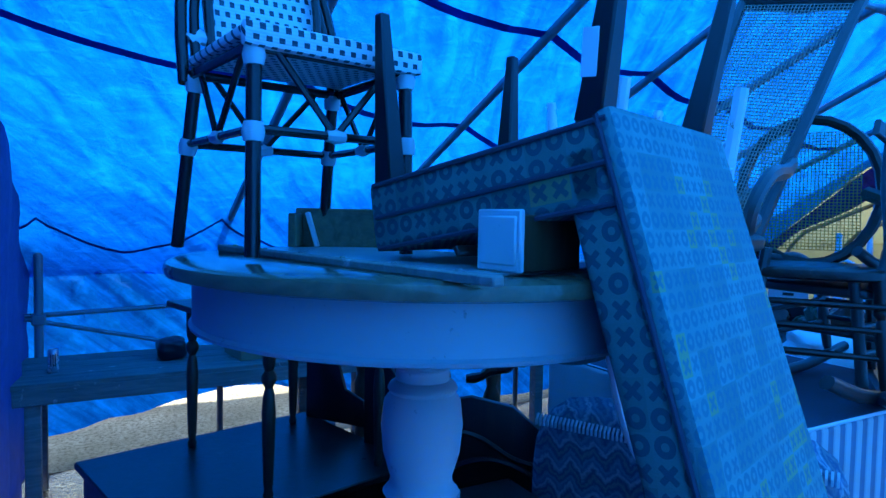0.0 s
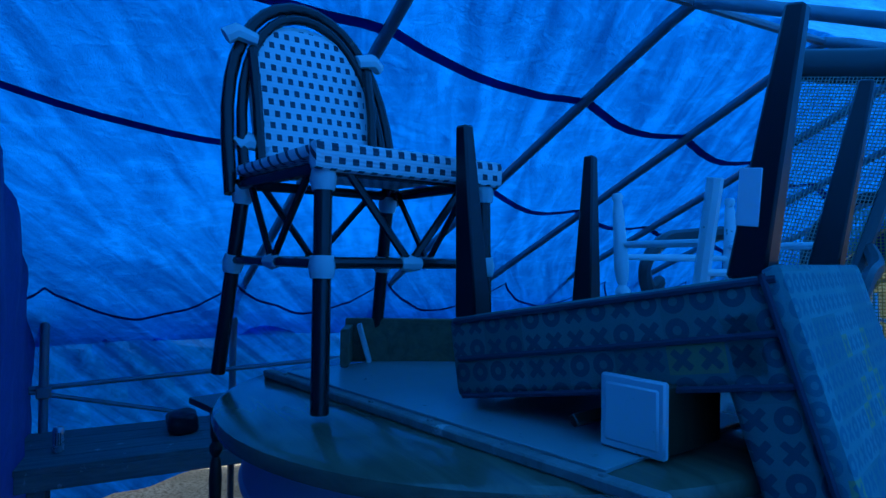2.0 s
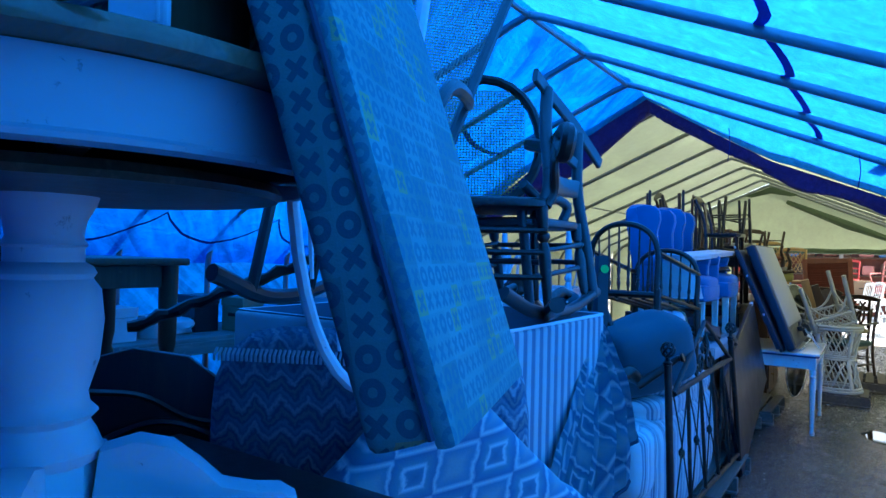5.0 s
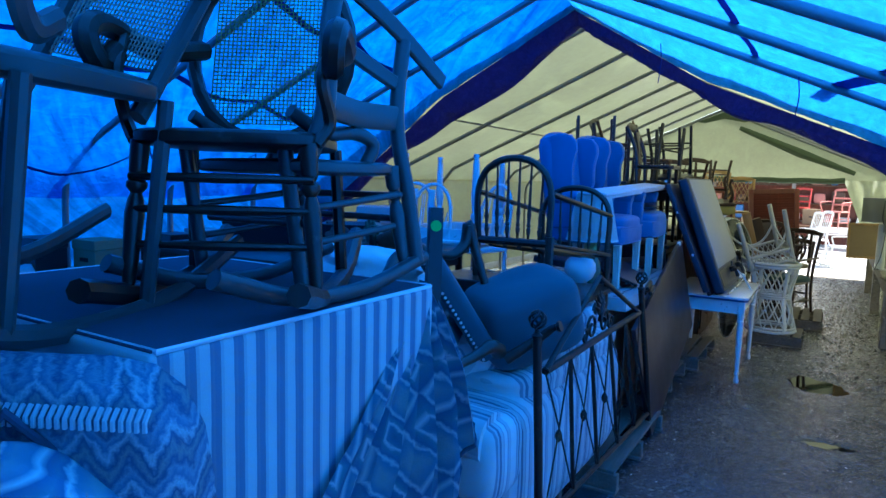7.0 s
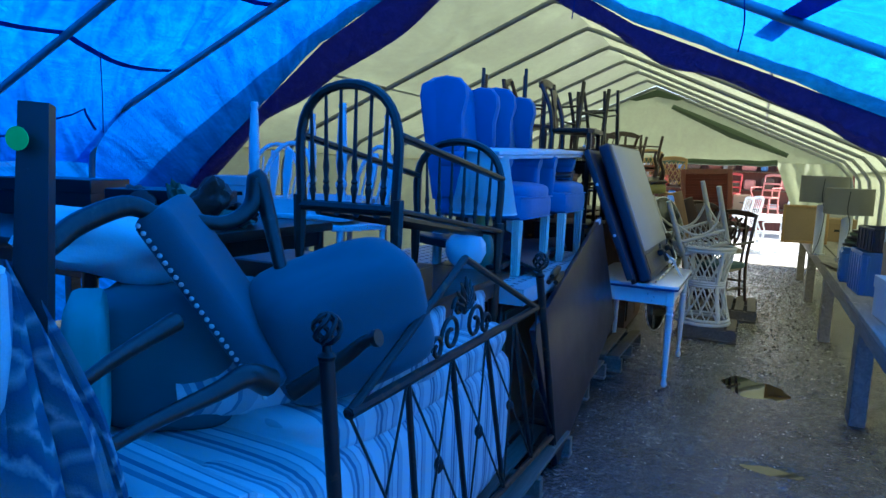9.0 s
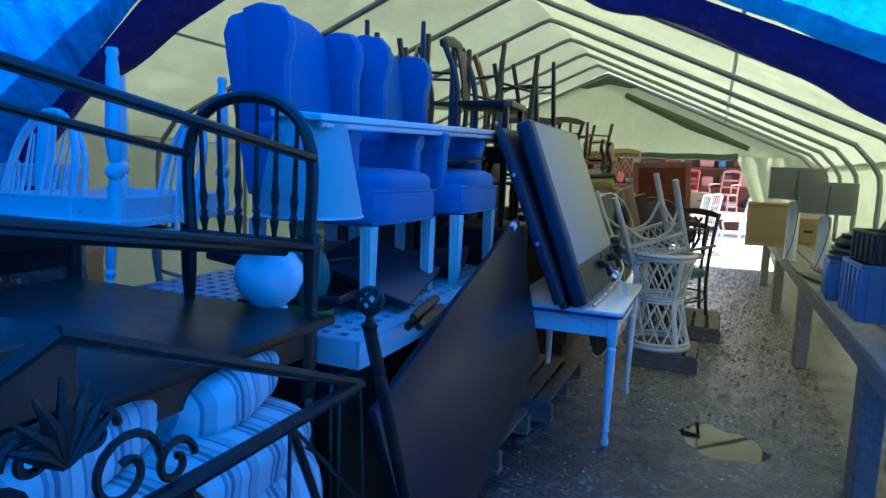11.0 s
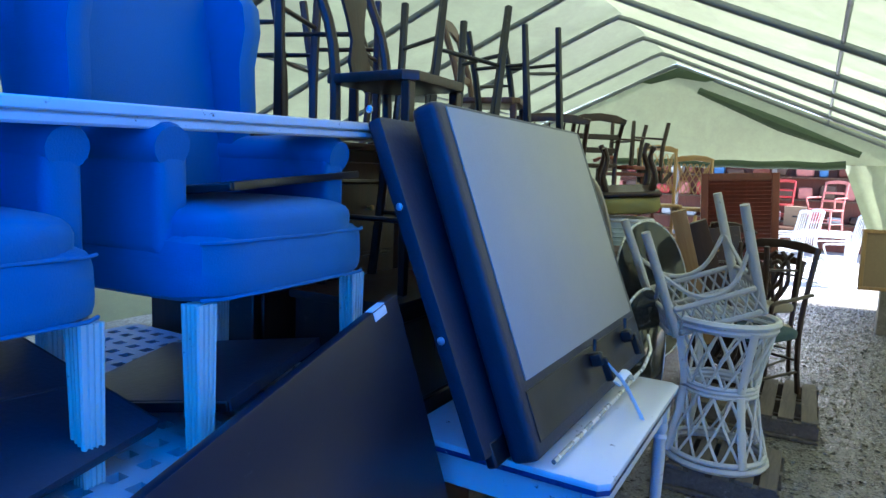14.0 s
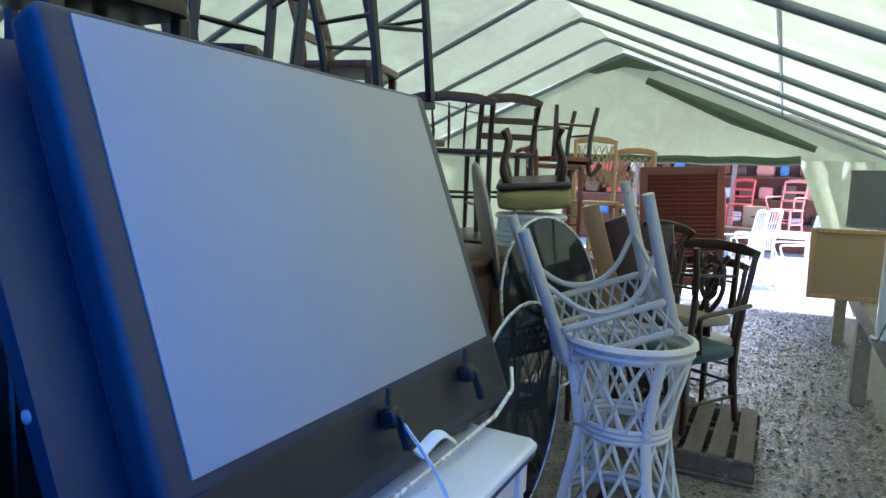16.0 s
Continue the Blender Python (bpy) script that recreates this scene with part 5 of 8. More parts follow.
def dresser(m, w, d, h, rows, mt, label, cols=2):
    """A chest of drawers whose front faces +x."""
    t = thing("dresser", label, "dresser", m)
    bm = bm_new()
    box(bm, (0, 0, h / 2), (d, w, h - 0.04), bev=0.006)
    part("carcass", bm, mt, t)
    bm = bm_new()
    box(bm, (0.01, 0, h - 0.015), (d + 0.04, w + 0.04, 0.03), bev=0.008, seg=2)
    part("top", bm, mt, t)
    for i in range(rows):
        for j in range(cols):
            hh, ww = (h - 0.16) / rows, (w - 0.06) / cols
            bm = bm_new()
            y, z = -w / 2 + 0.03 + ww * (j + 0.5), 0.09 + hh * (i + 0.5)
            box(bm, (d / 2 + 0.006, y, z), (0.018, ww - 0.014, hh - 0.014), bev=0.005)
            dr = part("drawer", bm, mt, t)
            bm = bm_new()
            lathe(bm, [(0.006, 0), (0.006, 0.014), (0.014, 0.02), (0.012, 0.028), (0.003, 0.031)], 10, pose(d / 2 + 0.015, y, z, 0, 90, 0))
            part("knob", bm, M_BRASS, dr)
    return t


# supports under the far pile
dresser(pose(-2.02, 7.35, 0), 0.85, 0.55, 1.72, 4, M_DARK, "tall dark wooden chest of drawers carrying upturned chairs")
dresser(pose(-1.44, 7.33, 0.137), 0.62, 0.40, 1.06, 3, M_DARK, "dark wooden chest standing on a pallet under a chair", 1)
dresser(pose(-2.1, 8.5, 0), 0.95, 0.55, 1.62, 4, M_BROWN, "brown wooden chest of drawers in the furniture pile")
dresser(pose(-1.42, 9.15, 0), 0.95, 0.50, 1.17, 3, M_BROWN, "brown mahogany dresser carrying a round tabletop")
dresser(pose(-1.85, 10.45, 0), 0.9, 0.6, 1.15, 3, M_DARK, "dark wooden dresser carrying chairs")
dresser(pose(-1.65, 11.6, 0), 0.9, 0.6, 0.95, 3, M_BROWN, "brown wooden dresser carrying red chairs")
dresser(pose(-1.55, 13.0, 0), 0.9, 0.6, 0.80, 2, M_PINE, "pine dresser carrying rattan chairs")

GR = "chairs stacked on the pile"
# splat-back chair standing high, and upturned chairs behind it
seat_chair(pose(-1.42, 7.30, 1.197, 0, 0, -90), M_DARK, "dark wooden side chair with splat back standing on a chest", "splat", 0.37, 0.36, 0.74, 0.36, group=GR)
seat_chair(pose(-2.02, 7.20, 2.40, 180, 0, 20), M_DARK, "dark wooden chair stacked upside down on a tall chest", "ladder", 0.40, 0.38, 0.66, 0.02 + 0.001, group=GR)
seat_chair(pose(-1.95, 7.58, 2.36, 180, 0, 110), M_DARK, "dark wooden chair stacked upside down on a tall chest", "ladder", 0.38, 0.36, 0.62, 0.021, group=GR)
seat_chair(pose(-1.55, 7.95, 2.36, 180, 6, 60), M_BLACK, "black wooden chair stacked upside down in the pile", "ladder", 0.38, 0.38, 0.62, 0.3, group=GR)
seat_chair(pose(-1.62, 8.75, 2.42, 180, -8, 80), M_BLACK, "black wooden chair stacked upside down in the pile", "spindle", 0.40, 0.38, 0.60, 0.3, group=GR)
seat_chair(pose(-2.15, 8.4, 1.63, 0, 0, -60), M_DARK, "dark wooden ladder-back chair standing on a chest", "ladder", 0.40, 0.38, 0.42, 0.4, group=GR)
seat_chair(pose(-1.83, 8.9, 1.63, 0, 0, -75), M_BROWN, "brown wooden ladder-back chair in the pile", "ladder", 0.40, 0.38, 0.42, 0.42, group=GR)
plain_table(pose(-1.5, 8.35, 1.0), 0.5, 0.9, 0.70, M_DARK, "dark wooden table standing high in the pile", 0.03, "stacked_table")
# bow-back chairs beyond the leaning tops
seat_chair(pose(-2.04, 10.36, 1.155, 0, 0, 24), M_DARK, "dark arrow-back chair with wide curved crest standing on a dresser", "arrow", 0.62, 0.42, 0.58, 0.32, arms=False, group=GR)
seat_chair(pose(-1.86, 10.80, 1.155, 0, 0, 38), M_DARK, "dark slat-back chair with curved crest standing on a dresser", "ladder", 0.46, 0.42, 0.58, 0.36, group=GR)
seat_chair(pose(-1.62, 11.42, 0.955, 0, 0, -60), M_RED, "red mahogany chair with leather seat on a dresser", "ladder", 0.44, 0.42, 0.72, 0.1, group=GR)
seat_chair(pose(-1.58, 11.42, 2.13, 180, 0, -40), M_DARK, "dark wooden chair upturned on a red chair", "ladder", 0.38, 0.38, 0.43, 0.02, seat_mat=M_RED, group=GR)
seat_chair(pose(-1.62, 12.75, 0.805, 0, 0, -160), M_RATTAN, "honey rattan chair with lattice back standing on a dresser", "lattice", 0.46, 0.44, 0.55, 0.62, group=GR)
seat_chair(pose(-1.30, 12.95, 0.805, 0, 0, -170), M_RATTAN, "honey rattan chair with lattice back standing on a dresser", "lattice", 0.44, 0.44, 0.52, 0.55, group=GR)
seat_chair(pose(-0.95, 11.2, 1.16, 150, 25, 40), M_PINE, "pine chair thrown upside down on the pile", "spindle", 0.42, 0.42, 0.45, 0.4, square=False, group=GR)
seat_chair(pose(-1.1, 11.9, 0.5, 20, 10, 30), M_DARK, "dark chair tipped over in the pile", "spindle", 0.42, 0.42, 0.45, 0.45, square=False, group=GR)

# olive cushion chair upturned on a wicker hamper
bm = bm_new()
pillow(bm, (0, 0, 0), (0.44, 0.46, 0.13), 0.5, lump=0.03)
t_ = thing("padded_stool", "olive-gold padded stool lying upturned on a wicker hamper", "stool", pose(-1.28, 10.02, 1.45, 6, -4, 20))
part("seat", bm, M_OLIVE, t_)
bm = bm_new()
box(bm, (0, 0, 0.08), (0.43, 0.45, 0.04), bev=0.015)
part("seat_frame", bm, M_DARK, t_)
for x, y in ((0.15, -0.15), (0.15, 0.16), (-0.15, -0.15), (-0.15, 0.16)):
    bm = bm_new()
    tube(bm, curve_pts([(x, y, 0.08), (x * 1.15, y * 1.1, 0.2), (x * 0.95, y, 0.32), (x * 1.1, y * 1.1, 0.40)], 4), [0.026] * 4 + [0.02] * 5 + [0.016] * 2 + [0.02] * 2, 8)
    part("leg", bm, M_DARK, t_)

t_ = thing("wicker_hamper", "pale blue and white wicker hamper with lid on a dresser", "hamper", pose(-1.30, 10.05, 0.88))
bm = bm_new()
lathe(bm, [(0.17, 0), (0.19, 0.05), (0.205, 0.42), (0.20, 0.43)], 28)
part("basket", bm, M_BLUEWICK, t_)
for k in range(12):
    bm = bm_new()
    r = 0.19 + 0.015 * k / 12
    tube(bm, [(r * math.cos(a * 0.2618), r * math.sin(a * 0.2618), 0.05 + 0.031 * k + 0.004 * (a % 2)) for a in range(24)], 0.007, 5, closed=True)
    part("weave_ring", bm, M_BLUEWICK, t_)
bm = bm_new()
lathe(bm, [(0.215, 0.43), (0.22, 0.445), (0.21, 0.46), (0.1, 0.468)], 28)
part("lid", bm, M_WHITE, t_)
plain_table(pose(-1.25, 10.05, 0.0), 0.5, 0.55, 0.88, M_BROWN, "brown side table under a wicker hamper", 0.03, "side_table")

# tan round tabletop and oval smoked glass leaning by the dresser
bm = bm_new()
lathe(bm, [(0.32, 0), (0.33, 0.012), (0.32, 0.025)], 40)
single("round_tabletop", bm, M_TAN, "tan round tabletop standing on edge on a dresser", "tabletop", pose(-1.28, 9.3, 1.30, 0, 78, 30))


def glass_mat():
    m, nt, b = node_mat("smoked_glass")
    b.inputs["Base Color"].default_value = (0.05, 0.06, 0.06, 1)
    b.inputs["Roughness"].default_value = 0.04
    b.inputs["Transmission Weight"].default_value = 0.65
    return m


M_SMOKE = glass_mat()


def oval_glass(m, a, b_, label):
    t = thing("glass_tabletop", label, "glass tabletop", m)
    bm = bm_new()
    slab(bm, [(a * math.cos(k * 0.1963), b_ * math.sin(k * 0.1963)) for k in range(32)], 0.010, Matrix(), 0.003)
    part("pane", bm, M_SMOKE, t)
    bm = bm_new()
    tube(bm, [(a * math.cos(k * 0.1963), b_ * math.sin(k * 0.1963), 0.005) for k in range(32)], 0.008, 6, closed=True)
    part("rim", bm, M_CHROME, t)


oval_glass(basis((-0.86, 8.75, 0.55), (0.05, 0.3, 0.95), (0.9, -0.25, 0.1)), 0.50, 0.30, "oval smoked glass tabletop with pale rim leaning on a dresser")
oval_glass(basis((-0.92, 9.35, 0.95), (-0.15, 0.1, 0.95), (0.8, -0.5, 0.2)), 0.42, 0.30, "oval smoked glass tabletop leaning on the dresser top")

# red louvred door and loose boards leaning
t_ = thing("louvred_door", "red-brown louvred shutter door leaning at the tent doorway", "shutter door", basis((-0.72, 12.55, 0.62), (0.94, 0.32, 0.05), (-0.05, 0.06, 1)))
for x in (-0.34, 0.34):
    bm = bm_new()
    box(bm, (x, 0, 0.55), (0.07, 0.03, 1.10), bev=0.004)
    part("stile", bm, M_RED, t_)
for z in (0.04, 1.06):
    bm = bm_new()
    box(bm, (0, 0, z), (0.61, 0.03, 0.08), bev=0.004)
    part("rail", bm, M_RED, t_)
bm = bm_new()
box(bm, (0, 0, 0), (0.61, 0.006, 0.05), (40, 0, 0), 0.002)
sl = part("louvre", bm, M_RED, t_)
sl.matrix_basis = pose(0, 0, 0.10)
for k in range(1, 24):
    share("louvre", sl, t_, pose(0, 0, 0.10 + 0.04 * k))
for k, (c, s, r, mt, lb) in enumerate((((-0.78, 10.0, 0.95), (0.10, 0.03, 1.0), (14, -16, 10), M_PINE, "pine board leaning among upturned chairs"),
                                       ((-0.68, 10.2, 0.90), (0.16, 0.03, 0.95), (10, -22, 20), M_DARK, "dark board leaning among upturned chairs"),
                                       ((-0.98, 9.75, 0.85), (0.30, 0.04, 0.6), (-10, 12, 40), M_RED, "red-brown drawer front leaning in the pile"),
                                       ((-0.72, 11.0, 0.70), (0.4, 0.03, 1.1), (-8, -10, 0), M_DARK, "dark panel leaning in the pile"))):
    board("leaning_board", c, s, r, mt, lb)


# rattan hourglass stand
def ring(bm, r, z, q, n=28, seg=6):
    tube(bm, [(r * math.cos(2 * math.pi * k / n), r * math.sin(2 * math.pi * k / n), z) for k in range(n)], q, seg, closed=True)


def rattan_stand(m):
    t = thing("rattan_stand", "pale rattan hourglass plant stand with lattice sides", "plant stand", m)
    prof = lambda z: 0.185 + 0.075 * (abs(z - 0.34) / 0.34) ** 1.25
    for z, q in ((0.0, 0.016), (0.03, 0.013), (0.325, 0.011), (0.345, 0.013), (0.365, 0.011), (0.64, 0.016), (0.67, 0.018)):
        bm = bm_new()
        ring(bm, prof(z), z, q)
        part("hoop", bm, M_WICKER, t)
    for half in (0, 1):
        z0, z1 = (0.02, 0.335) if half == 0 else (0.355, 0.65)
        n = 14
        for s in (-1, 1):
            for k in range(n):
                pts = []
                for i in range(7):
                    f = i / 6
                    z = z0 + (z1 - z0) * f
                    a = 2 * math.pi * (k + s * f * 1.6) / n
                    r = prof(z) + 0.004 * s
                    pts.append((r * math.cos(a), r * math.sin(a), z))
                bm = bm_new()
                tube(bm, pts, 0.0085, 5, flat=0.6)
                part("lattice_cane", bm, M_WICKER, t)
        for k in range(4):
            a = math.pi / 2 * k - 0.9
            pts = []
            for i in range(7):
                z = z0 + (z1 - z0) * i / 6
                pts.append(((prof(z) + 0.012) * math.cos(a), (prof(z) + 0.012) * math.sin(a), z))
            bm = bm_new()
            tube(bm, pts, 0.026, 8, flat=0.45)
            part("wrapped_post", bm, M_WICKER, t)


rattan_stand(pose(-0.465, 9.03, 0.152) @ Matrix.Diagonal((1, 1, 1.12, 1)))


# rattan stool base upturned on the stand
def rattan_upturned(m):
    t = thing("rattan_chair", "grey rattan chair upturned on a rattan stand, legs up", "chair", m)
    c = [(-0.27, -0.25), (0.27, -0.25), (0.29, 0.25), (-0.29, 0.25)]
    for z, q in ((0.0, 0.018), (0.13, 0.016)):
        bm = bm_new()
        pts = []
        for k in range(4):
            a, b_ = Vector((*c[k], z)), Vector((*c[(k + 1) % 4], z))
            pts += [a.lerp(b_, f) for f in (0.1, 0.35, 0.65, 0.9)]
        tube(bm, pts, q, 8, closed=True)
        part("seat_hoop", bm, M_WICKERDARK, t)
    for k in range(4):
        a, b_ = Vector((*c[k], 0)), Vector((*c[(k + 1) % 4], 0))
        for i in range(8):
            for s in (0, 1):
                f0, f1 = 0.08 + i * 0.11, 0.08 + (i + 1) * 0.11
                p = a.lerp(b_, f0 if s else f1)
                q = a.lerp(b_, f1 if s else f0) + Vector((0, 0, 0.13))
                bm = bm_new()
                tube(bm, [p, q], 0.0075, 5)
                part("lattice_cane", bm, M_WICKERDARK, t)
        bm = bm_new()
        x, y = c[k]
        tube(bm, [(x * 0.9, y * 0.9, -0.02), (x * 0.95, y * 0.95, 0.3), (x * 1.0, y * 1.0, 0.57)], [0.027, 0.028, 0.026], 10)
        part("leg", bm, M_WICKERDARK, t)
        bm = bm_new()
        d = Vector(c[(k + 1) % 4]) - Vector(c[k])
        p0 = Vector((x * 0.93, y * 0.93, 0.34))
        e = Vector((*c[(k + 1) % 4], 0.34))
        mid = (Vector((x, y, 0)) + Vector((*c[(k + 1) % 4], 0))) / 2 + Vector((0, 0, 0.15))
        tube(bm, curve_pts([p0, p0.lerp(mid, 0.5) + Vector((0, 0, -0.05)), mid, e.lerp(mid, 0.5) + Vector((0, 0, -0.05)), Vector((e.x * 0.93, e.y * 0.93, 0.34))], 4), 0.013, 6)
        part("brace", bm, M_WICKERDARK, t)
    for i in range(9):
        x = -0.24 + 0.06 * i
        bm = bm_new()
        tube(bm, [(x, -0.24, 0.0), (x, 0.24, 0.0)], 0.008, 5)
        part("seat_cane", bm, M_WICKERDARK, t)


rattan_upturned(pose(-0.575, 9.13, 0.91, 5, -19, 24) @ Matrix.Diagonal((0.92, 0.92, 1.0, 1)))

# carved mahogany chairs on the pallet
seat_chair(pose(-0.45, 10.38, 0.137, 0, 0, 150), M_DARK, "dark carved mahogany armchair with pierced splat on a pallet", "pierced", 0.56, 0.5, 0.48, 0.56, arms=True, seat_t=0.08, seat_mat=M_TEALV, group="carved chairs")
seat_chair(pose(-0.46, 10.62, 1.17, 184, 0, 155), M_DARK, "dark carved mahogany chair upturned over another", "pierced", 0.52, 0.48, 0.48, 0.50, seat_t=0.08, seat_mat=M_TAN, group="carved chairs")
seat_chair(pose(-0.48, 11.3, 0.0, 0, 0, 160), M_DARK, "dark carved mahogany chair on the gravel", "pierced", 0.52, 0.48, 0.46, 0.52, seat_t=0.08, seat_mat=M_TAN, group="carved chairs")

# ---- white furniture further back ----
t_ = plain_table(pose(-2.75, 5.75, 1.96, 180, 0, 12), 0.72, 0.95, 0.72, M_WHITE, "white painted table stacked upside down with turned legs up", 0.03, "upturned_table", 0.035)
plain_table(pose(-2.75, 5.75, 0.0), 0.8, 1.0, 0.76, M_BROWN, "brown wooden table under white chairs", 0.03, "table")
for k, (x, y, z, a) in enumerate(((-3.05, 5.45, 0.765, 200), (-2.45, 5.55, 0.765, 160), (-2.75, 5.15, 0.765, 185))):
    seat_chair(pose(x, y, z, 0, 0, a), M_WHITE, "white painted hoop-back chair in the pile", "splat", 0.42, 0.40, 0.45, 0.50, hoop=True, square=False, group="white chairs")
plain_table(pose(-3.3, 4.5, 0.0), 1.9, 1.6, 1.24, M_DARK, "dark covered table behind the sofa with things heaped on it", 0.05, "work_table")
M_CARTON = fabric("white_carton", (0.62, 0.62, 0.60), (0.54, 0.54, 0.52), 0.8, 50)
M_CARDB = fabric("brown_cardboard", (0.36, 0.25, 0.15), (0.30, 0.21, 0.12), 0.85, 50)


def carton(m, s, mt, label, mark=None, name="carton"):
    t = thing(name, label, "box", m)
    w, d, h = s
    bm = bm_new()
    box(bm, (0, 0, h / 2), (w, d, h), bev=0.004)
    part("box", bm, mt, t)
    bm = bm_new()
    box(bm, (0, 0, h - 0.03), (w + 0.012, d + 0.012, 0.075), bev=0.004)
    part("lid", bm, mt, t)
    for sx in (-1, 1):
        bm = bm_new()
        box(bm, (0, sx * (d / 2 + 0.001), h * 0.5), (0.10, 0.004, 0.03), bev=0.001)
        part("handle_hole", bm, M_BLACK, t)
    return t


carton(pose(-3.95, 6.2, 0.92, 0, 0, 35), (0.33, 0.40, 0.27), M_CARTON, "white cardboard file box on a crate")
carton(pose(-3.95, 6.2, 1.195, 0, 0, 33), (0.36, 0.42, 0.26), M_CARTON, "white cardboard file box stacked on another")
carton(pose(-3.95, 6.2, 0.0, 0, 0, 35), (0.5, 0.6, 0.915), M_CARDB, "large brown cardboard carton on the ground")
carton(pose(-2.9, 4.6, 1.245, 0, 0, 20), (0.55, 0.35, 0.17), M_BLACK, "black case lying on a covered table")
carton(pose(-3.7, 4.5, 1.245, 0, 0, 20), (0.6, 0.35, 0.20), M_BLACK, "black case lying on a covered table")
for k in range(9):
    bm = bm_new()
    a = k * 0.7
    pillow(bm, (0, 0, 0), (0.24, 0.13, 0.07), 0.8, lump=0.5, seed=k, n=8)
    single("crumpled_cloth", bm, (M_TAN, M_BACKDARK, M_RED)[k % 3], "crumpled cloth heaped on a covered table", "cloth", pose(-2.62 + 0.16 * math.cos(a) * (k % 3), 4.5 + 0.14 * math.sin(a) * (k % 3), 1.28 + 0.02 * k * 0.7, 10 * k, 5 * k, 70 * k), group="cloth heap")

# ---- bench along the east wall ----
t_ = thing("long_bench", "long weathered plank bench on wide posts beside the aisle", "bench")
for k, y in enumerate((4.62, 7.05, 9.5, 11.85, 13.9)):
    bm = bm_new()
    box(bm, (0.655, y, 0.375), (0.10, 0.19, 0.75), bev=0.006)
    part("post", bm, M_GREYWOOD, t_)
    bm = bm_new()
    box(bm, (1.22, y, 0.375), (0.09, 0.14, 0.75), bev=0.006)
    part("post", bm, M_GREYWOOD, t_)
for k in range(4):
    bm = bm_new()
    box(bm, (0.66 + 0.185 * k, 9.4, 0.772), (0.172, 10.1 + 0.1 * (k % 2), 0.034), bev=0.004)
    part("plank", bm, M_GREYWOOD, t_)
bm = bm_new()
box(bm, (0.588, 9.4, 0.715), (0.03, 9.9, 0.085), bev=0.004)
part("front_rail", bm, M_GREYWOOD, t_)
TOP = 0.79

M_BLUEBOX = paint("blue_plastic", (0.06, 0.20, 0.45), 0.4)
M_GREYSHADE = fabric("grey_linen_shade", (0.40, 0.40, 0.37), (0.34, 0.34, 0.31), 0.9, 200)
carton(pose(0.86, 6.62, TOP, 0, 0, 4), (0.42, 0.40, 0.24), M_CARTON, "white carton on the bench")
carton(pose(0.92, 6.95, TOP, 0, 0, -5), (0.44, 0.5, 0.42), M_CARDB, "brown cardboard carton on the bench")
carton(pose(0.93, 6.95, TOP + 0.425, 0, 0, 6), (0.40, 0.44, 0.28), M_CARTON, "white carton stacked on a brown one")
carton(pose(0.95, 5.9, TOP, 0, 0, 3), (0.5, 0.5, 0.36), M_CARTON, "white carton on the bench end")


def crate(m, s, mt, label):
    t = thing("plastic_crate", label, "crate", m, group="crates on the bench")
    w, d, h = s
    rib = None
    for sx, sy in ((-1, 0), (1, 0), (0, -1), (0, 1)):
        bm = bm_new()
        box(bm, (sx * w / 2, sy * d / 2, h / 2), (0.012 if sx else w, d if sx else 0.012, h), bev=0.003)
        side = part("side", bm, mt, t)
        for k in range(5):
            f = (k + 0.5) / 5 - 0.5
            m_ = pose(sx * (w / 2 + 0.009), f * d, h / 2, 0, 0, 90) if sx else pose(f * w, sy * (d / 2 + 0.009), h / 2)
            if rib is None:
                bm = bm_new()
                box(bm, (0, 0, 0), (0.02, 0.008, h * 0.9), bev=0.002)
                rib = part("rib", bm, mt, side)
                rib.matrix_basis = m_
            else:
                share("rib", rib, side, m_)
    bm = bm_new()
    box(bm, (0, 0, 0.01), (w - 0.02, d - 0.02, 0.015), bev=0.002)
    part("bottom", bm, mt, t)
    bm = bm_new()
    tube(bm, [(-w / 2, -d / 2, h), (w / 2, -d / 2, h), (w / 2, d / 2, h), (-w / 2, d / 2, h)], 0.012, 6, closed=True)
    part("rim", bm, mt, t)


crate(pose(0.84, 7.75, TOP, 0, 0, 3), (0.40, 0.42, 0.30), M_BLUEBOX, "blue plastic crate on the bench")
crate(pose(0.80, 8.35, TOP, 0, 0, -4), (0.38, 0.40, 0.24), M_BLUEBOX, "blue plastic crate on the bench")
crate(pose(0.86, 7.75, TOP + 0.315, 0, 0, 8), (0.36, 0.38, 0.16), M_VINYL, "dark plastic crate stacked on a blue crate")
for k in range(5):
    bm = bm_new()
    slab(bm, [(0.24 * math.cos(a * 0.314), 0.19 * math.sin(a * 0.314)) for a in range(20)], 0.02, Matrix(), 0.006)
    single("serving_tray", bm, (M_BLACK, M_BACKDARK)[k % 2], "dark oval tray in a stack on the bench", "tray", pose(0.84 + 0.01 * k, 8.32, 1.055 + 0.03 * k + 0.012, 3 * (k % 2), 2, 8 * k), group="stacked trays")
for k, (x, y, r) in enumerate(((0.72, 8.75, 14), (0.82, 8.9, 10), (0.9, 8.8, 16), (0.98, 9.0, 8))):
    board("wood_plank_loose", (x, y, TOP + 0.02 + 0.014 * k), (0.10, 1.1, 0.016), (0, 0, r), M_PALLET, "loose plank lying on the bench", "plank")


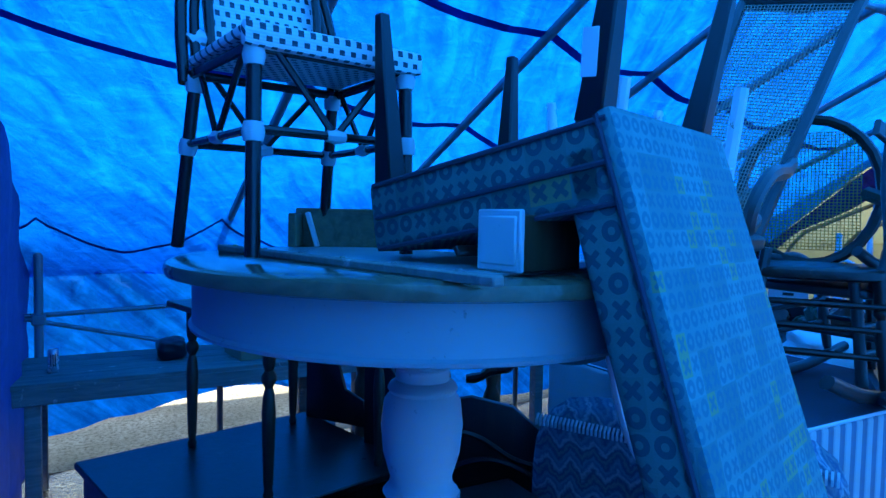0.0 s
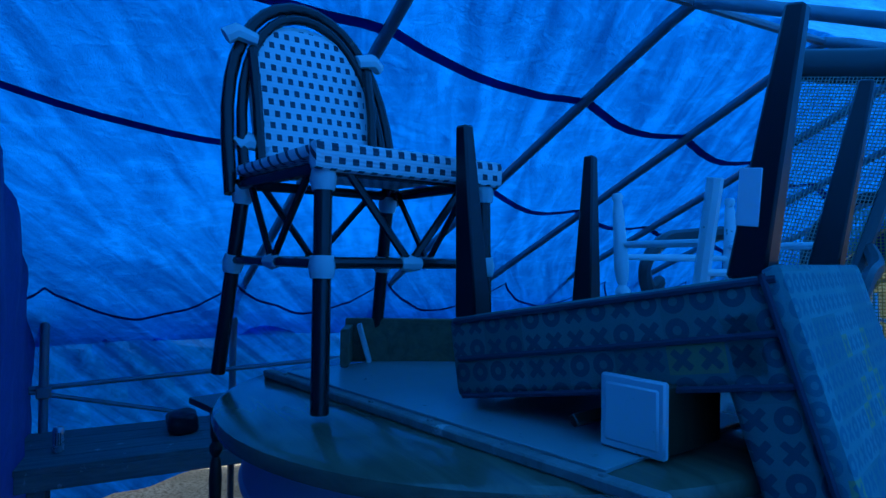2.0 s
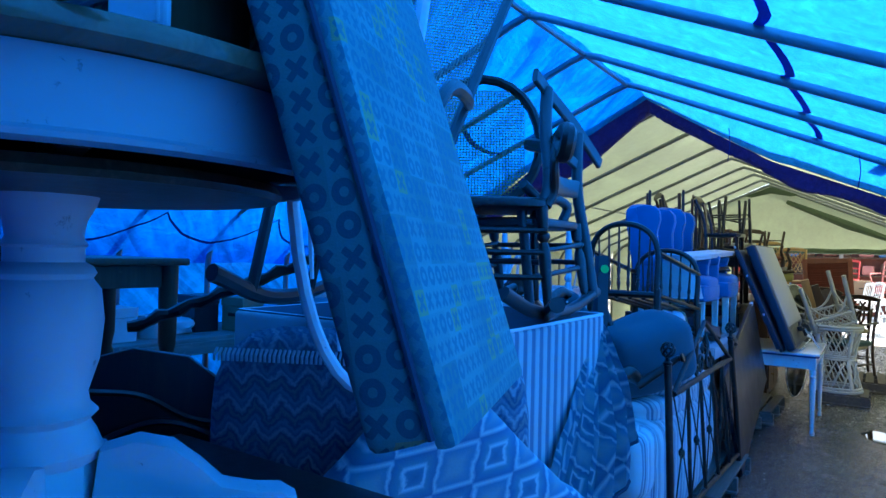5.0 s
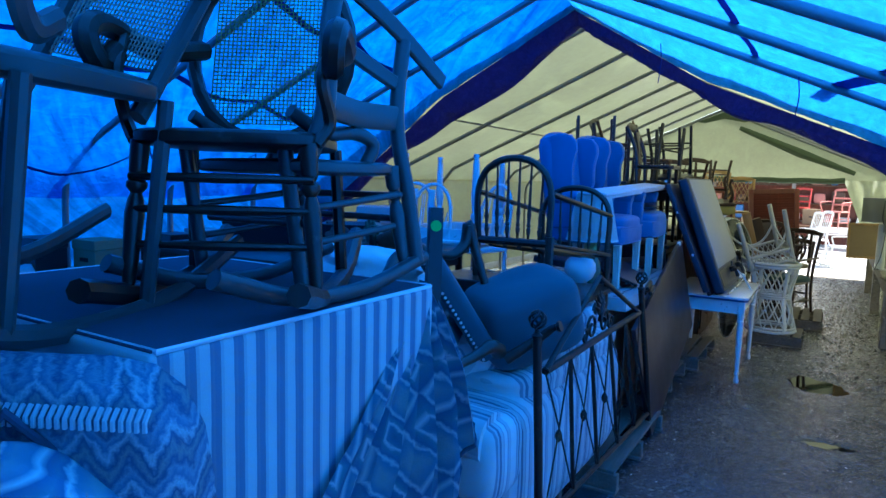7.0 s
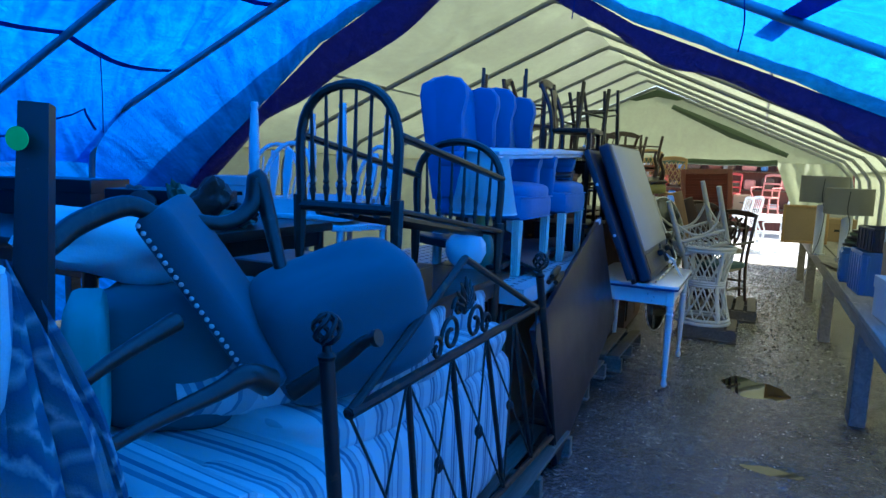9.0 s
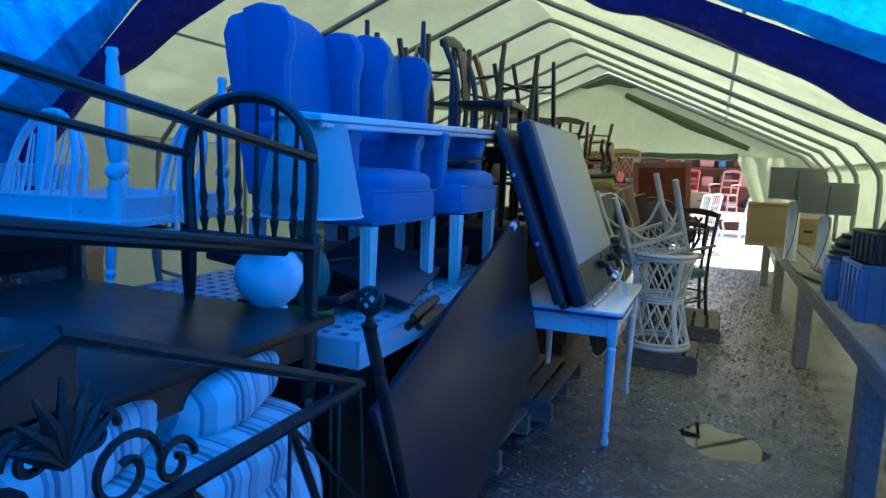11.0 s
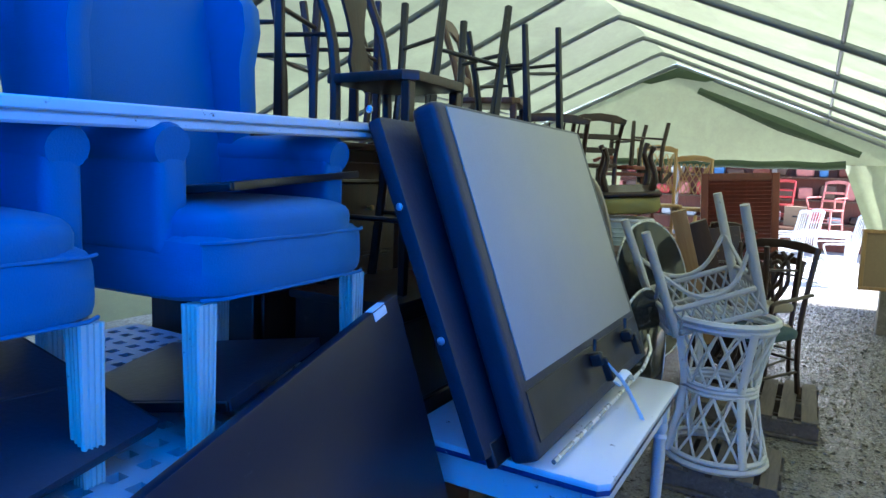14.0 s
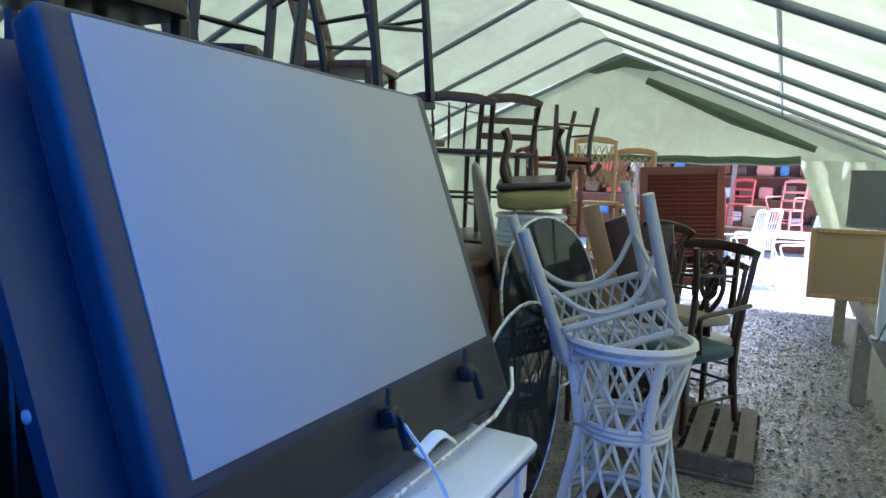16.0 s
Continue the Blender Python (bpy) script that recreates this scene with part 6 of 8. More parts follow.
def drum_lamp(m, hb, r, sh, label):
    t = thing("drum_lamp", label, "lamp", m, group="lamps on the bench")
    bm = bm_new()
    lathe(bm, [(0.075, 0), (0.075, 0.015), (0.05, 0.02)], 20)
    part("foot", bm, M_CHROME, t)
    bm = bm_new()
    lathe(bm, [(0.05, 0.02), (0.052, 0.05), (0.052, hb - 0.06), (0.045, hb - 0.03), (0.012, hb - 0.02), (0.012, hb + sh * 0.5)], 20)
    part("column", bm, M_GLASSWHITE, t, "pale glazed column")
    bm = bm_new()
    n = 32
    lo, hi = [[bm.verts.new((r * math.cos(2 * math.pi * k / n), r * math.sin(2 * math.pi * k / n), z)) for k in range(n)] for z in (hb, hb + sh)]
    for k in range(n):
        bm.faces.new((lo[k], lo[(k + 1) % n], hi[(k + 1) % n], hi[k]))
    bmesh.ops.solidify(bm, geom=bm.faces[:], thickness=0.004)
    part("shade", bm, M_GREYSHADE, t)
    for z in (hb, hb + sh):
        bm = bm_new()
        ring(bm, r, z, 0.005)
        part("trim", bm, M_GREYSHADE, t)
    bm = bm_new()
    tube(bm, curve_pts([(-0.02, -r - 0.01, hb + sh * 0.9), (-0.03, -r - 0.02, hb + 0.05), (0.01, -r + 0.03, hb - 0.1), (0.0, -0.10, 0.2), (-0.05, -0.12, 0.02)], 5), 0.004, 5)
    part("cord", bm, M_BLACK, t)


drum_lamp(pose(0.50 + 0.08, 10.25, TOP), 0.58, 0.23, 0.28, "table lamp with grey drum shade and pale column on the bench")
drum_lamp(pose(0.78, 9.85, TOP), 0.48, 0.22, 0.26, "table lamp with grey drum shade on the bench")
t_ = thing("picture_canvas", "framed canvas leaning back-to-front on the bench edge", "picture frame", basis((0.56, 11.55, TOP + 0.005), (0.94, 0.22, 0), (0, 0.05, 1)))
bm = bm_new()
box(bm, (-0.05, 0, 0.24), (0.50, 0.012, 0.46), bev=0.002)
part("canvas", bm, M_CARDB, t_)
for c, s in (((-0.05, -0.01, 0.015), (0.54, 0.03, 0.03)), ((-0.05, -0.01, 0.475), (0.54, 0.03, 0.03)), ((-0.305, -0.01, 0.245), (0.03, 0.03, 0.43)), ((0.205, -0.01, 0.245), (0.03, 0.03, 0.43))):
    bm = bm_new()
    box(bm, c, s, bev=0.003)
    part("frame_bar", bm, M_PINE, t_)
t_ = thing("framed_picture", "dark framed picture leaning on the bench against the tent wall", "picture", basis((0.95, 9.35, TOP + 0.01), (0.15, 0.98, 0), (0.40, 0, 0.92)))
for c, s in (((0, 0, 0.03), (0.7, 0.035, 0.06)), ((0, 0, 0.60), (0.7, 0.035, 0.06)), ((-0.32, 0, 0.315), (0.06, 0.035, 0.51)), ((0.32, 0, 0.315), (0.06, 0.035, 0.51))):
    bm = bm_new()
    box(bm, c, s, bev=0.006)
    part("frame_bar", bm, M_DARK, t_)
bm = bm_new()
box(bm, (0, 0.01, 0.315), (0.6, 0.006, 0.52), bev=0.001)
part("picture", bm, M_BACKDARK, t_)
for k in range(6):
    bm = bm_new()
    h = 0.14 + 0.03 * (k % 3)
    lathe(bm, [(0.03, 0), (0.035, 0.01), (0.035, h * 0.7), (0.015, h * 0.8), (0.015, h)], 12)
    single("bottle", bm, (M_GREENGLASS, M_GLASSWHITE, M_BROWN)[k % 3], "small glass bottle among things on the bench", "bottle", pose(1.05 + 0.06 * (k % 2), 10.4 + 0.22 * k, TOP), group="bottles on the bench")
for k, (y, h) in enumerate(((12.4, 0.3), (12.9, 0.45), (13.4, 0.35))):
    carton(pose(0.95, y, TOP, 0, 0, 5 * k), (0.4, 0.4, h), (M_CARDB, M_CARTON)[k % 2], "carton among things on the bench")

# ---- beyond the doorway ----
M_YARD = paint("pale_gravel_yard", (0.66, 0.63, 0.57), 0.9, 0.3, (0.45, 0.42, 0.36))
bm = bm_new()
vs = [bm.verts.new(p) for p in ((-7, 15.55, 0.006), (6, 15.55, 0.006), (6, 24, 0.006), (-7, 24, 0.006))]
bm.faces.new(vs)
single("yard", bm, M_YARD, "sunlit pale gravel yard outside the tent doorway", "ground", kind="structure")
M_REDPAINT = paint("red_paint", (0.55, 0.06, 0.05), 0.4, 0.2)
M_PINK = paint("coral_paint", (0.62, 0.22, 0.18), 0.45, 0.2)


def rocking_chair(m, mt, label):
    t = seat_chair(m, mt, label, "spindle", 0.54, 0.50, 0.46, 0.66, square=False, arms=True, group="rocking chairs in the yard", name="rocking_chair")
    for s in (-1, 1):
        bm = bm_new()
        tube(bm, curve_pts([(s * 0.25, -0.5, 0.07), (s * 0.25, -0.2, 0.0), (s * 0.25, 0.1, -0.02), (s * 0.25, 0.42, 0.05)], 5), 0.018, 8)
        part("runner", bm, mt, t)


rocking_chair(pose(-0.55, 18.3, 0.03, 0, 0, 110), M_WHITE, "white painted rocking chair in the sunlit yard")
rocking_chair(pose(-0.35, 19.2, 0.03, 0, 0, 115), M_WHITE, "white painted rocking chair in the sunlit yard")
rocking_chair(pose(0.25, 17.4, 0.03, 0, 0, 100), M_WHITE, "white painted rocking chair in the sunlit yard")
seat_chair(pose(0.1, 20.6, 0.7, 0, 0, 150), M_PINK, "coral red painted chair on a table in the yard", "ladder", 0.5, 0.48, 0.45, 0.55, arms=True, group="yard chairs")
seat_chair(pose(-1.15, 20.2, 0.75, 0, 0, 190), M_RED, "red-brown hoop-back chair on a table in the yard", "spindle", 0.44, 0.42, 0.45, 0.5, hoop=True, group="yard chairs")
seat_chair(pose(-0.75, 21.2, 0.75, 0, 0, 170), M_REDPAINT, "red painted chair on a table in the yard", "ladder", 0.44, 0.42, 0.45, 0.5, group="yard chairs")
plain_table(pose(-0.95, 20.4, 0.0), 1.1, 0.7, 0.75, M_BROWN, "brown table carrying chairs in the yard", 0.03, "yard_table")
plain_table(pose(0.15, 20.7, 0.0), 0.9, 0.7, 0.70, M_WHITE, "white table carrying a chair in the yard", 0.03, "yard_table")
crate(pose(-1.1, 19.6, 0.01), (0.5, 0.5, 0.45), M_BLUEBOX, "blue plastic crate on the yard gravel")
carton(pose(-0.45, 20.9, 0.76), (0.4, 0.35, 0.4), M_CARDB, "brown carton on a yard table")
carton(pose(-1.7, 20.2, 0.01), (0.7, 0.6, 0.9), M_CARDB, "brown carton on the yard gravel")
t_ = thing("stall_shelf", "dark open shed with shelves full of goods across the yard", "shed", pose(-1.0, 23.2, 0))
bm = bm_new()
box(bm, (0, 0.6, 1.6), (9, 0.08, 3.2), bev=0.005)
part("back_wall", bm, M_RED, t_)
bm = bm_new()
box(bm, (0, -0.1, 3.2), (9.4, 1.8, 0.10), (6, 0, 0), 0.01)
part("roof", bm, M_GREYWOOD, t_)
for x in (-4.4, -2.2, 0, 2.2, 4.4):
    bm = bm_new()
    box(bm, (x, -0.6, 1.55), (0.1, 0.1, 3.1), bev=0.006)
    part("post", bm, M_GREYWOOD, t_)
for z in (0.7, 1.25, 1.8, 2.35):
    bm = bm_new()
    box(bm, (0, 0.3, z), (8.8, 0.5, 0.04), bev=0.004)
    part("shelf", bm, M_BROWN, t_)
random.seed(5)
GOODS = (M_RED, M_CARDB, M_CARTON, M_BLUEBOX, M_BROWN, M_PINK, M_REDPAINT, M_DARK)
for z in (0.72, 1.27, 1.82):
    x = -4.2
    while x < 3.2:
        w, h = random.uniform(0.15, 0.45), random.uniform(0.15, 0.45)
        bm = bm_new()
        pillow(bm, (0, 0, h / 2), (w, 0.3, h), random.uniform(0.05, 0.5), lump=0.05, n=4, seed=int(x * 10))
        single("shelf_item", bm, random.choice(GOODS), "assorted goods standing on the shed shelves", "goods", pose(x - 1.0 + w / 2, 23.5, z), group="goods in the shed")
        x += w + random.uniform(0.02, 0.2)

# ---- the first pile: table with chairs on it ----
def print_mat(name, ground, ink, accent, cell=0.034):
    """Printed rows of rings and crosses, with a few coloured marks."""
    m, nt, b = node_mat(name)
    tc = nt.nodes.new("ShaderNodeTexCoord")
    sp = nt.nodes.new("ShaderNodeSeparateXYZ")
    nt.links.new(tc.outputs["Object"], sp.inputs[0])
    u = math_node(nt, "MULTIPLY", math_node(nt, "ADD", sp.outputs[0], sp.outputs[1]), 1 / cell)
    v = math_node(nt, "MULTIPLY", sp.outputs[2], 1 / cell)
    fu = math_node(nt, "SUBTRACT", math_node(nt, "FRACT", u), 0.5)
    fv = math_node(nt, "SUBTRACT", math_node(nt, "FRACT", v), 0.5)
    r = math_node(nt, "SQRT", math_node(nt, "ADD", math_node(nt, "MULTIPLY", fu, fu), math_node(nt, "MULTIPLY", fv, fv)))
    ring_ = math_node(nt, "LESS_THAN", math_node(nt, "ABSOLUTE", math_node(nt, "SUBTRACT", r, 0.29)), 0.13)
    cross = math_node(nt, "LESS_THAN", math_node(nt, "ABSOLUTE", math_node(nt, "SUBTRACT", math_node(nt, "ABSOLUTE", fu), math_node(nt, "ABSOLUTE", fv))), 0.17)
    cross = math_node(nt, "MULTIPLY", cross, math_node(nt, "LESS_THAN", r, 0.44))
    cid = nt.nodes.new("ShaderNodeCombineXYZ")
    nt.links.new(math_node(nt, "FLOOR", u), cid.inputs[0])
    nt.links.new(math_node(nt, "FLOOR", v), cid.inputs[1])
    wn = nt.nodes.new("ShaderNodeTexWhiteNoise")
    nt.links.new(cid.outputs[0], wn.inputs["Vector"])
    pick = math_node(nt, "GREATER_THAN", wn.outputs["Value"], 0.45)
    mark = math_node(nt, "ADD", math_node(nt, "MULTIPLY", ring_, math_node(nt, "SUBTRACT", 1.0, pick)), math_node(nt, "MULTIPLY", cross, pick))
    acc = math_node(nt, "GREATER_THAN", wn.outputs["Value"], 0.94)
    n1 = noise_tex(nt, coords(nt), 5, 4)
    w = noise_tex(nt, coords(nt), 330, 2)
    blk = nt.nodes.new("ShaderNodeCombineXYZ")
    nt.links.new(math_node(nt, "FLOOR", math_node(nt, "MULTIPLY", u, 0.5)), blk.inputs[0])
    nt.links.new(math_node(nt, "FLOOR", math_node(nt, "MULTIPLY", v, 0.5)), blk.inputs[1])
    wb = nt.nodes.new("ShaderNodeTexWhiteNoise")
    nt.links.new(blk.outputs[0], wb.inputs["Vector"])
    g = mixc(nt, n1, ground, tuple(c * 0.75 for c in ground))
    g = mixc(nt, math_node(nt, "MULTIPLY", wb.outputs["Value"], 0.75), g, tuple(c * 0.45 for c in ground))
    g = mixc(nt, math_node(nt, "MULTIPLY", acc, 0.8), g, accent)
    c = mixc(nt, math_node(nt, "MULTIPLY", mark, 0.85), g, ink)
    c = mixc(nt, math_node(nt, "MULTIPLY", w, 0.5), c, tuple(x * 0.5 for x in ground))
    nt.links.new(c, b.inputs["Base Color"])
    b.inputs["Roughness"].default_value = 0.9
    bump(nt, b, math_node(nt, "ADD", w, math_node(nt, "MULTIPLY", n1, 4)), 0.25, 0.004)
    return m


def chevron_mat():
    m, nt, b = node_mat("flame_stitch_cloth")
    tc = nt.nodes.new("ShaderNodeTexCoord")
    sp = nt.nodes.new("ShaderNodeSeparateXYZ")
    nt.links.new(tc.outputs["Object"], sp.inputs[0])
    u = math_node(nt, "MULTIPLY", math_node(nt, "ADD", sp.outputs[0], math_node(nt, "MULTIPLY", sp.outputs[1], 0.6)), 13.0)
    zig = math_node(nt, "ABSOLUTE", math_node(nt, "SUBTRACT", math_node(nt, "FRACT", u), 0.5))
    wob = noise_tex(nt, coords(nt), 16, 3)
    wob2 = noise_tex(nt, coords(nt), 70, 3, 0.7)
    wob = math_node(nt, "MULTIPLY_ADD", wob2, 0.55, wob)
    v = math_node(nt, "ADD", math_node(nt, "MULTIPLY", sp.outputs[2], 12.0), math_node(nt, "MULTIPLY_ADD", wob, 0.75, zig))
    f = math_node(nt, "FRACT", v)
    c = ramp(nt, f, [(0.0, (0.05, 0.08, 0.15)), (0.2, (0.44, 0.48, 0.48)), (0.34, (0.10, 0.16, 0.25)), (0.52, (0.24, 0.30, 0.34)), (0.68, (0.06, 0.09, 0.17)), (0.86, (0.26, 0.26, 0.25)), (1.0, (0.05, 0.08, 0.15))])
    w = noise_tex(nt, coords(nt), 260, 2)
    c = mixc(nt, math_node(nt, "MULTIPLY", w, 0.5), c, (0.06, 0.07, 0.10))
    nt.links.new(c, b.inputs["Base Color"])
    b.inputs["Roughness"].default_value = 0.95
    bump(nt, b, w, 0.3, 0.004)
    return m


def figure_mat():
    """Woven lozenges in pale, teal and dark blue threads."""
    m, nt, b = node_mat("figured_throw_cloth")
    tc = nt.nodes.new("ShaderNodeTexCoord")
    sp = nt.nodes.new("ShaderNodeSeparateXYZ")
    nt.links.new(tc.outputs["Object"], sp.inputs[0])
    wob = noise_tex(nt, coords(nt), 14, 4, 0.65)
    off = math_node(nt, "MULTIPLY_ADD", wob, 0.22, -0.11)

    def tri_wave(src, k, ph):
        f = math_node(nt, "FRACT", math_node(nt, "ADD", math_node(nt, "MULTIPLY_ADD", src, k, ph), off))
        return math_node(nt, "ABSOLUTE", math_node(nt, "SUBTRACT", f, 0.5))

    d = math_node(nt, "ADD", tri_wave(sp.outputs[1], 7.5, 0.2), tri_wave(sp.outputs[2], 5.5, 0.0))
    c = ramp(nt, d, [(0.0, (0.06, 0.12, 0.20)), (0.16, (0.10, 0.20, 0.28)), (0.22, (0.74, 0.76, 0.72)), (0.30, (0.14, 0.26, 0.30)), (0.48, (0.07, 0.13, 0.24)), (0.56, (0.66, 0.70, 0.66)), (0.64, (0.12, 0.22, 0.32)), (0.85, (0.30, 0.36, 0.36))])
    w = noise_tex(nt, coords(nt), 230, 3, 0.6)
    patch = noise_tex(nt, coords(nt), 7, 4)
    c = mixc(nt, math_node(nt, "MULTIPLY", w, 0.3), c, (0.10, 0.14, 0.20))
    c = mixc(nt, math_node(nt, "MULTIPLY", patch, 0.2), c, (0.35, 0.44, 0.46))
    nt.links.new(c, b.inputs["Base Color"])
    b.inputs["Roughness"].default_value = 0.95
    bump(nt, b, math_node(nt, "ADD", w, math_node(nt, "MULTIPLY", d, 2.0)), 0.4, 0.005)
    return m


def weave_mat():
    m, nt, b = node_mat("white_and_black_weave")
    tc = nt.nodes.new("ShaderNodeTexCoord")
    sp = nt.nodes.new("ShaderNodeSeparateXYZ")
    nt.links.new(tc.outputs["Object"], sp.inputs[0])
    U = math_node(nt, "MULTIPLY", sp.outputs[0], 1 / 0.026)
    V = math_node(nt, "MULTIPLY", math_node(nt, "ADD", sp.outputs[1], sp.outputs[2]), 1 / 0.021)
    row = math_node(nt, "FLOOR", V)
    U = math_node(nt, "ADD", U, math_node(nt, "MULTIPLY", math_node(nt, "FRACT", math_node(nt, "MULTIPLY", row, 0.5)), 1.0))
    du = math_node(nt, "LESS_THAN", math_node(nt, "ABSOLUTE", math_node(nt, "SUBTRACT", math_node(nt, "FRACT", U), 0.5)), 0.24)
    dv = math_node(nt, "LESS_THAN", math_node(nt, "ABSOLUTE", math_node(nt, "SUBTRACT", math_node(nt, "FRACT", V), 0.5)), 0.27)
    k = math_node(nt, "MULTIPLY", du, dv)
    c = mixc(nt, k, (0.70, 0.71, 0.70), (0.03, 0.04, 0.06))
    nt.links.new(c, b.inputs["Base Color"])
    b.inputs["Roughness"].default_value = 0.45
    strand = math_node(nt, "SINE", math_node(nt, "MULTIPLY", math_node(nt, "ADD", sp.outputs[1], sp.outputs[2]), 900))
    bump(nt, b, math_node(nt, "ADD", math_node(nt, "MULTIPLY", strand, 0.3), math_node(nt, "MULTIPLY", k, -1.5)), 0.4, 0.003)
    return m


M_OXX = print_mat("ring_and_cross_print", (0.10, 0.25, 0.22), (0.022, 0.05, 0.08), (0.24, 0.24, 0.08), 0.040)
# lighter copy of the chair print: light on the outer back put into colour
M_OXXLIT = print_mat("lit_ring_print", (0.17, 0.40, 0.37), (0.06, 0.18, 0.22), (0.34, 0.38, 0.10), 0.031)
M_FLAME, M_FIGURE, M_WEAVE = chevron_mat(), figure_mat(), weave_mat()
M_WRAP = paint("white_cane_wrap", (0.62, 0.63, 0.62), 0.5)
M_BAMBOO = paint("black_brown_bamboo", (0.028, 0.018, 0.016), 0.22, 0.1, (0.12, 0.06, 0.03))
M_GREYPAINT = paint("grey_white_paint", (0.60, 0.62, 0.63), 0.42, 0.2, (0.30, 0.30, 0.30))
# pedestal paint in a darker copy, shade on the apron put into its colour
M_SHADEDPAINT = paint("shaded_grey_paint", (0.34, 0.38, 0.41), 0.38, 0.2, (0.20, 0.22, 0.23))
M_BOXSTRIPE = striped("wide_ticking", [(0.0, (0.62, 0.63, 0.62)), (0.42, (0.23, 0.25, 0.33)), (0.52, (0.28, 0.27, 0.33)), (0.60, (0.22, 0.24, 0.32)), (0.86, (0.50, 0.51, 0.52))], 0.062, 1)
M_DARKCLOTH = fabric("navy_dust_cloth", (0.05, 0.06, 0.09), (0.04, 0.05, 0.075), 0.9, 200)
M_TEALPAINT = paint("grey_green_wood", (0.34, 0.39, 0.37), 0.3, 0.2)
M_TABLETOP = wood("polished_table_brown", (0.13, 0.09, 0.055), (0.24, 0.165, 0.10), 0.12, 0.8, 0)

TC = Vector((-1.30, 0.58, 0))
TZ = 1.925


def pedestal_table():
    t = thing("pedestal_table", "round white-painted pedestal table with brown top, piled with chairs", "table", pose(TC.x, TC.y, 1.13))
    H = TZ - 1.13
    R = 0.57
    bm = bm_new()
    lathe(bm, [(R - 0.02, H - 0.035), (R - 0.003, H - 0.03), (R, H - 0.018), (R - 0.004, H - 0.006), (R - 0.02, H), (0.3, H)], 72)
    part("tabletop", bm, M_TABLETOP, t)
    bm = bm_new()
    rings = []
    for q, z in [(R - 0.075, H - 0.142), (R - 0.065, H - 0.146), (R - 0.05, H - 0.141), (R - 0.048, H - 0.134), (R - 0.055, H - 0.128), (R - 0.055, H - 0.037), (R - 0.08, H - 0.037)]:
        rings.append([bm.verts.new((q * math.cos(2 * math.pi * k / 72), q * math.sin(2 * math.pi * k / 72), z)) for k in range(72)])
    for i in range(7):
        A, B = rings[i], rings[(i + 1) % 7]
        for k in range(72):
            bm.faces.new((A[k], A[(k + 1) % 72], B[(k + 1) % 72], B[k]))
    part("apron", bm, M_SHADEDPAINT, t)
    bm = bm_new()
    lathe(bm, [(0.34, H - 0.172), (0.40, H - 0.17), (0.41, H - 0.16), (0.40, H - 0.145), (0.3, H - 0.14)], 48)
    part("under_board", bm, M_BROWN, t, "bare brown board under the top")
    for a in (40, 160, 280):
        bm = bm_new()
        box(bm, (0, 0, H - 0.09), (0.9, 0.04, 0.10), (0, 0, a), 0.004)
        part("slide", bm, M_DARK, t)
    bm = bm_new()
    lathe(bm, [(q * 0.78, z) for q, z in [(0.05, 0.14), (0.12, 0.15), (0.13, 0.17), (0.115, 0.20), (0.10, 0.22), (0.118, 0.235), (0.10, 0.25), (0.095, 0.27), (0.118, 0.33), (0.126, 0.40), (0.118, 0.455), (0.10, 0.475), (0.108, 0.485), (0.10, 0.497), (0.082, 0.505), (0.082, 0.53), (0.088, 0.535), (0.078, 0.55), (0.085, 0.58), (0.105, 0.61), (0.11, H - 0.172)]], 32)
    part("pedestal", bm, M_GREYPAINT, t)
    bm = bm_new()
    tmp = [(0.092 * math.cos(a * 0.7854 + 0.39), 0.092 * math.sin(a * 0.7854 + 0.39)) for a in range(8)]
    slab(bm, tmp, 0.165, pose(0, 0, 0.0), 0.008)
    part("block", bm, M_GREYPAINT, t)
    foot = None
    for k in range(4):
        m = pose(0, 0, 0, 0, 0, 52 + 90 * k)
        if foot is None:
            ol = [(0.08, 0.0), (0.10, 0.17), (0.16, 0.185), (0.22, 0.17), (0.27, 0.13), (0.31, 0.09), (0.37, 0.075), (0.42, 0.07), (0.45, 0.05), (0.455, 0.025), (0.435, 0.003), (0.40, 0.0), (0.36, 0.012), (0.30, 0.025), (0.24, 0.05), (0.20, 0.06), (0.17, 0.03), (0.15, 0.0)]
            bm = bm_new()
            slab(bm, ol, 0.075, pose(0, 0.0375, 0, 90, 0, 0), 0.012)
            foot = part("foot", bm, M_GREYPAINT, t)
            foot.matrix_basis = m
        else:
            share("foot", foot, t, m)
        bm = bm_new()
        tube(bm, [(0.425 + 0.02 * (1 - i / 14) * math.cos(i * 0.7), -0.04, 0.036 + 0.02 * (1 - i / 14) * math.sin(i * 0.7)) for i in range(14)], 0.004, 5)
        v = part("volute", bm, M_GREYPAINT, t)
        v.matrix_basis = m
    # exposed leaf slide and rails lying across the top
    bm = bm_new()
    box(bm, (0, 0, 0.008), (0.97, 0.024, 0.016), bev=0.003)
    for k in range(6):
        lathe(bm, [(0.006, 0.016), (0.005, 0.019), (0.001, 0.020)], 8, pose(-0.4 + 0.16 * k, 0, 0))
    r = part("slide_rail", bm, M_GREYWOOD, t, "grey table slide rail across the top")
    r.matrix_basis = pose(0.13, -0.30, H, 0, 0, 12)
    bm = bm_new()
    box(bm, (0, 0, 0.003), (0.86, 0.42, 0.006), bev=0.001)
    r = part("leaf_bed", bm, M_TEALPAINT, t)
    r.matrix_basis = pose(0.02, -0.06, H, 0, 0, 12)


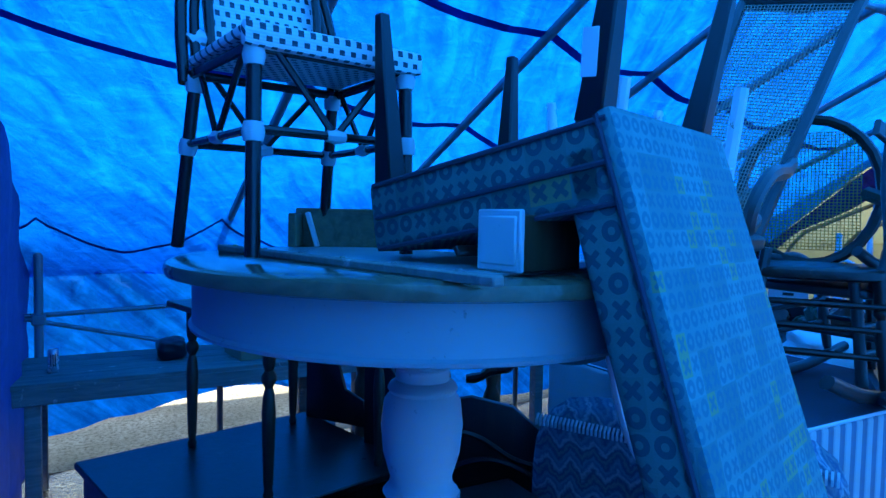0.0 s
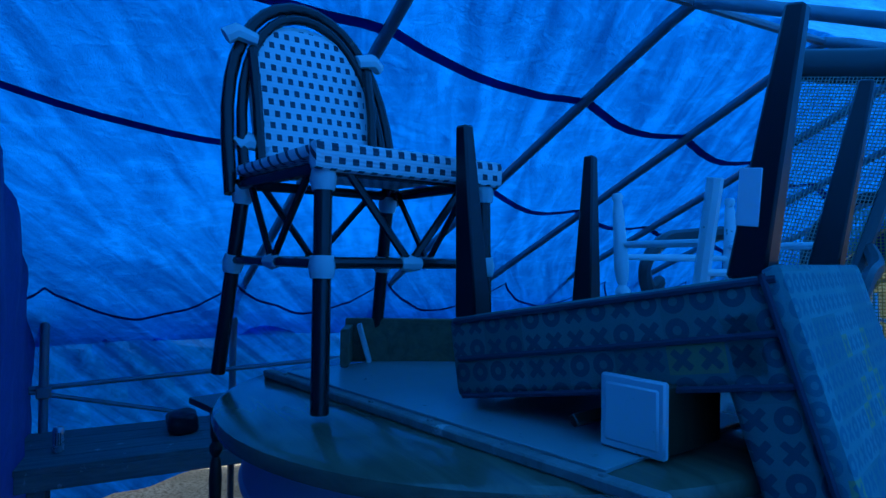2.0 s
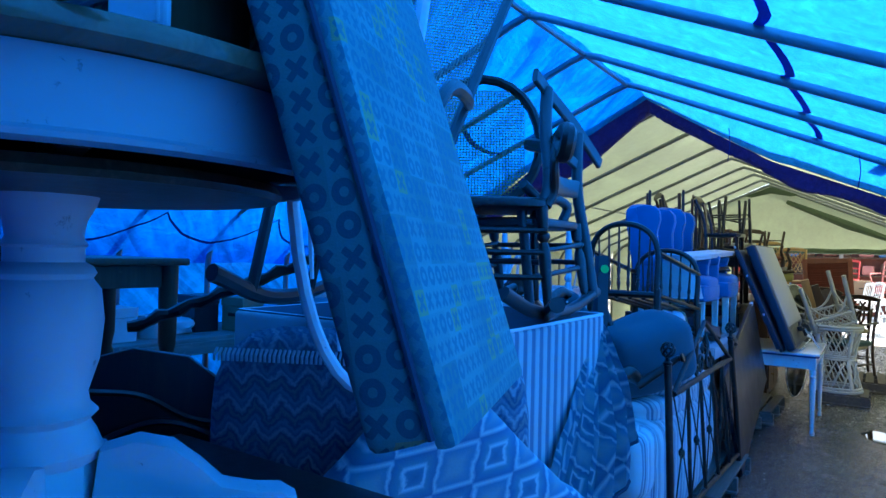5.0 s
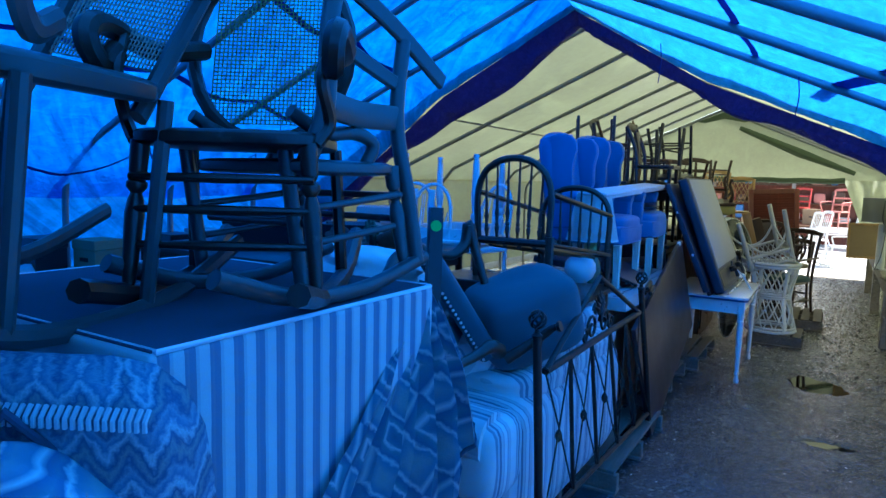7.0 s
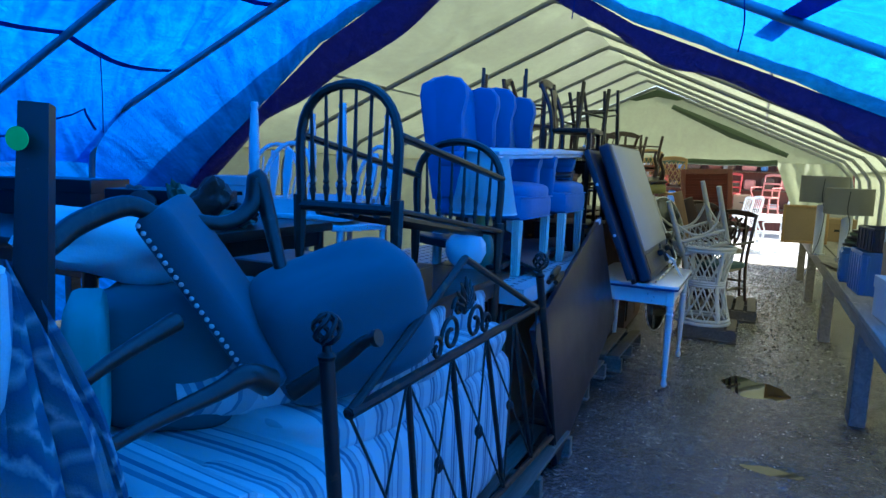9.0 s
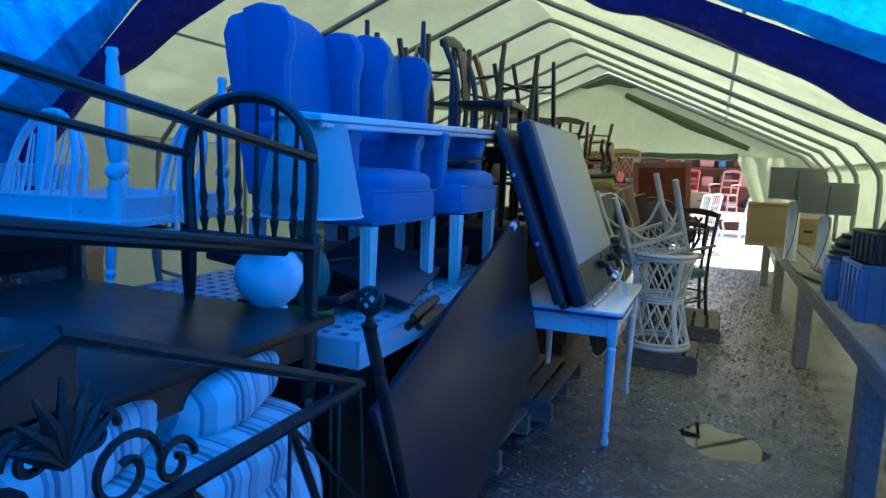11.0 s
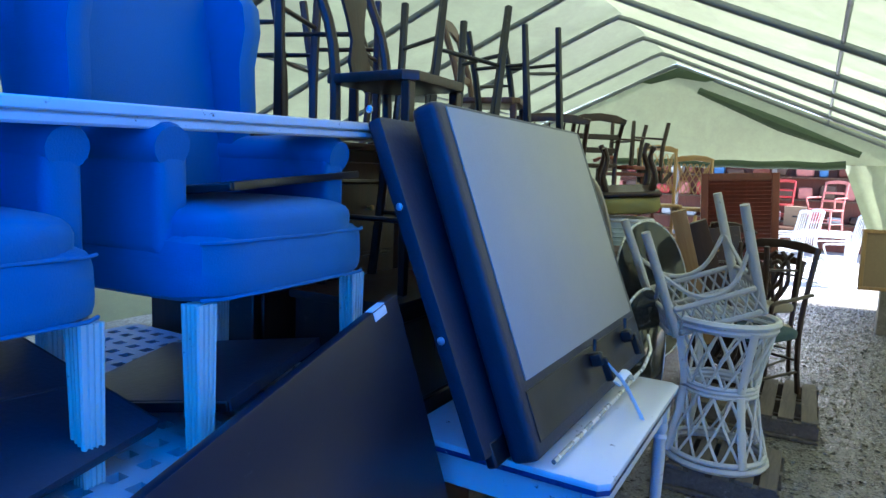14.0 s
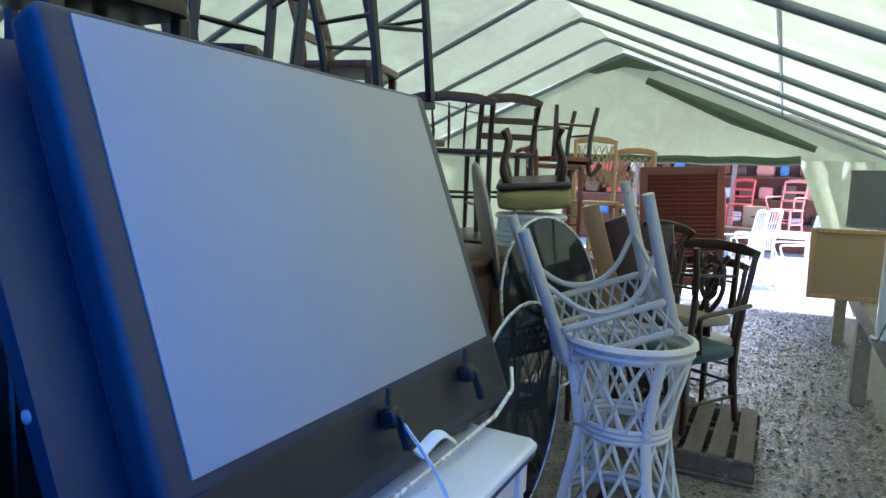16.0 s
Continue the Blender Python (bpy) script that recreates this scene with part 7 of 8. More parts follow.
pedestal_table()
t_ = thing("drawer_tray", "shallow wooden drawer body standing on the round table", "drawer", pose(-1.62, 0.66, TZ + 0.004, 0, 0, 64))
for c, s in (((0, 0, 0.055), (0.58, 0.02, 0.11)), ((-0.28, -0.06, 0.05), (0.02, 0.13, 0.09)), ((0.28, -0.06, 0.05), (0.02, 0.13, 0.09))):
    bm = bm_new()
    box(bm, c, s, bev=0.003)
    part("board", bm, M_OAK, t_)
for sx in (-1, 1):
    bm = bm_new()
    box(bm, (sx * 0.24, -0.03, 0.05), (0.012, 0.03, 0.10), (0, sx * 16, 0), 0.002)
    part("corner_block", bm, M_WHITE, t_)
t_ = thing("drawer_box", "small pale painted drawer box standing on the round table", "drawer", pose(-0.864, 0.565, TZ + 0.007, 0, 0, 10))
bm = bm_new()
box(bm, (0, 0, 0.048), (0.09, 0.15, 0.096), bev=0.003)
part("box", bm, M_BROWN, t_, "bare brown sides")
bm = bm_new()
box(bm, (0, -0.080, 0.052), (0.104, 0.012, 0.104), bev=0.003)
box(bm, (0, -0.086, 0.052), (0.086, 0.006, 0.082), bev=0.003)
part("front", bm, M_GREYPAINT, t_)
bm = bm_new()
box(bm, (-0.085, -0.04, 0.03), (0.012, 0.13, 0.018), (0, -38, 0), 0.002)
part("stay", bm, M_DARK, t_)
dresser(pose(-1.32, 0.60, 0), 1.05, 0.80, 1.13, 3, M_DARK, "dark wooden chest of drawers under a pedestal table")


# printed slipper chair upside down on the table
def slipper_chair():
    e1 = Vector((0.53, 0.173, 0.10))
    t = thing("slipper_chair", "teal printed slipper chair upside down on a table, legs up", "chair", basis((-0.70, 0.573, 2.185), e1, (0, 0, 1)))
    bm = bm_new()
    box(bm, (-0.285, 0.23, -0.072), (0.55, 0.47, 0.145), bev=0.018, seg=3)
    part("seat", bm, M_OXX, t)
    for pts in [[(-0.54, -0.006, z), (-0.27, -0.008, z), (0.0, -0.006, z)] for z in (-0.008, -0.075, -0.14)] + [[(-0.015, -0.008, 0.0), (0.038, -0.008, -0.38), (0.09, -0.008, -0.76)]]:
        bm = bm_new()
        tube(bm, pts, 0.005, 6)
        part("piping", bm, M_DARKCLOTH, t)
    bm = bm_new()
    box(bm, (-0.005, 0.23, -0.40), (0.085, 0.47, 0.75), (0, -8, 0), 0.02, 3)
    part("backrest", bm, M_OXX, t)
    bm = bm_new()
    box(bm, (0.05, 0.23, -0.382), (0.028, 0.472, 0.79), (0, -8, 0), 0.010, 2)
    part("back_cover", bm, M_OXXLIT, t, "printed outer back, coloured paler as its lit side")
    leg = None
    for x, y in ((-0.525, 0.03), (-0.04, 0.03), (-0.525, 0.43), (-0.04, 0.43)):
        m = pose(x, y, -0.004, -4 if y > 0.2 else 4, 9 if x < -0.3 else 20, 0)
        if leg is None:
            bm = bm_new()
            box(bm, (0, 0, 0.175), (0.05, 0.05, 0.35), (180, 0, 0), 0.004, 1, 0.5)
            leg = part("leg", bm, M_BLACK, t)
            leg.matrix_basis = m
        else:
            share("leg", leg, t, m)
    bm = bm_new()
    box(bm, (-0.015, 0.0, 0.10), (0.028, 0.003, 0.075), (4, 15, 0), 0.001)
    part("paper_label", bm, M_STICKER, t, "white paper label on a leg")


slipper_chair()


# woven bistro chair standing on the table (built facing +y)
def bistro_chair(m):
    t = thing("bistro_chair", "dark bamboo bistro chair with white woven seat on a table", "chair", m)
    w, d, h = 0.40, 0.38, 0.45
    bm = bm_new()
    box(bm, (0, 0.0, h - 0.012), (w, d, 0.024), bev=0.010, seg=2)
    part("seat", bm, M_WEAVE, t)
    bm = bm_new()
    box(bm, (0, d / 2 - 0.005, h - 0.022), (w + 0.01, 0.03, 0.05), bev=0.012, seg=2)
    part("seat_edge", bm, M_WEAVE, t)
    bm = bm_new()
    tube(bm, [(-w / 2 + 0.01, -d / 2, h - 0.04), (-w / 2 + 0.02, d / 2 - 0.02, h - 0.04), (w / 2 - 0.02, d / 2 - 0.02, h - 0.04), (w / 2 - 0.01, -d / 2, h - 0.04)], 0.012, 8, closed=True)
    part("seat_frame", bm, M_BAMBOO, t)
    feet = {}
    for s in (-1, 1):
        f = [Vector((s * 0.18, d / 2 - 0.01, 0)), Vector((s * 0.175, d / 2 - 0.02, h - 0.03))]
        b = [Vector((s * 0.20, -d / 2 - 0.09, 0)), Vector((s * 0.18, -d / 2 + 0.0, h - 0.03))]
        for nm, (p, q) in (("front_leg", f), ("back_leg", b)):
            bm = bm_new()
            tube(bm, [p, p.lerp(q, .5), q], 0.0155, 10)
            part(nm, bm, M_BAMBOO, t)
            for u in (0.58, 0.93):
                bm = bm_new()
                c = p.lerp(q, u)
                tube(bm, [c - (q - p) * 0.045, c, c + (q - p) * 0.045], [0.019, 0.023, 0.019], 10)
                part("cane_wrap", bm, M_WRAP, t, "white cane wrapping")
        feet[s] = (f, b)
    def at(leg, z):
        p, q = leg
        return p.lerp(q, z / q.z)
    for a, b in ((feet[-1][0], feet[1][0]), (feet[-1][1], feet[1][1]), (feet[-1][0], feet[-1][1]), (feet[1][0], feet[1][1])):
        p, q = at(a, 0.25), at(b, 0.25)
        bm = bm_new()
        tube(bm, [p, q], 0.0095, 8)
        part("stretcher", bm, M_BAMBOO, t)
        mid = p.lerp(q, 0.5)
        for e in (a, b):
            bm = bm_new()
            tube(bm, [mid, at(e, h - 0.04).lerp(mid + Vector((0, 0, h - 0.29)), 0.25)], 0.0075, 6)
            part("brace", bm, M_BAMBOO, t)
        bm = bm_new()
        tube(bm, [p.lerp(q, 0.44), mid, p.lerp(q, 0.56)], [0.012, 0.016, 0.012], 8)
        part("cane_wrap", bm, M_WRAP, t)
    # hooped back, two bars
    for dr, rr, dy in ((0.0, 0.0145, 0.0), (0.028, 0.012, 0.012)):
        pts = []
        for k in range(21):
            a = math.pi * k / 20
            q = max(0, math.sin(a)) ** 0.75
            pts.append((-(0.205 - dr) * math.cos(a) * (1 + 0.10 * math.sin(a)), -d / 2 - 0.01 - 0.11 * q + dy, h - 0.06 + (0.47 - dr) * q))
        bm = bm_new()
        tube(bm, pts, rr, 10)
        part("back_hoop", bm, M_BAMBOO, t)
    bm = bm_new()
    ol = [(-0.13, 0.03), (-0.14, 0.06), (-0.145, 0.26)] + [(0.145 * math.cos(math.pi - a * math.pi / 10), 0.26 + 0.105 * math.sin(a * math.pi / 10)) for a in range(1, 10)] + [(0.145, 0.26), (0.14, 0.06), (0.13, 0.03)]
    slab(bm, ol, 0.016, pose(0, -d / 2 - 0.012, h, 104, 0, 0), 0.004)
    pn = part("back_panel", bm, M_WEAVE, t)
    bm = bm_new()
    tube(bm, [tuple(pose(0, -d / 2 - 0.012, h, 104, 0, 0) @ Vector((x, y, 0.008))) for x, y in ol], 0.009, 6, closed=True)
    part("panel_border", bm, M_WRAP, t)
    for s in (-1, 1):
        bm = bm_new()
        tube(bm, [(s * 0.14, -d / 2 - 0.01, h), (s * 0.145, -d / 2 - 0.03, h + 0.16), (s * 0.147, -d / 2 - 0.06, h + 0.27)], 0.012, 8)
        part("panel_post", bm, M_BAMBOO, t)
        for z, x in ((0.30, 0.16), (0.05, 0.15)):
            bm = bm_new()
            tube(bm, [(s * (x - 0.03), -d / 2 - 0.02 - 0.2 * z, h + z), (s * (x + 0.015), -d / 2 - 0.02 - 0.2 * z, h + z + 0.01), (s * (x + 0.038), -d / 2 - 0.02 - 0.22 * z, h + z - 0.004)], [0.014, 0.017, 0.016], 8, flat=1.4)
            part("cane_wrap", bm, M_WRAP, t)


bistro_chair(pose(-1.43, 0.315, TZ + 0.01, 0, 0, -82))

# white hoop-back chair hanging upside down behind the table
seat_chair(pose(-1.37, 1.32, 2.39, 180, 0, -104), M_WHITE, "white painted hoop-back chair hung upside down behind the table", "splat", 0.42, 0.40, 0.44, 0.63, hoop=True, square=False, group="white chairs")


# cane-backed rockers on the box spring
def cane(bm, ol_w, h, m, step=0.012, top_w=None):
    """Open cane: thin strands both ways and on one slant, over a panel ol_w wide and h high."""
    tw = top_w or ol_w
    n = int(h / step)
    for k in range(n + 1):
        z = h * k / n
        w = ol_w + (tw - ol_w) * k / n
        tube(bm, [m @ Vector((-w / 2, 0, z)), m @ Vector((w / 2, 0, z))], 0.0022, 4)
    n = int(max(ol_w, tw) / step)
    for k in range(n + 1):
        x = -0.5 + k / n
        tube(bm, [m @ Vector((x * ol_w, 0.001, 0)), m @ Vector((x * tw, 0.001, h))], 0.0022, 4)


M_ROCKER = paint("worn_dark_varnish", (0.06, 0.062, 0.06), 0.32, 0.2)


def bentwood_rocker(m):
    t = thing("bentwood_rocker", "dark bentwood rocking chair with tall reclining cane back on the pile", "rocking chair", m)
    lean = pose(0, -0.20, 0.42, 34, 0, 0)
    bm = bm_new()
    cane(bm, 0.32, 0.82, lean @ pose(0, 0, 0.06), 0.013, 0.40)
    c = part("cane_back", bm, M_TAN, t, "woven open cane panel")
    tagged(c, kind="stuff")
    for s in (-1, 1):
        bm = bm_new()
        tube(bm, curve_pts([lean @ Vector((s * 0.17, 0, -0.05)), lean @ Vector((s * 0.185, 0.0, 0.3)), lean @ Vector((s * 0.21, 0, 0.74)), lean @ Vector((s * 0.225, -0.02, 0.97))], 5), 0.022, 8)
        part("back_post", bm, M_ROCKER, t)
        bm = bm_new()
        arm = curve_pts([lean @ Vector((s * 0.20, 0, 0.28)), Vector((s * 0.27, 0.0, 0.62)), Vector((s * 0.28, 0.2, 0.60)), Vector((s * 0.28, 0.30, 0.54)), Vector((s * 0.27, 0.26, 0.48)), Vector((s * 0.265, 0.20, 0.50))], 6)
        tube(bm, arm, 0.020, 8)
        part("arm", bm, M_ROCKER, t)
        bm = bm_new()
        tube(bm, curve_pts([(s * 0.24, -0.62, 0.12), (s * 0.24, -0.3, 0.03), (s * 0.24, 0.1, 0.02), (s * 0.24, 0.45, 0.09)], 6), 0.021, 8)
        part("runner", bm, M_ROCKER, t)
        for y in (-0.2, 0.22):
            bm = bm_new()
            tube(bm, [(s * 0.24, y, 0.03), (s * 0.22, y, 0.42)], 0.019, 8)
            part("leg", bm, M_ROCKER, t)
    bm = bm_new()
    tube(bm, [lean @ Vector((-0.23, -0.01, 0.94)), lean @ Vector((0, -0.03, 0.95)), lean @ Vector((0.23, -0.01, 0.94))], [0.05, 0.055, 0.05], 12)
    part("head_roll", bm, M_ROCKER, t)
    bm = bm_new()
    pillow(bm, (0, 0.02, 0.43), (0.46, 0.48, 0.05), 0.4)
    part("seat", bm, M_ROCKER, t)
    return t


bentwood_rocker(pose(-1.58, 1.66, 1.44, 0, -10, 200) @ Matrix.Diagonal((1, 1, 1.3, 1)))


def hoop_rocker(m):
    t = thing("cane_rocker", "dark green rocking chair with oval cane back and scrolled arms", "rocking chair", m)
    lean = pose(0, -0.22, 0.44, 16, 0, 0)
    bm = bm_new()
    cane(bm, 0.36, 0.50, lean @ pose(0, 0, 0.06), 0.013, 0.36)
    tagged(part("cane_back", bm, M_OLIVE, t, "woven open cane panel"), kind="stuff")
    bm = bm_new()
    tube(bm, [lean @ Vector((0.25 * math.cos(a * 0.2618), 0, 0.31 + 0.31 * math.sin(a * 0.2618))) for a in range(24)], 0.022, 8, closed=True)
    part("back_hoop", bm, M_DARK, t)
    bm = bm_new()
    pillow(bm, (0, 0, 0.43), (0.48, 0.46, 0.05), 0.4)
    part("seat", bm, M_DARK, t)
    for s in (-1, 1):
        for nm, ctrl, r in (("arm", [(s * 0.20, -0.26, 0.72), (s * 0.27, -0.05, 0.68), (s * 0.29, 0.18, 0.70), (s * 0.29, 0.26, 0.66), (s * 0.28, 0.22, 0.60), (s * 0.27, 0.16, 0.64)], 0.029),
                            ("arm_support", [(s * 0.27, 0.12, 0.68), (s * 0.25, 0.2, 0.58), (s * 0.26, 0.14, 0.48), (s * 0.23, 0.16, 0.42)], 0.017),
                            ("runner", [(s * 0.24, -0.58, 0.13), (s * 0.24, -0.3, 0.03), (s * 0.24, 0.1, 0.02), (s * 0.24, 0.42, 0.08)], 0.028),
                            ("back_leg", [(s * 0.22, -0.2, 0.42), (s * 0.235, -0.24, 0.04)], 0.019)):
            bm = bm_new()
            tube(bm, curve_pts(ctrl, 6), r, 8)
            part(nm, bm, M_DARK, t)
        bm = bm_new()
        turned(bm, (s * 0.24, 0.20, 0.03), (s * 0.21, 0.17, 0.42), 0.024)
        part("front_leg", bm, M_DARK, t)
    for z in (0.16, 0.25, 0.33):
        bm = bm_new()
        tube(bm, [(-0.23, 0.195, z), (0, 0.2, z), (0.23, 0.195, z)], [0.009, 0.013, 0.009], 8)
        part("stretcher", bm, M_DARK, t)
    return t


hoop_rocker(pose(-1.36, 2.20, 1.425, 0, 0, 212))


def slat_rocker():
    """A rocker with broad bent slats, its back turned to the aisle."""
    t = thing("slat_back_rocker", "dark rocking armchair with broad bent back slats on the box spring", "rocking chair")
    def bar(nm, ctrl, r, flat=1.0, n=6):
        bm = bm_new()
        tube(bm, curve_pts(ctrl, n), r, 10, flat=flat)
        part(nm, bm, M_ROCKER, t)
    def rail(nm, ctrl, h, th=0.022):
        pts = curve_pts(ctrl, 6)
        bm = bm_new()
        rows = []
        for p, q in zip(pts, pts[1:] + [pts[-1] * 2 - pts[-2]]):
            d = (q - p).normalized()
            up = (Vector((0, 0, 1)) - d * d.z).normalized()
            w = d.cross(up)
            rows.append([bm.verts.new(p + up * a * h / 2 + w * b * th / 2) for a, b in ((-1, -0.6), (-0.8, -1), (0.8, -1), (1, -0.6), (1, 0.6), (0.8, 1), (-0.8, 1), (-1, 0.6))])
        for A, B in zip(rows, rows[1:]):
            for k in range(8):
                bm.faces.new((A[k], A[(k + 1) % 8], B[(k + 1) % 8], B[k]))
        bm.faces.new(rows[0][::-1])
        bm.faces.new(rows[-1])
        part(nm, bm, M_ROCKER, t)
    bar("back_post", [(-1.07, 2.64, 1.50), (-1.10, 2.63, 1.70), (-1.14, 2.615, 1.94), (-1.173, 2.69, 2.20)], 0.024)
    bar("back_post", [(-1.12, 2.19, 1.80), (-1.093, 2.232, 1.94), (-1.15, 2.31, 2.16), (-1.18, 2.38, 2.33)], 0.026)
    rail("crest_rail", [(-1.18, 2.27, 2.365), (-1.185, 2.40, 2.325), (-1.175, 2.65, 2.235), (-1.153, 2.90, 2.10)], 0.055)
    rail("back_slat", [(-1.15, 2.30, 2.15), (-1.16, 2.45, 2.11), (-1.155, 2.66, 2.05)], 0.045)
    rail("back_slat", [(-1.10, 2.22, 1.96), (-1.135, 2.42, 1.945), (-1.14, 2.63, 1.95)], 0.075, 0.026)
    for dx in (0.0, -0.40):
        bar("arm", [(-1.186 + dx, 2.20, 1.935), (-1.165 + dx, 2.30, 1.885), (-1.14 + dx, 2.41, 1.89), (-1.125 + dx, 2.475, 1.862), (-1.14 + dx, 2.46, 1.80)], 0.020)
        bar("runner", [(-1.075 + dx, 1.86, 1.54), (-1.075 + dx, 2.10, 1.465), (-1.075 + dx, 2.38, 1.452), (-1.073 + dx, 2.68, 1.512)], 0.026, 0.8)
        bm = bm_new()
        turned(bm, (-1.083 + dx, 2.585, 1.49), (-1.131 + dx, 2.575, 1.80), 0.024)
        part("turned_leg", bm, M_ROCKER, t)
        bar("leg", [(-1.148 + dx, 2.205, 1.46), (-1.16 + dx, 2.185, 1.66), (-1.178 + dx, 2.165, 1.88)], 0.020)
        for z in (1.60, 1.695):
            bar("stretcher", [(-1.155 + dx, 2.19, z - 0.02), (-1.12 + dx, 2.39, z), (-1.105 + dx, 2.58, z + 0.02)], 0.0105)
    for y, z in ((2.20, 1.64), (2.58, 1.64), (2.58, 1.71)):
        bar("cross_stretcher", [(-1.11, y, z), (-1.31, y, z), (-1.51, y, z)], 0.011)
    bm = bm_new()
    pillow(bm, (-1.33, 2.38, 1.79), (0.46, 0.46, 0.045), 0.4)
    part("seat", bm, M_ROCKER, t)


slat_rocker()



# striped box spring standing under the rockers
def box_spring():
    t = thing("box_spring", "box spring in blue and white striped ticking beside the aisle", "box spring", pose(0, 0, 0))
    bm = bm_new()
    box(bm, (-1.62, 2.19, 1.02), (1.16, 1.02, 0.80), bev=0.02, seg=3)
    part("cover", bm, M_BOXSTRIPE, t)
    bm = bm_new()
    box(bm, (-1.62, 2.19, 1.421), (1.14, 1.0, 0.006), bev=0.002)
    part("dust_cover", bm, M_DARKCLOTH, t)
    bm = bm_new()
    tube(bm, [(-1.043, 1.70, 1.42), (-1.043, 2.68, 1.42), (-2.19, 2.68, 1.42), (-2.19, 1.70, 1.42)], 0.007, 6, closed=True)
    part("piping", bm, M_STICKER, t)


box_spring()
dresser(pose(-1.65, 2.19, 0), 0.95, 0.95, 0.62, 2, M_DARK, "low dark chest under a striped box spring")


# flame-stitch armchair and patterned cushions at the aisle
def flame_chair():
    t = thing("flame_stitch_chair", "armchair in blue flame-stitch cloth standing by the box spring", "armchair", basis((-1.36, 1.60, 0.30), (0.80, 0.42, 0), (0.05, -0.05, 1)))
    bm = bm_new()
    pillow(bm, (0, -0.10, 0.56), (0.92, 0.20, 1.16), 0.16, n=10, lump=0.015)
    part("backrest", bm, M_FLAME, t)
    bm = bm_new()
    pillow(bm, (0.1, 0.0, 0.20), (0.9, 0.55, 0.4), 0.2)
    part("seat", bm, M_FLAME, t)
    bm = bm_new()
    for k in range(64):
        x = -0.42 + 0.84 * k / 63
        tube(bm, [(x, -0.186, 1.10), (x, -0.203, 1.085), (x, -0.204, 1.068)], 0.004, 4)
    fr = part("fringe", bm, M_WRAP, t, "pale fringe along the top seam")
    tagged(fr, kind="stuff")
    for x in (-0.4, 0.45):
        for y in (-0.1, 0.2):
            bm = bm_new()
            tube(bm, [(x, y, -0.30), (x, y, 0.03)], [0.018, 0.026], 8)
            part("leg", bm, M_DARK, t)


flame_chair()


def floor_cushion(c, side, n, label):
    """A square stuffed cushion standing on one corner, corded round its edge."""
    m = basis(c, Vector(n).cross(Vector((0, 0, 1))), (0, 0, 1))
    q = basis((0, 0, 0), (1, 0, 1), (-1, 0, 1))
    t = thing("floor_cushion", label, "cushion", m, group="floor cushions")
    bm = bm_new()
    pillow(bm, (0, 0, 0), (0.17, side, side), 0.30, n=12, lump=0.02, seed=3)
    p = part("cover", bm, M_FIGURE, t)
    p.matrix_basis = q @ pose(0, 0, 0, 0, 0, 90)
    bm = bm_new()
    a = side * 0.485
    pts = [(x * a, -0.06 + 0.004 * math.sin(k), z * a) for k, (x, z) in enumerate([(-1, -1), (-0.5, -0.97), (0.5, -0.97), (1, -1), (0.97, -0.5), (0.97, 0.5), (1, 1), (0.5, 0.97), (-0.5, 0.97), (-1, 1), (-0.97, 0.5), (-0.97, -0.5)])]
    tube(bm, pts, 0.010, 8, closed=True)
    p = part("cord", bm, M_DARKCLOTH, t, "dark twisted cord edging")
    p.matrix_basis = q


floor_cushion((-0.90, 1.80, 0.545), 0.74, (0.80, -0.55, 0.1), "blue and white figured floor cushion standing on its corner")
floor_cushion((-1.00, 1.40, 0.90), 0.70, (0.80, -0.55, 0.1), "blue and white figured cushion leaning on an armchair")


def draped_throw():
    """A figured throw caught on the corner of the box spring, fanning out below."""
    apex = Vector((-1.085, 2.70, 1.432))
    hem = curve_pts([(-1.02, 1.74, 0.60), (-1.00, 2.10, 0.50), (-0.955, 2.42, 0.56), (-0.93, 2.66, 0.74), (-0.945, 2.80, 0.92), (-1.04, 2.86, 0.98)], 8)
    n, rows = len(hem), 22
    bm = bm_new()
    g = []
    for i in range(n):
        col = []
        a = apex + Vector((0.012 * math.sin(i * 0.5), 0.05 * (i / n - 0.5), -0.02 * abs(i / n - 0.5)))
        for j in range(rows + 1):
            f = j / rows
            p = a.lerp(Vector(hem[i]), f)
            pleat = 0.030 * math.sin(i * 0.85) + 0.016 * math.sin(i * 1.9 + 1)
            p.x += 0.05 * math.sin(math.pi * f) * 0.6 + pleat * math.sin(math.pi * min(1, f * 0.75)) + 0.012 * noise.noise(p * 9)
            p.z += 0.01 * noise.noise(p * 14) * f
            col.append(bm.verts.new(p))
        g.append(col)
    for i in range(n - 1):
        for j in range(rows):
            bm.faces.new((g[i][j], g[i + 1][j], g[i + 1][j + 1], g[i][j + 1]))
    for f in bm.faces:
        f.smooth = True
    bmesh.ops.solidify(bm, geom=bm.faces[:], thickness=0.012)
    t = thing("patterned_throw", "blue and white figured throw draped over a box spring corner", "throw")
    edge = [Vector(v.co) for v in (c[rows] for c in g)]
    part("cloth", bm, M_FIGURE, t)
    bm = bm_new()
    tube(bm, edge, 0.008, 6)
    part("hem_cord", bm, M_DARKCLOTH, t, "dark cord along the hem")


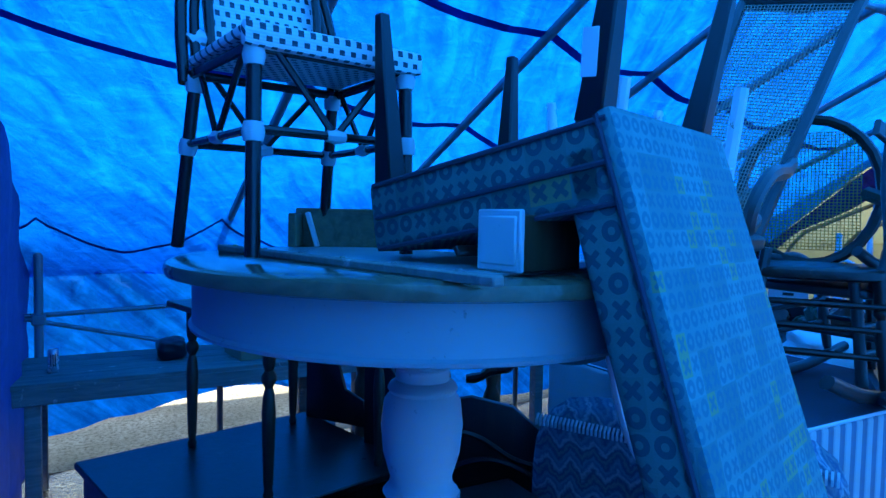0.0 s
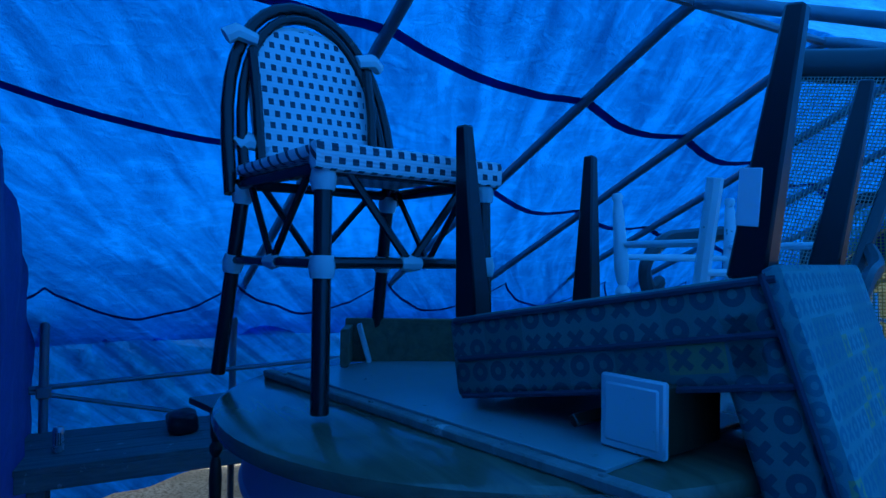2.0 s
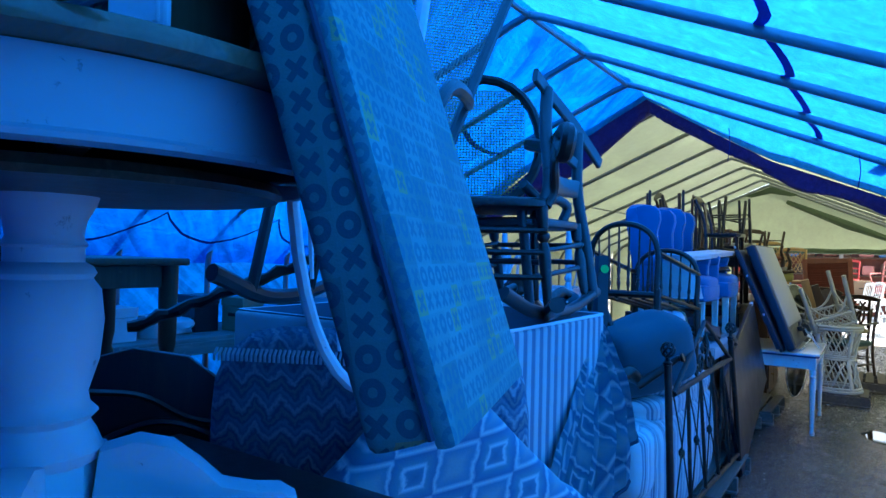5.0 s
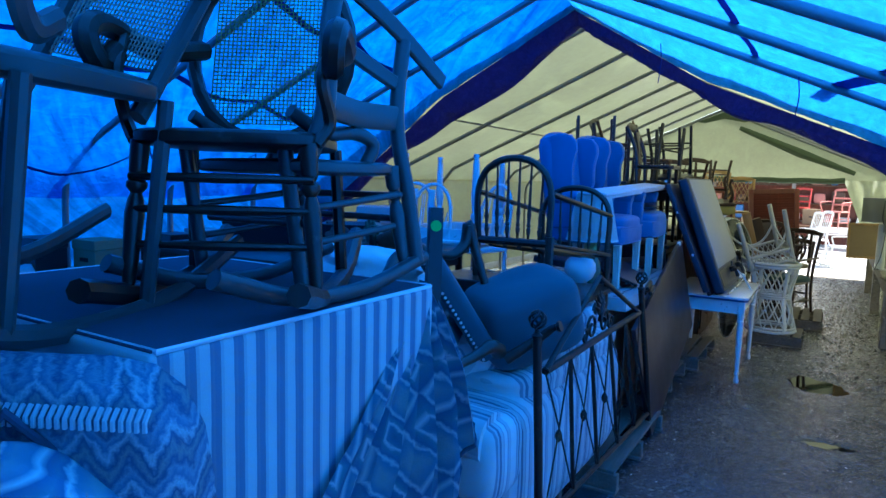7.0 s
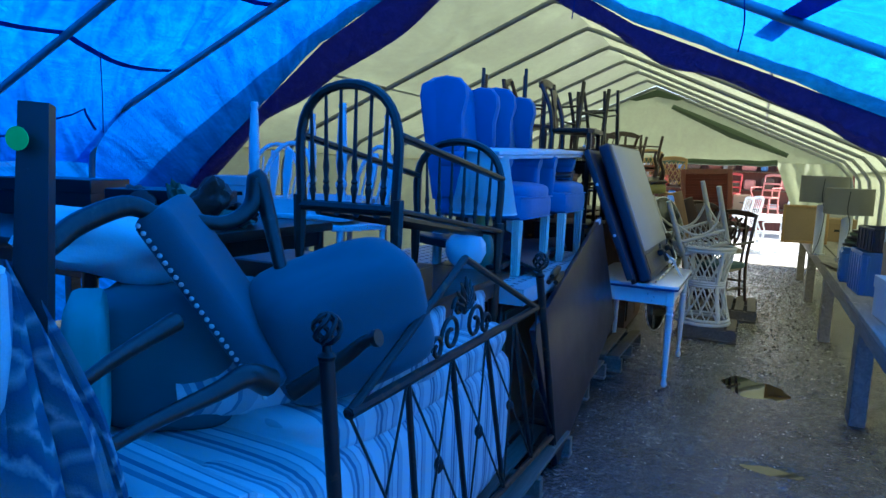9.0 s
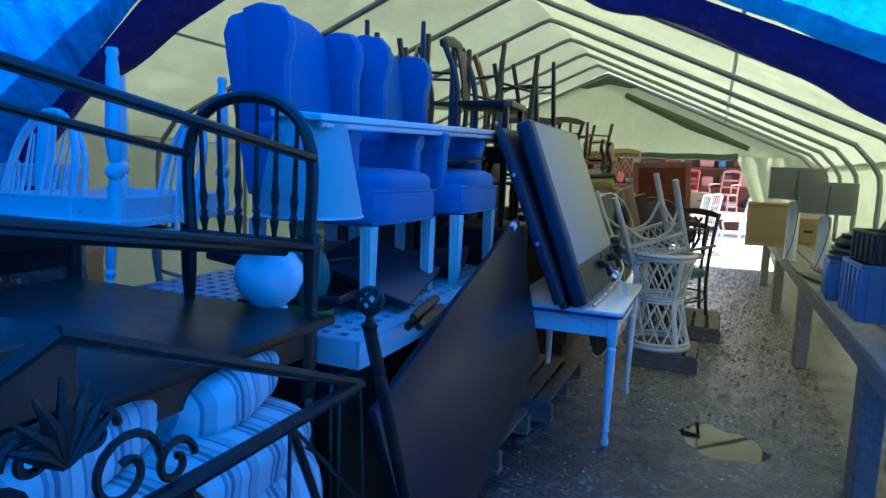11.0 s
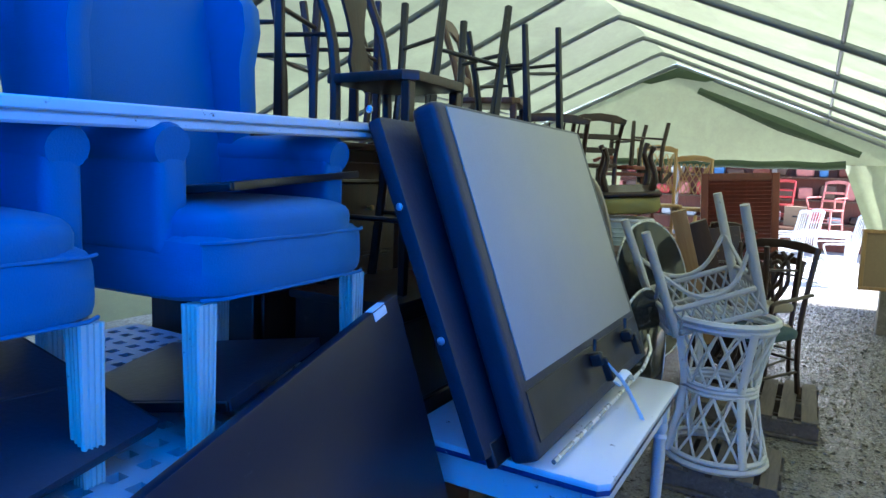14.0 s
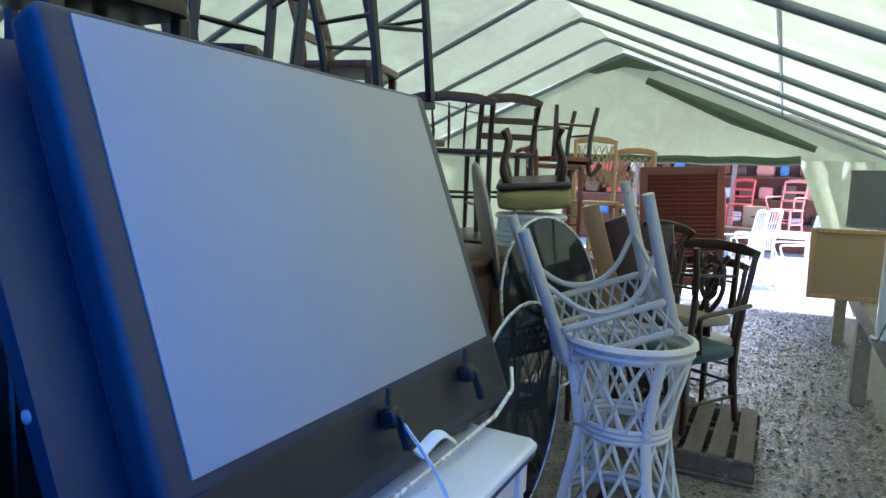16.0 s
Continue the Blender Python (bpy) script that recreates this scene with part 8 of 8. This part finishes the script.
draped_throw()
bm = bm_new()
tube(bm, [(0, 0, 0.0), (0, 0.0, 0.55), (0.0, 0.02, 0.82)], [0.034, 0.034, 0.03], 4)
single("bed_post", bm, M_BLACK, "dark square post with a round green sticker", "post", pose(-1.09, 2.735, 0.85, 0, 2, 45))
bm = bm_new()
lathe(bm, [(0.018, 0), (0.018, 0.0015)], 20, pose(-1.048, 2.716, 1.613, 90, 0, 22))
single("green_sticker", bm, M_GREENDOT, "round green price sticker on a dark post", "sticker")
dresser(pose(-1.12, 2.78, 0), 0.16, 0.2, 0.85, 2, M_DARK, "narrow dark pedestal under a post", 1)


# carved dark headboard behind the pedestal
t_ = thing("carved_headboard", "dark carved headboard with arched top standing in the pile", "headboard", basis((-1.95, 1.22, 0.62), (0.62, 0.78, 0), (0, 0, 1)))
bm = bm_new()
ol = [(-0.40, 0), (0.40, 0), (0.42, 0.45), (0.34, 0.52), (0.24, 0.55), (0.18, 0.62), (0.08, 0.70), (-0.08, 0.73), (-0.2, 0.70), (-0.30, 0.60), (-0.38, 0.45)]
slab(bm, ol, 0.035, pose(0, 0, 0, 90, 0, 0), 0.008)
part("panel", bm, M_DARK, t_)
for ctrl in ([(-0.34, 0.25), (-0.2, 0.42), (0, 0.50), (0.2, 0.42), (0.34, 0.25)], [(-0.2, 0.6), (-0.05, 0.58), (0.1, 0.50), (0.3, 0.47)], [(-0.28, 0.1), (0, 0.2), (0.28, 0.1)]):
    bm = bm_new()
    tube(bm, curve_pts([(x, -0.04, z) for x, z in ctrl], 6), 0.012, 6)
    part("moulding", bm, M_DARK, t_)
bm = bm_new()
tube(bm, [(-0.1 + 0.03 * i, -0.03 + 0.006 * math.sin(i * 2.1), 0.79 + 0.012 * i + 0.006 * math.cos(i * 2.1)) for i in range(20)], [0.016 + 0.005 * (i % 2) for i in range(20)], 8)
part("twist_rod", bm, M_DARK, t_)
dresser(pose(-2.05, 1.25, 0), 0.8, 0.5, 0.62, 2, M_DARK, "low dark chest under a carved headboard")


# tiered side table with turned posts behind the round table
def tiered_table():
    t = thing("tiered_desk", "dark wooden tiered desk with turned posts behind the round table", "desk", pose(-2.42, 0.42, 0, 0, 0, 14))
    bm = bm_new()
    box(bm, (0, 0, 1.05), (0.85, 1.0, 0.03), bev=0.006)
    part("desktop", bm, M_DARK, t)
    bm = bm_new()
    box(bm, (0, 0, 0.52), (0.80, 0.95, 1.03), bev=0.006)
    part("body", bm, M_DARK, t)
    bm = bm_new()
    box(bm, (0.405, -0.25, 0.98), (0.003, 0.09, 0.035), bev=0.001)
    part("paper_label", bm, M_STICKER, t, "white paper label")
    for x, y in ((0.34, -0.10), (0.34, 0.36), (-0.30, -0.10), (-0.30, 0.36)):
        bm = bm_new()
        turned(bm, (x, y, 1.065), (x, y, 1.64), 0.024)
        part("post", bm, M_BROWN, t)
    bm = bm_new()
    slab(bm, [(-0.36, -0.18), (0.36, -0.18), (0.42, -0.10), (0.42, 0.38), (0.34, 0.44), (-0.36, 0.44)], 0.025, pose(0, 0, 1.64), 0.006)
    part("shelf", bm, M_BROWN, t)
    for x in (-0.36, 0.1):
        bm = bm_new()
        ol = [(0, 0), (0.34, 0), (0.32, 0.12), (0.22, 0.16), (0.18, 0.28), (0.10, 0.36), (0, 0.38)]
        slab(bm, ol, 0.02, pose(x, 0.48, 1.065, 90, 0, 20), 0.004)
        part("scroll_bracket", bm, M_DARK, t)


tiered_table()
plain_table(pose(-2.75, 1.35, 0), 0.6, 0.6, 1.62, M_BROWN, "tall brown plant table behind the pile", 0.03, "plant_table", 0.04)

# ---- bench along the west wall ----
t_ = thing("wall_bench", "long wooden work bench along the blue tarp wall", "bench")
for k in range(4):
    bm = bm_new()
    box(bm, (-4.66 - 0.215 * k, 2.6, 0.925), (0.205, 6.3, 0.035), bev=0.004)
    part("plank", bm, M_GREYWOOD, t_)
bm = bm_new()
box(bm, (-4.56, 2.6, 0.86), (0.03, 6.25, 0.10), bev=0.004)
part("front_rail", bm, M_GREYWOOD, t_)
for y in (-0.42, 1.5, 3.5, 5.6):
    for x in (-4.62, -5.3):
        bm = bm_new()
        box(bm, (x, y, 0.45), (0.09, 0.09, 0.90), bev=0.005)
        part("leg", bm, M_GREYWOOD, t_)
BT = 0.944
t_ = thing("drink_can", "black and silver drink can on the wall bench", "can", pose(-4.86, -0.32, BT))
bm = bm_new()
lathe(bm, [(0.026, 0), (0.033, 0.01), (0.033, 0.14), (0.026, 0.155), (0.024, 0.15)], 20)
part("body", bm, M_CHROME, t_)
for k in (-1, 0, 1):
    bm = bm_new()
    box(bm, (0.033, k * 0.012, 0.085), (0.003, 0.006, 0.08), bev=0.001)
    part("printed_bar", bm, M_BLACK, t_)
bm = bm_new()
pillow(bm, (0, 0, 0.07), (0.22, 0.20, 0.15), 0.7, lump=0.15, n=8)
single("black_pouch", bm, M_BLACK, "black soft pouch on the wall bench", "pouch", pose(-5.0, 0.42, BT))
t_ = carton(pose(-4.9, 1.05, BT, 0, 0, 8), (0.36, 0.45, 0.26), M_CARDB, "brown delivery carton with a curved printed mark on the bench")
bm = bm_new()
tube(bm, curve_pts([(0.183, -0.13, 0.13), (0.184, -0.05, 0.10), (0.184, 0.05, 0.10), (0.183, 0.13, 0.13)], 5), 0.007, 5, flat=0.4)
part("printed_curve", bm, M_BLACK, t_)
random.seed(11)
for k in range(16):
    y = 1.5 + 0.28 * k
    kind = k % 4
    if kind == 0:
        carton(pose(-4.95 + 0.1 * (k % 3), y, BT, 0, 0, random.uniform(-15, 15)), (0.26, 0.24, random.uniform(0.15, 0.32)), (M_CARTON, M_CARDB)[k % 8 == 0], "carton standing on the wall bench")
    elif kind == 1:
        t_ = thing("paint_tin", "white paint tin with wire rim on the wall bench", "tin", pose(-4.82, y, BT), group="tins on the wall bench")
        bm = bm_new()
        lathe(bm, [(0.08, 0), (0.085, 0.008), (0.085, 0.17), (0.078, 0.18)], 20)
        part("body", bm, (M_WHITE, M_GREYSHADE)[k % 2], t_)
        bm = bm_new()
        ring(bm, 0.084, 0.178, 0.005)
        part("rim", bm, M_CHROME, t_)
    elif kind == 2:
        bm = bm_new()
        pillow(bm, (0, 0, 0.06), (0.32, 0.3, 0.13), 0.7, lump=0.3, seed=k, n=8)
        single("white_bag", bm, M_CARTON, "crumpled white plastic bag on the wall bench", "bag", pose(-4.95, y, BT, 0, 0, 40 * k), group="bags on the wall bench")
    else:
        carton(pose(-5.0, y, BT, 0, 0, random.uniform(-10, 10)), (0.3, 0.22, random.uniform(0.2, 0.4)), M_BLACK, "black case standing on the wall bench", name="case")
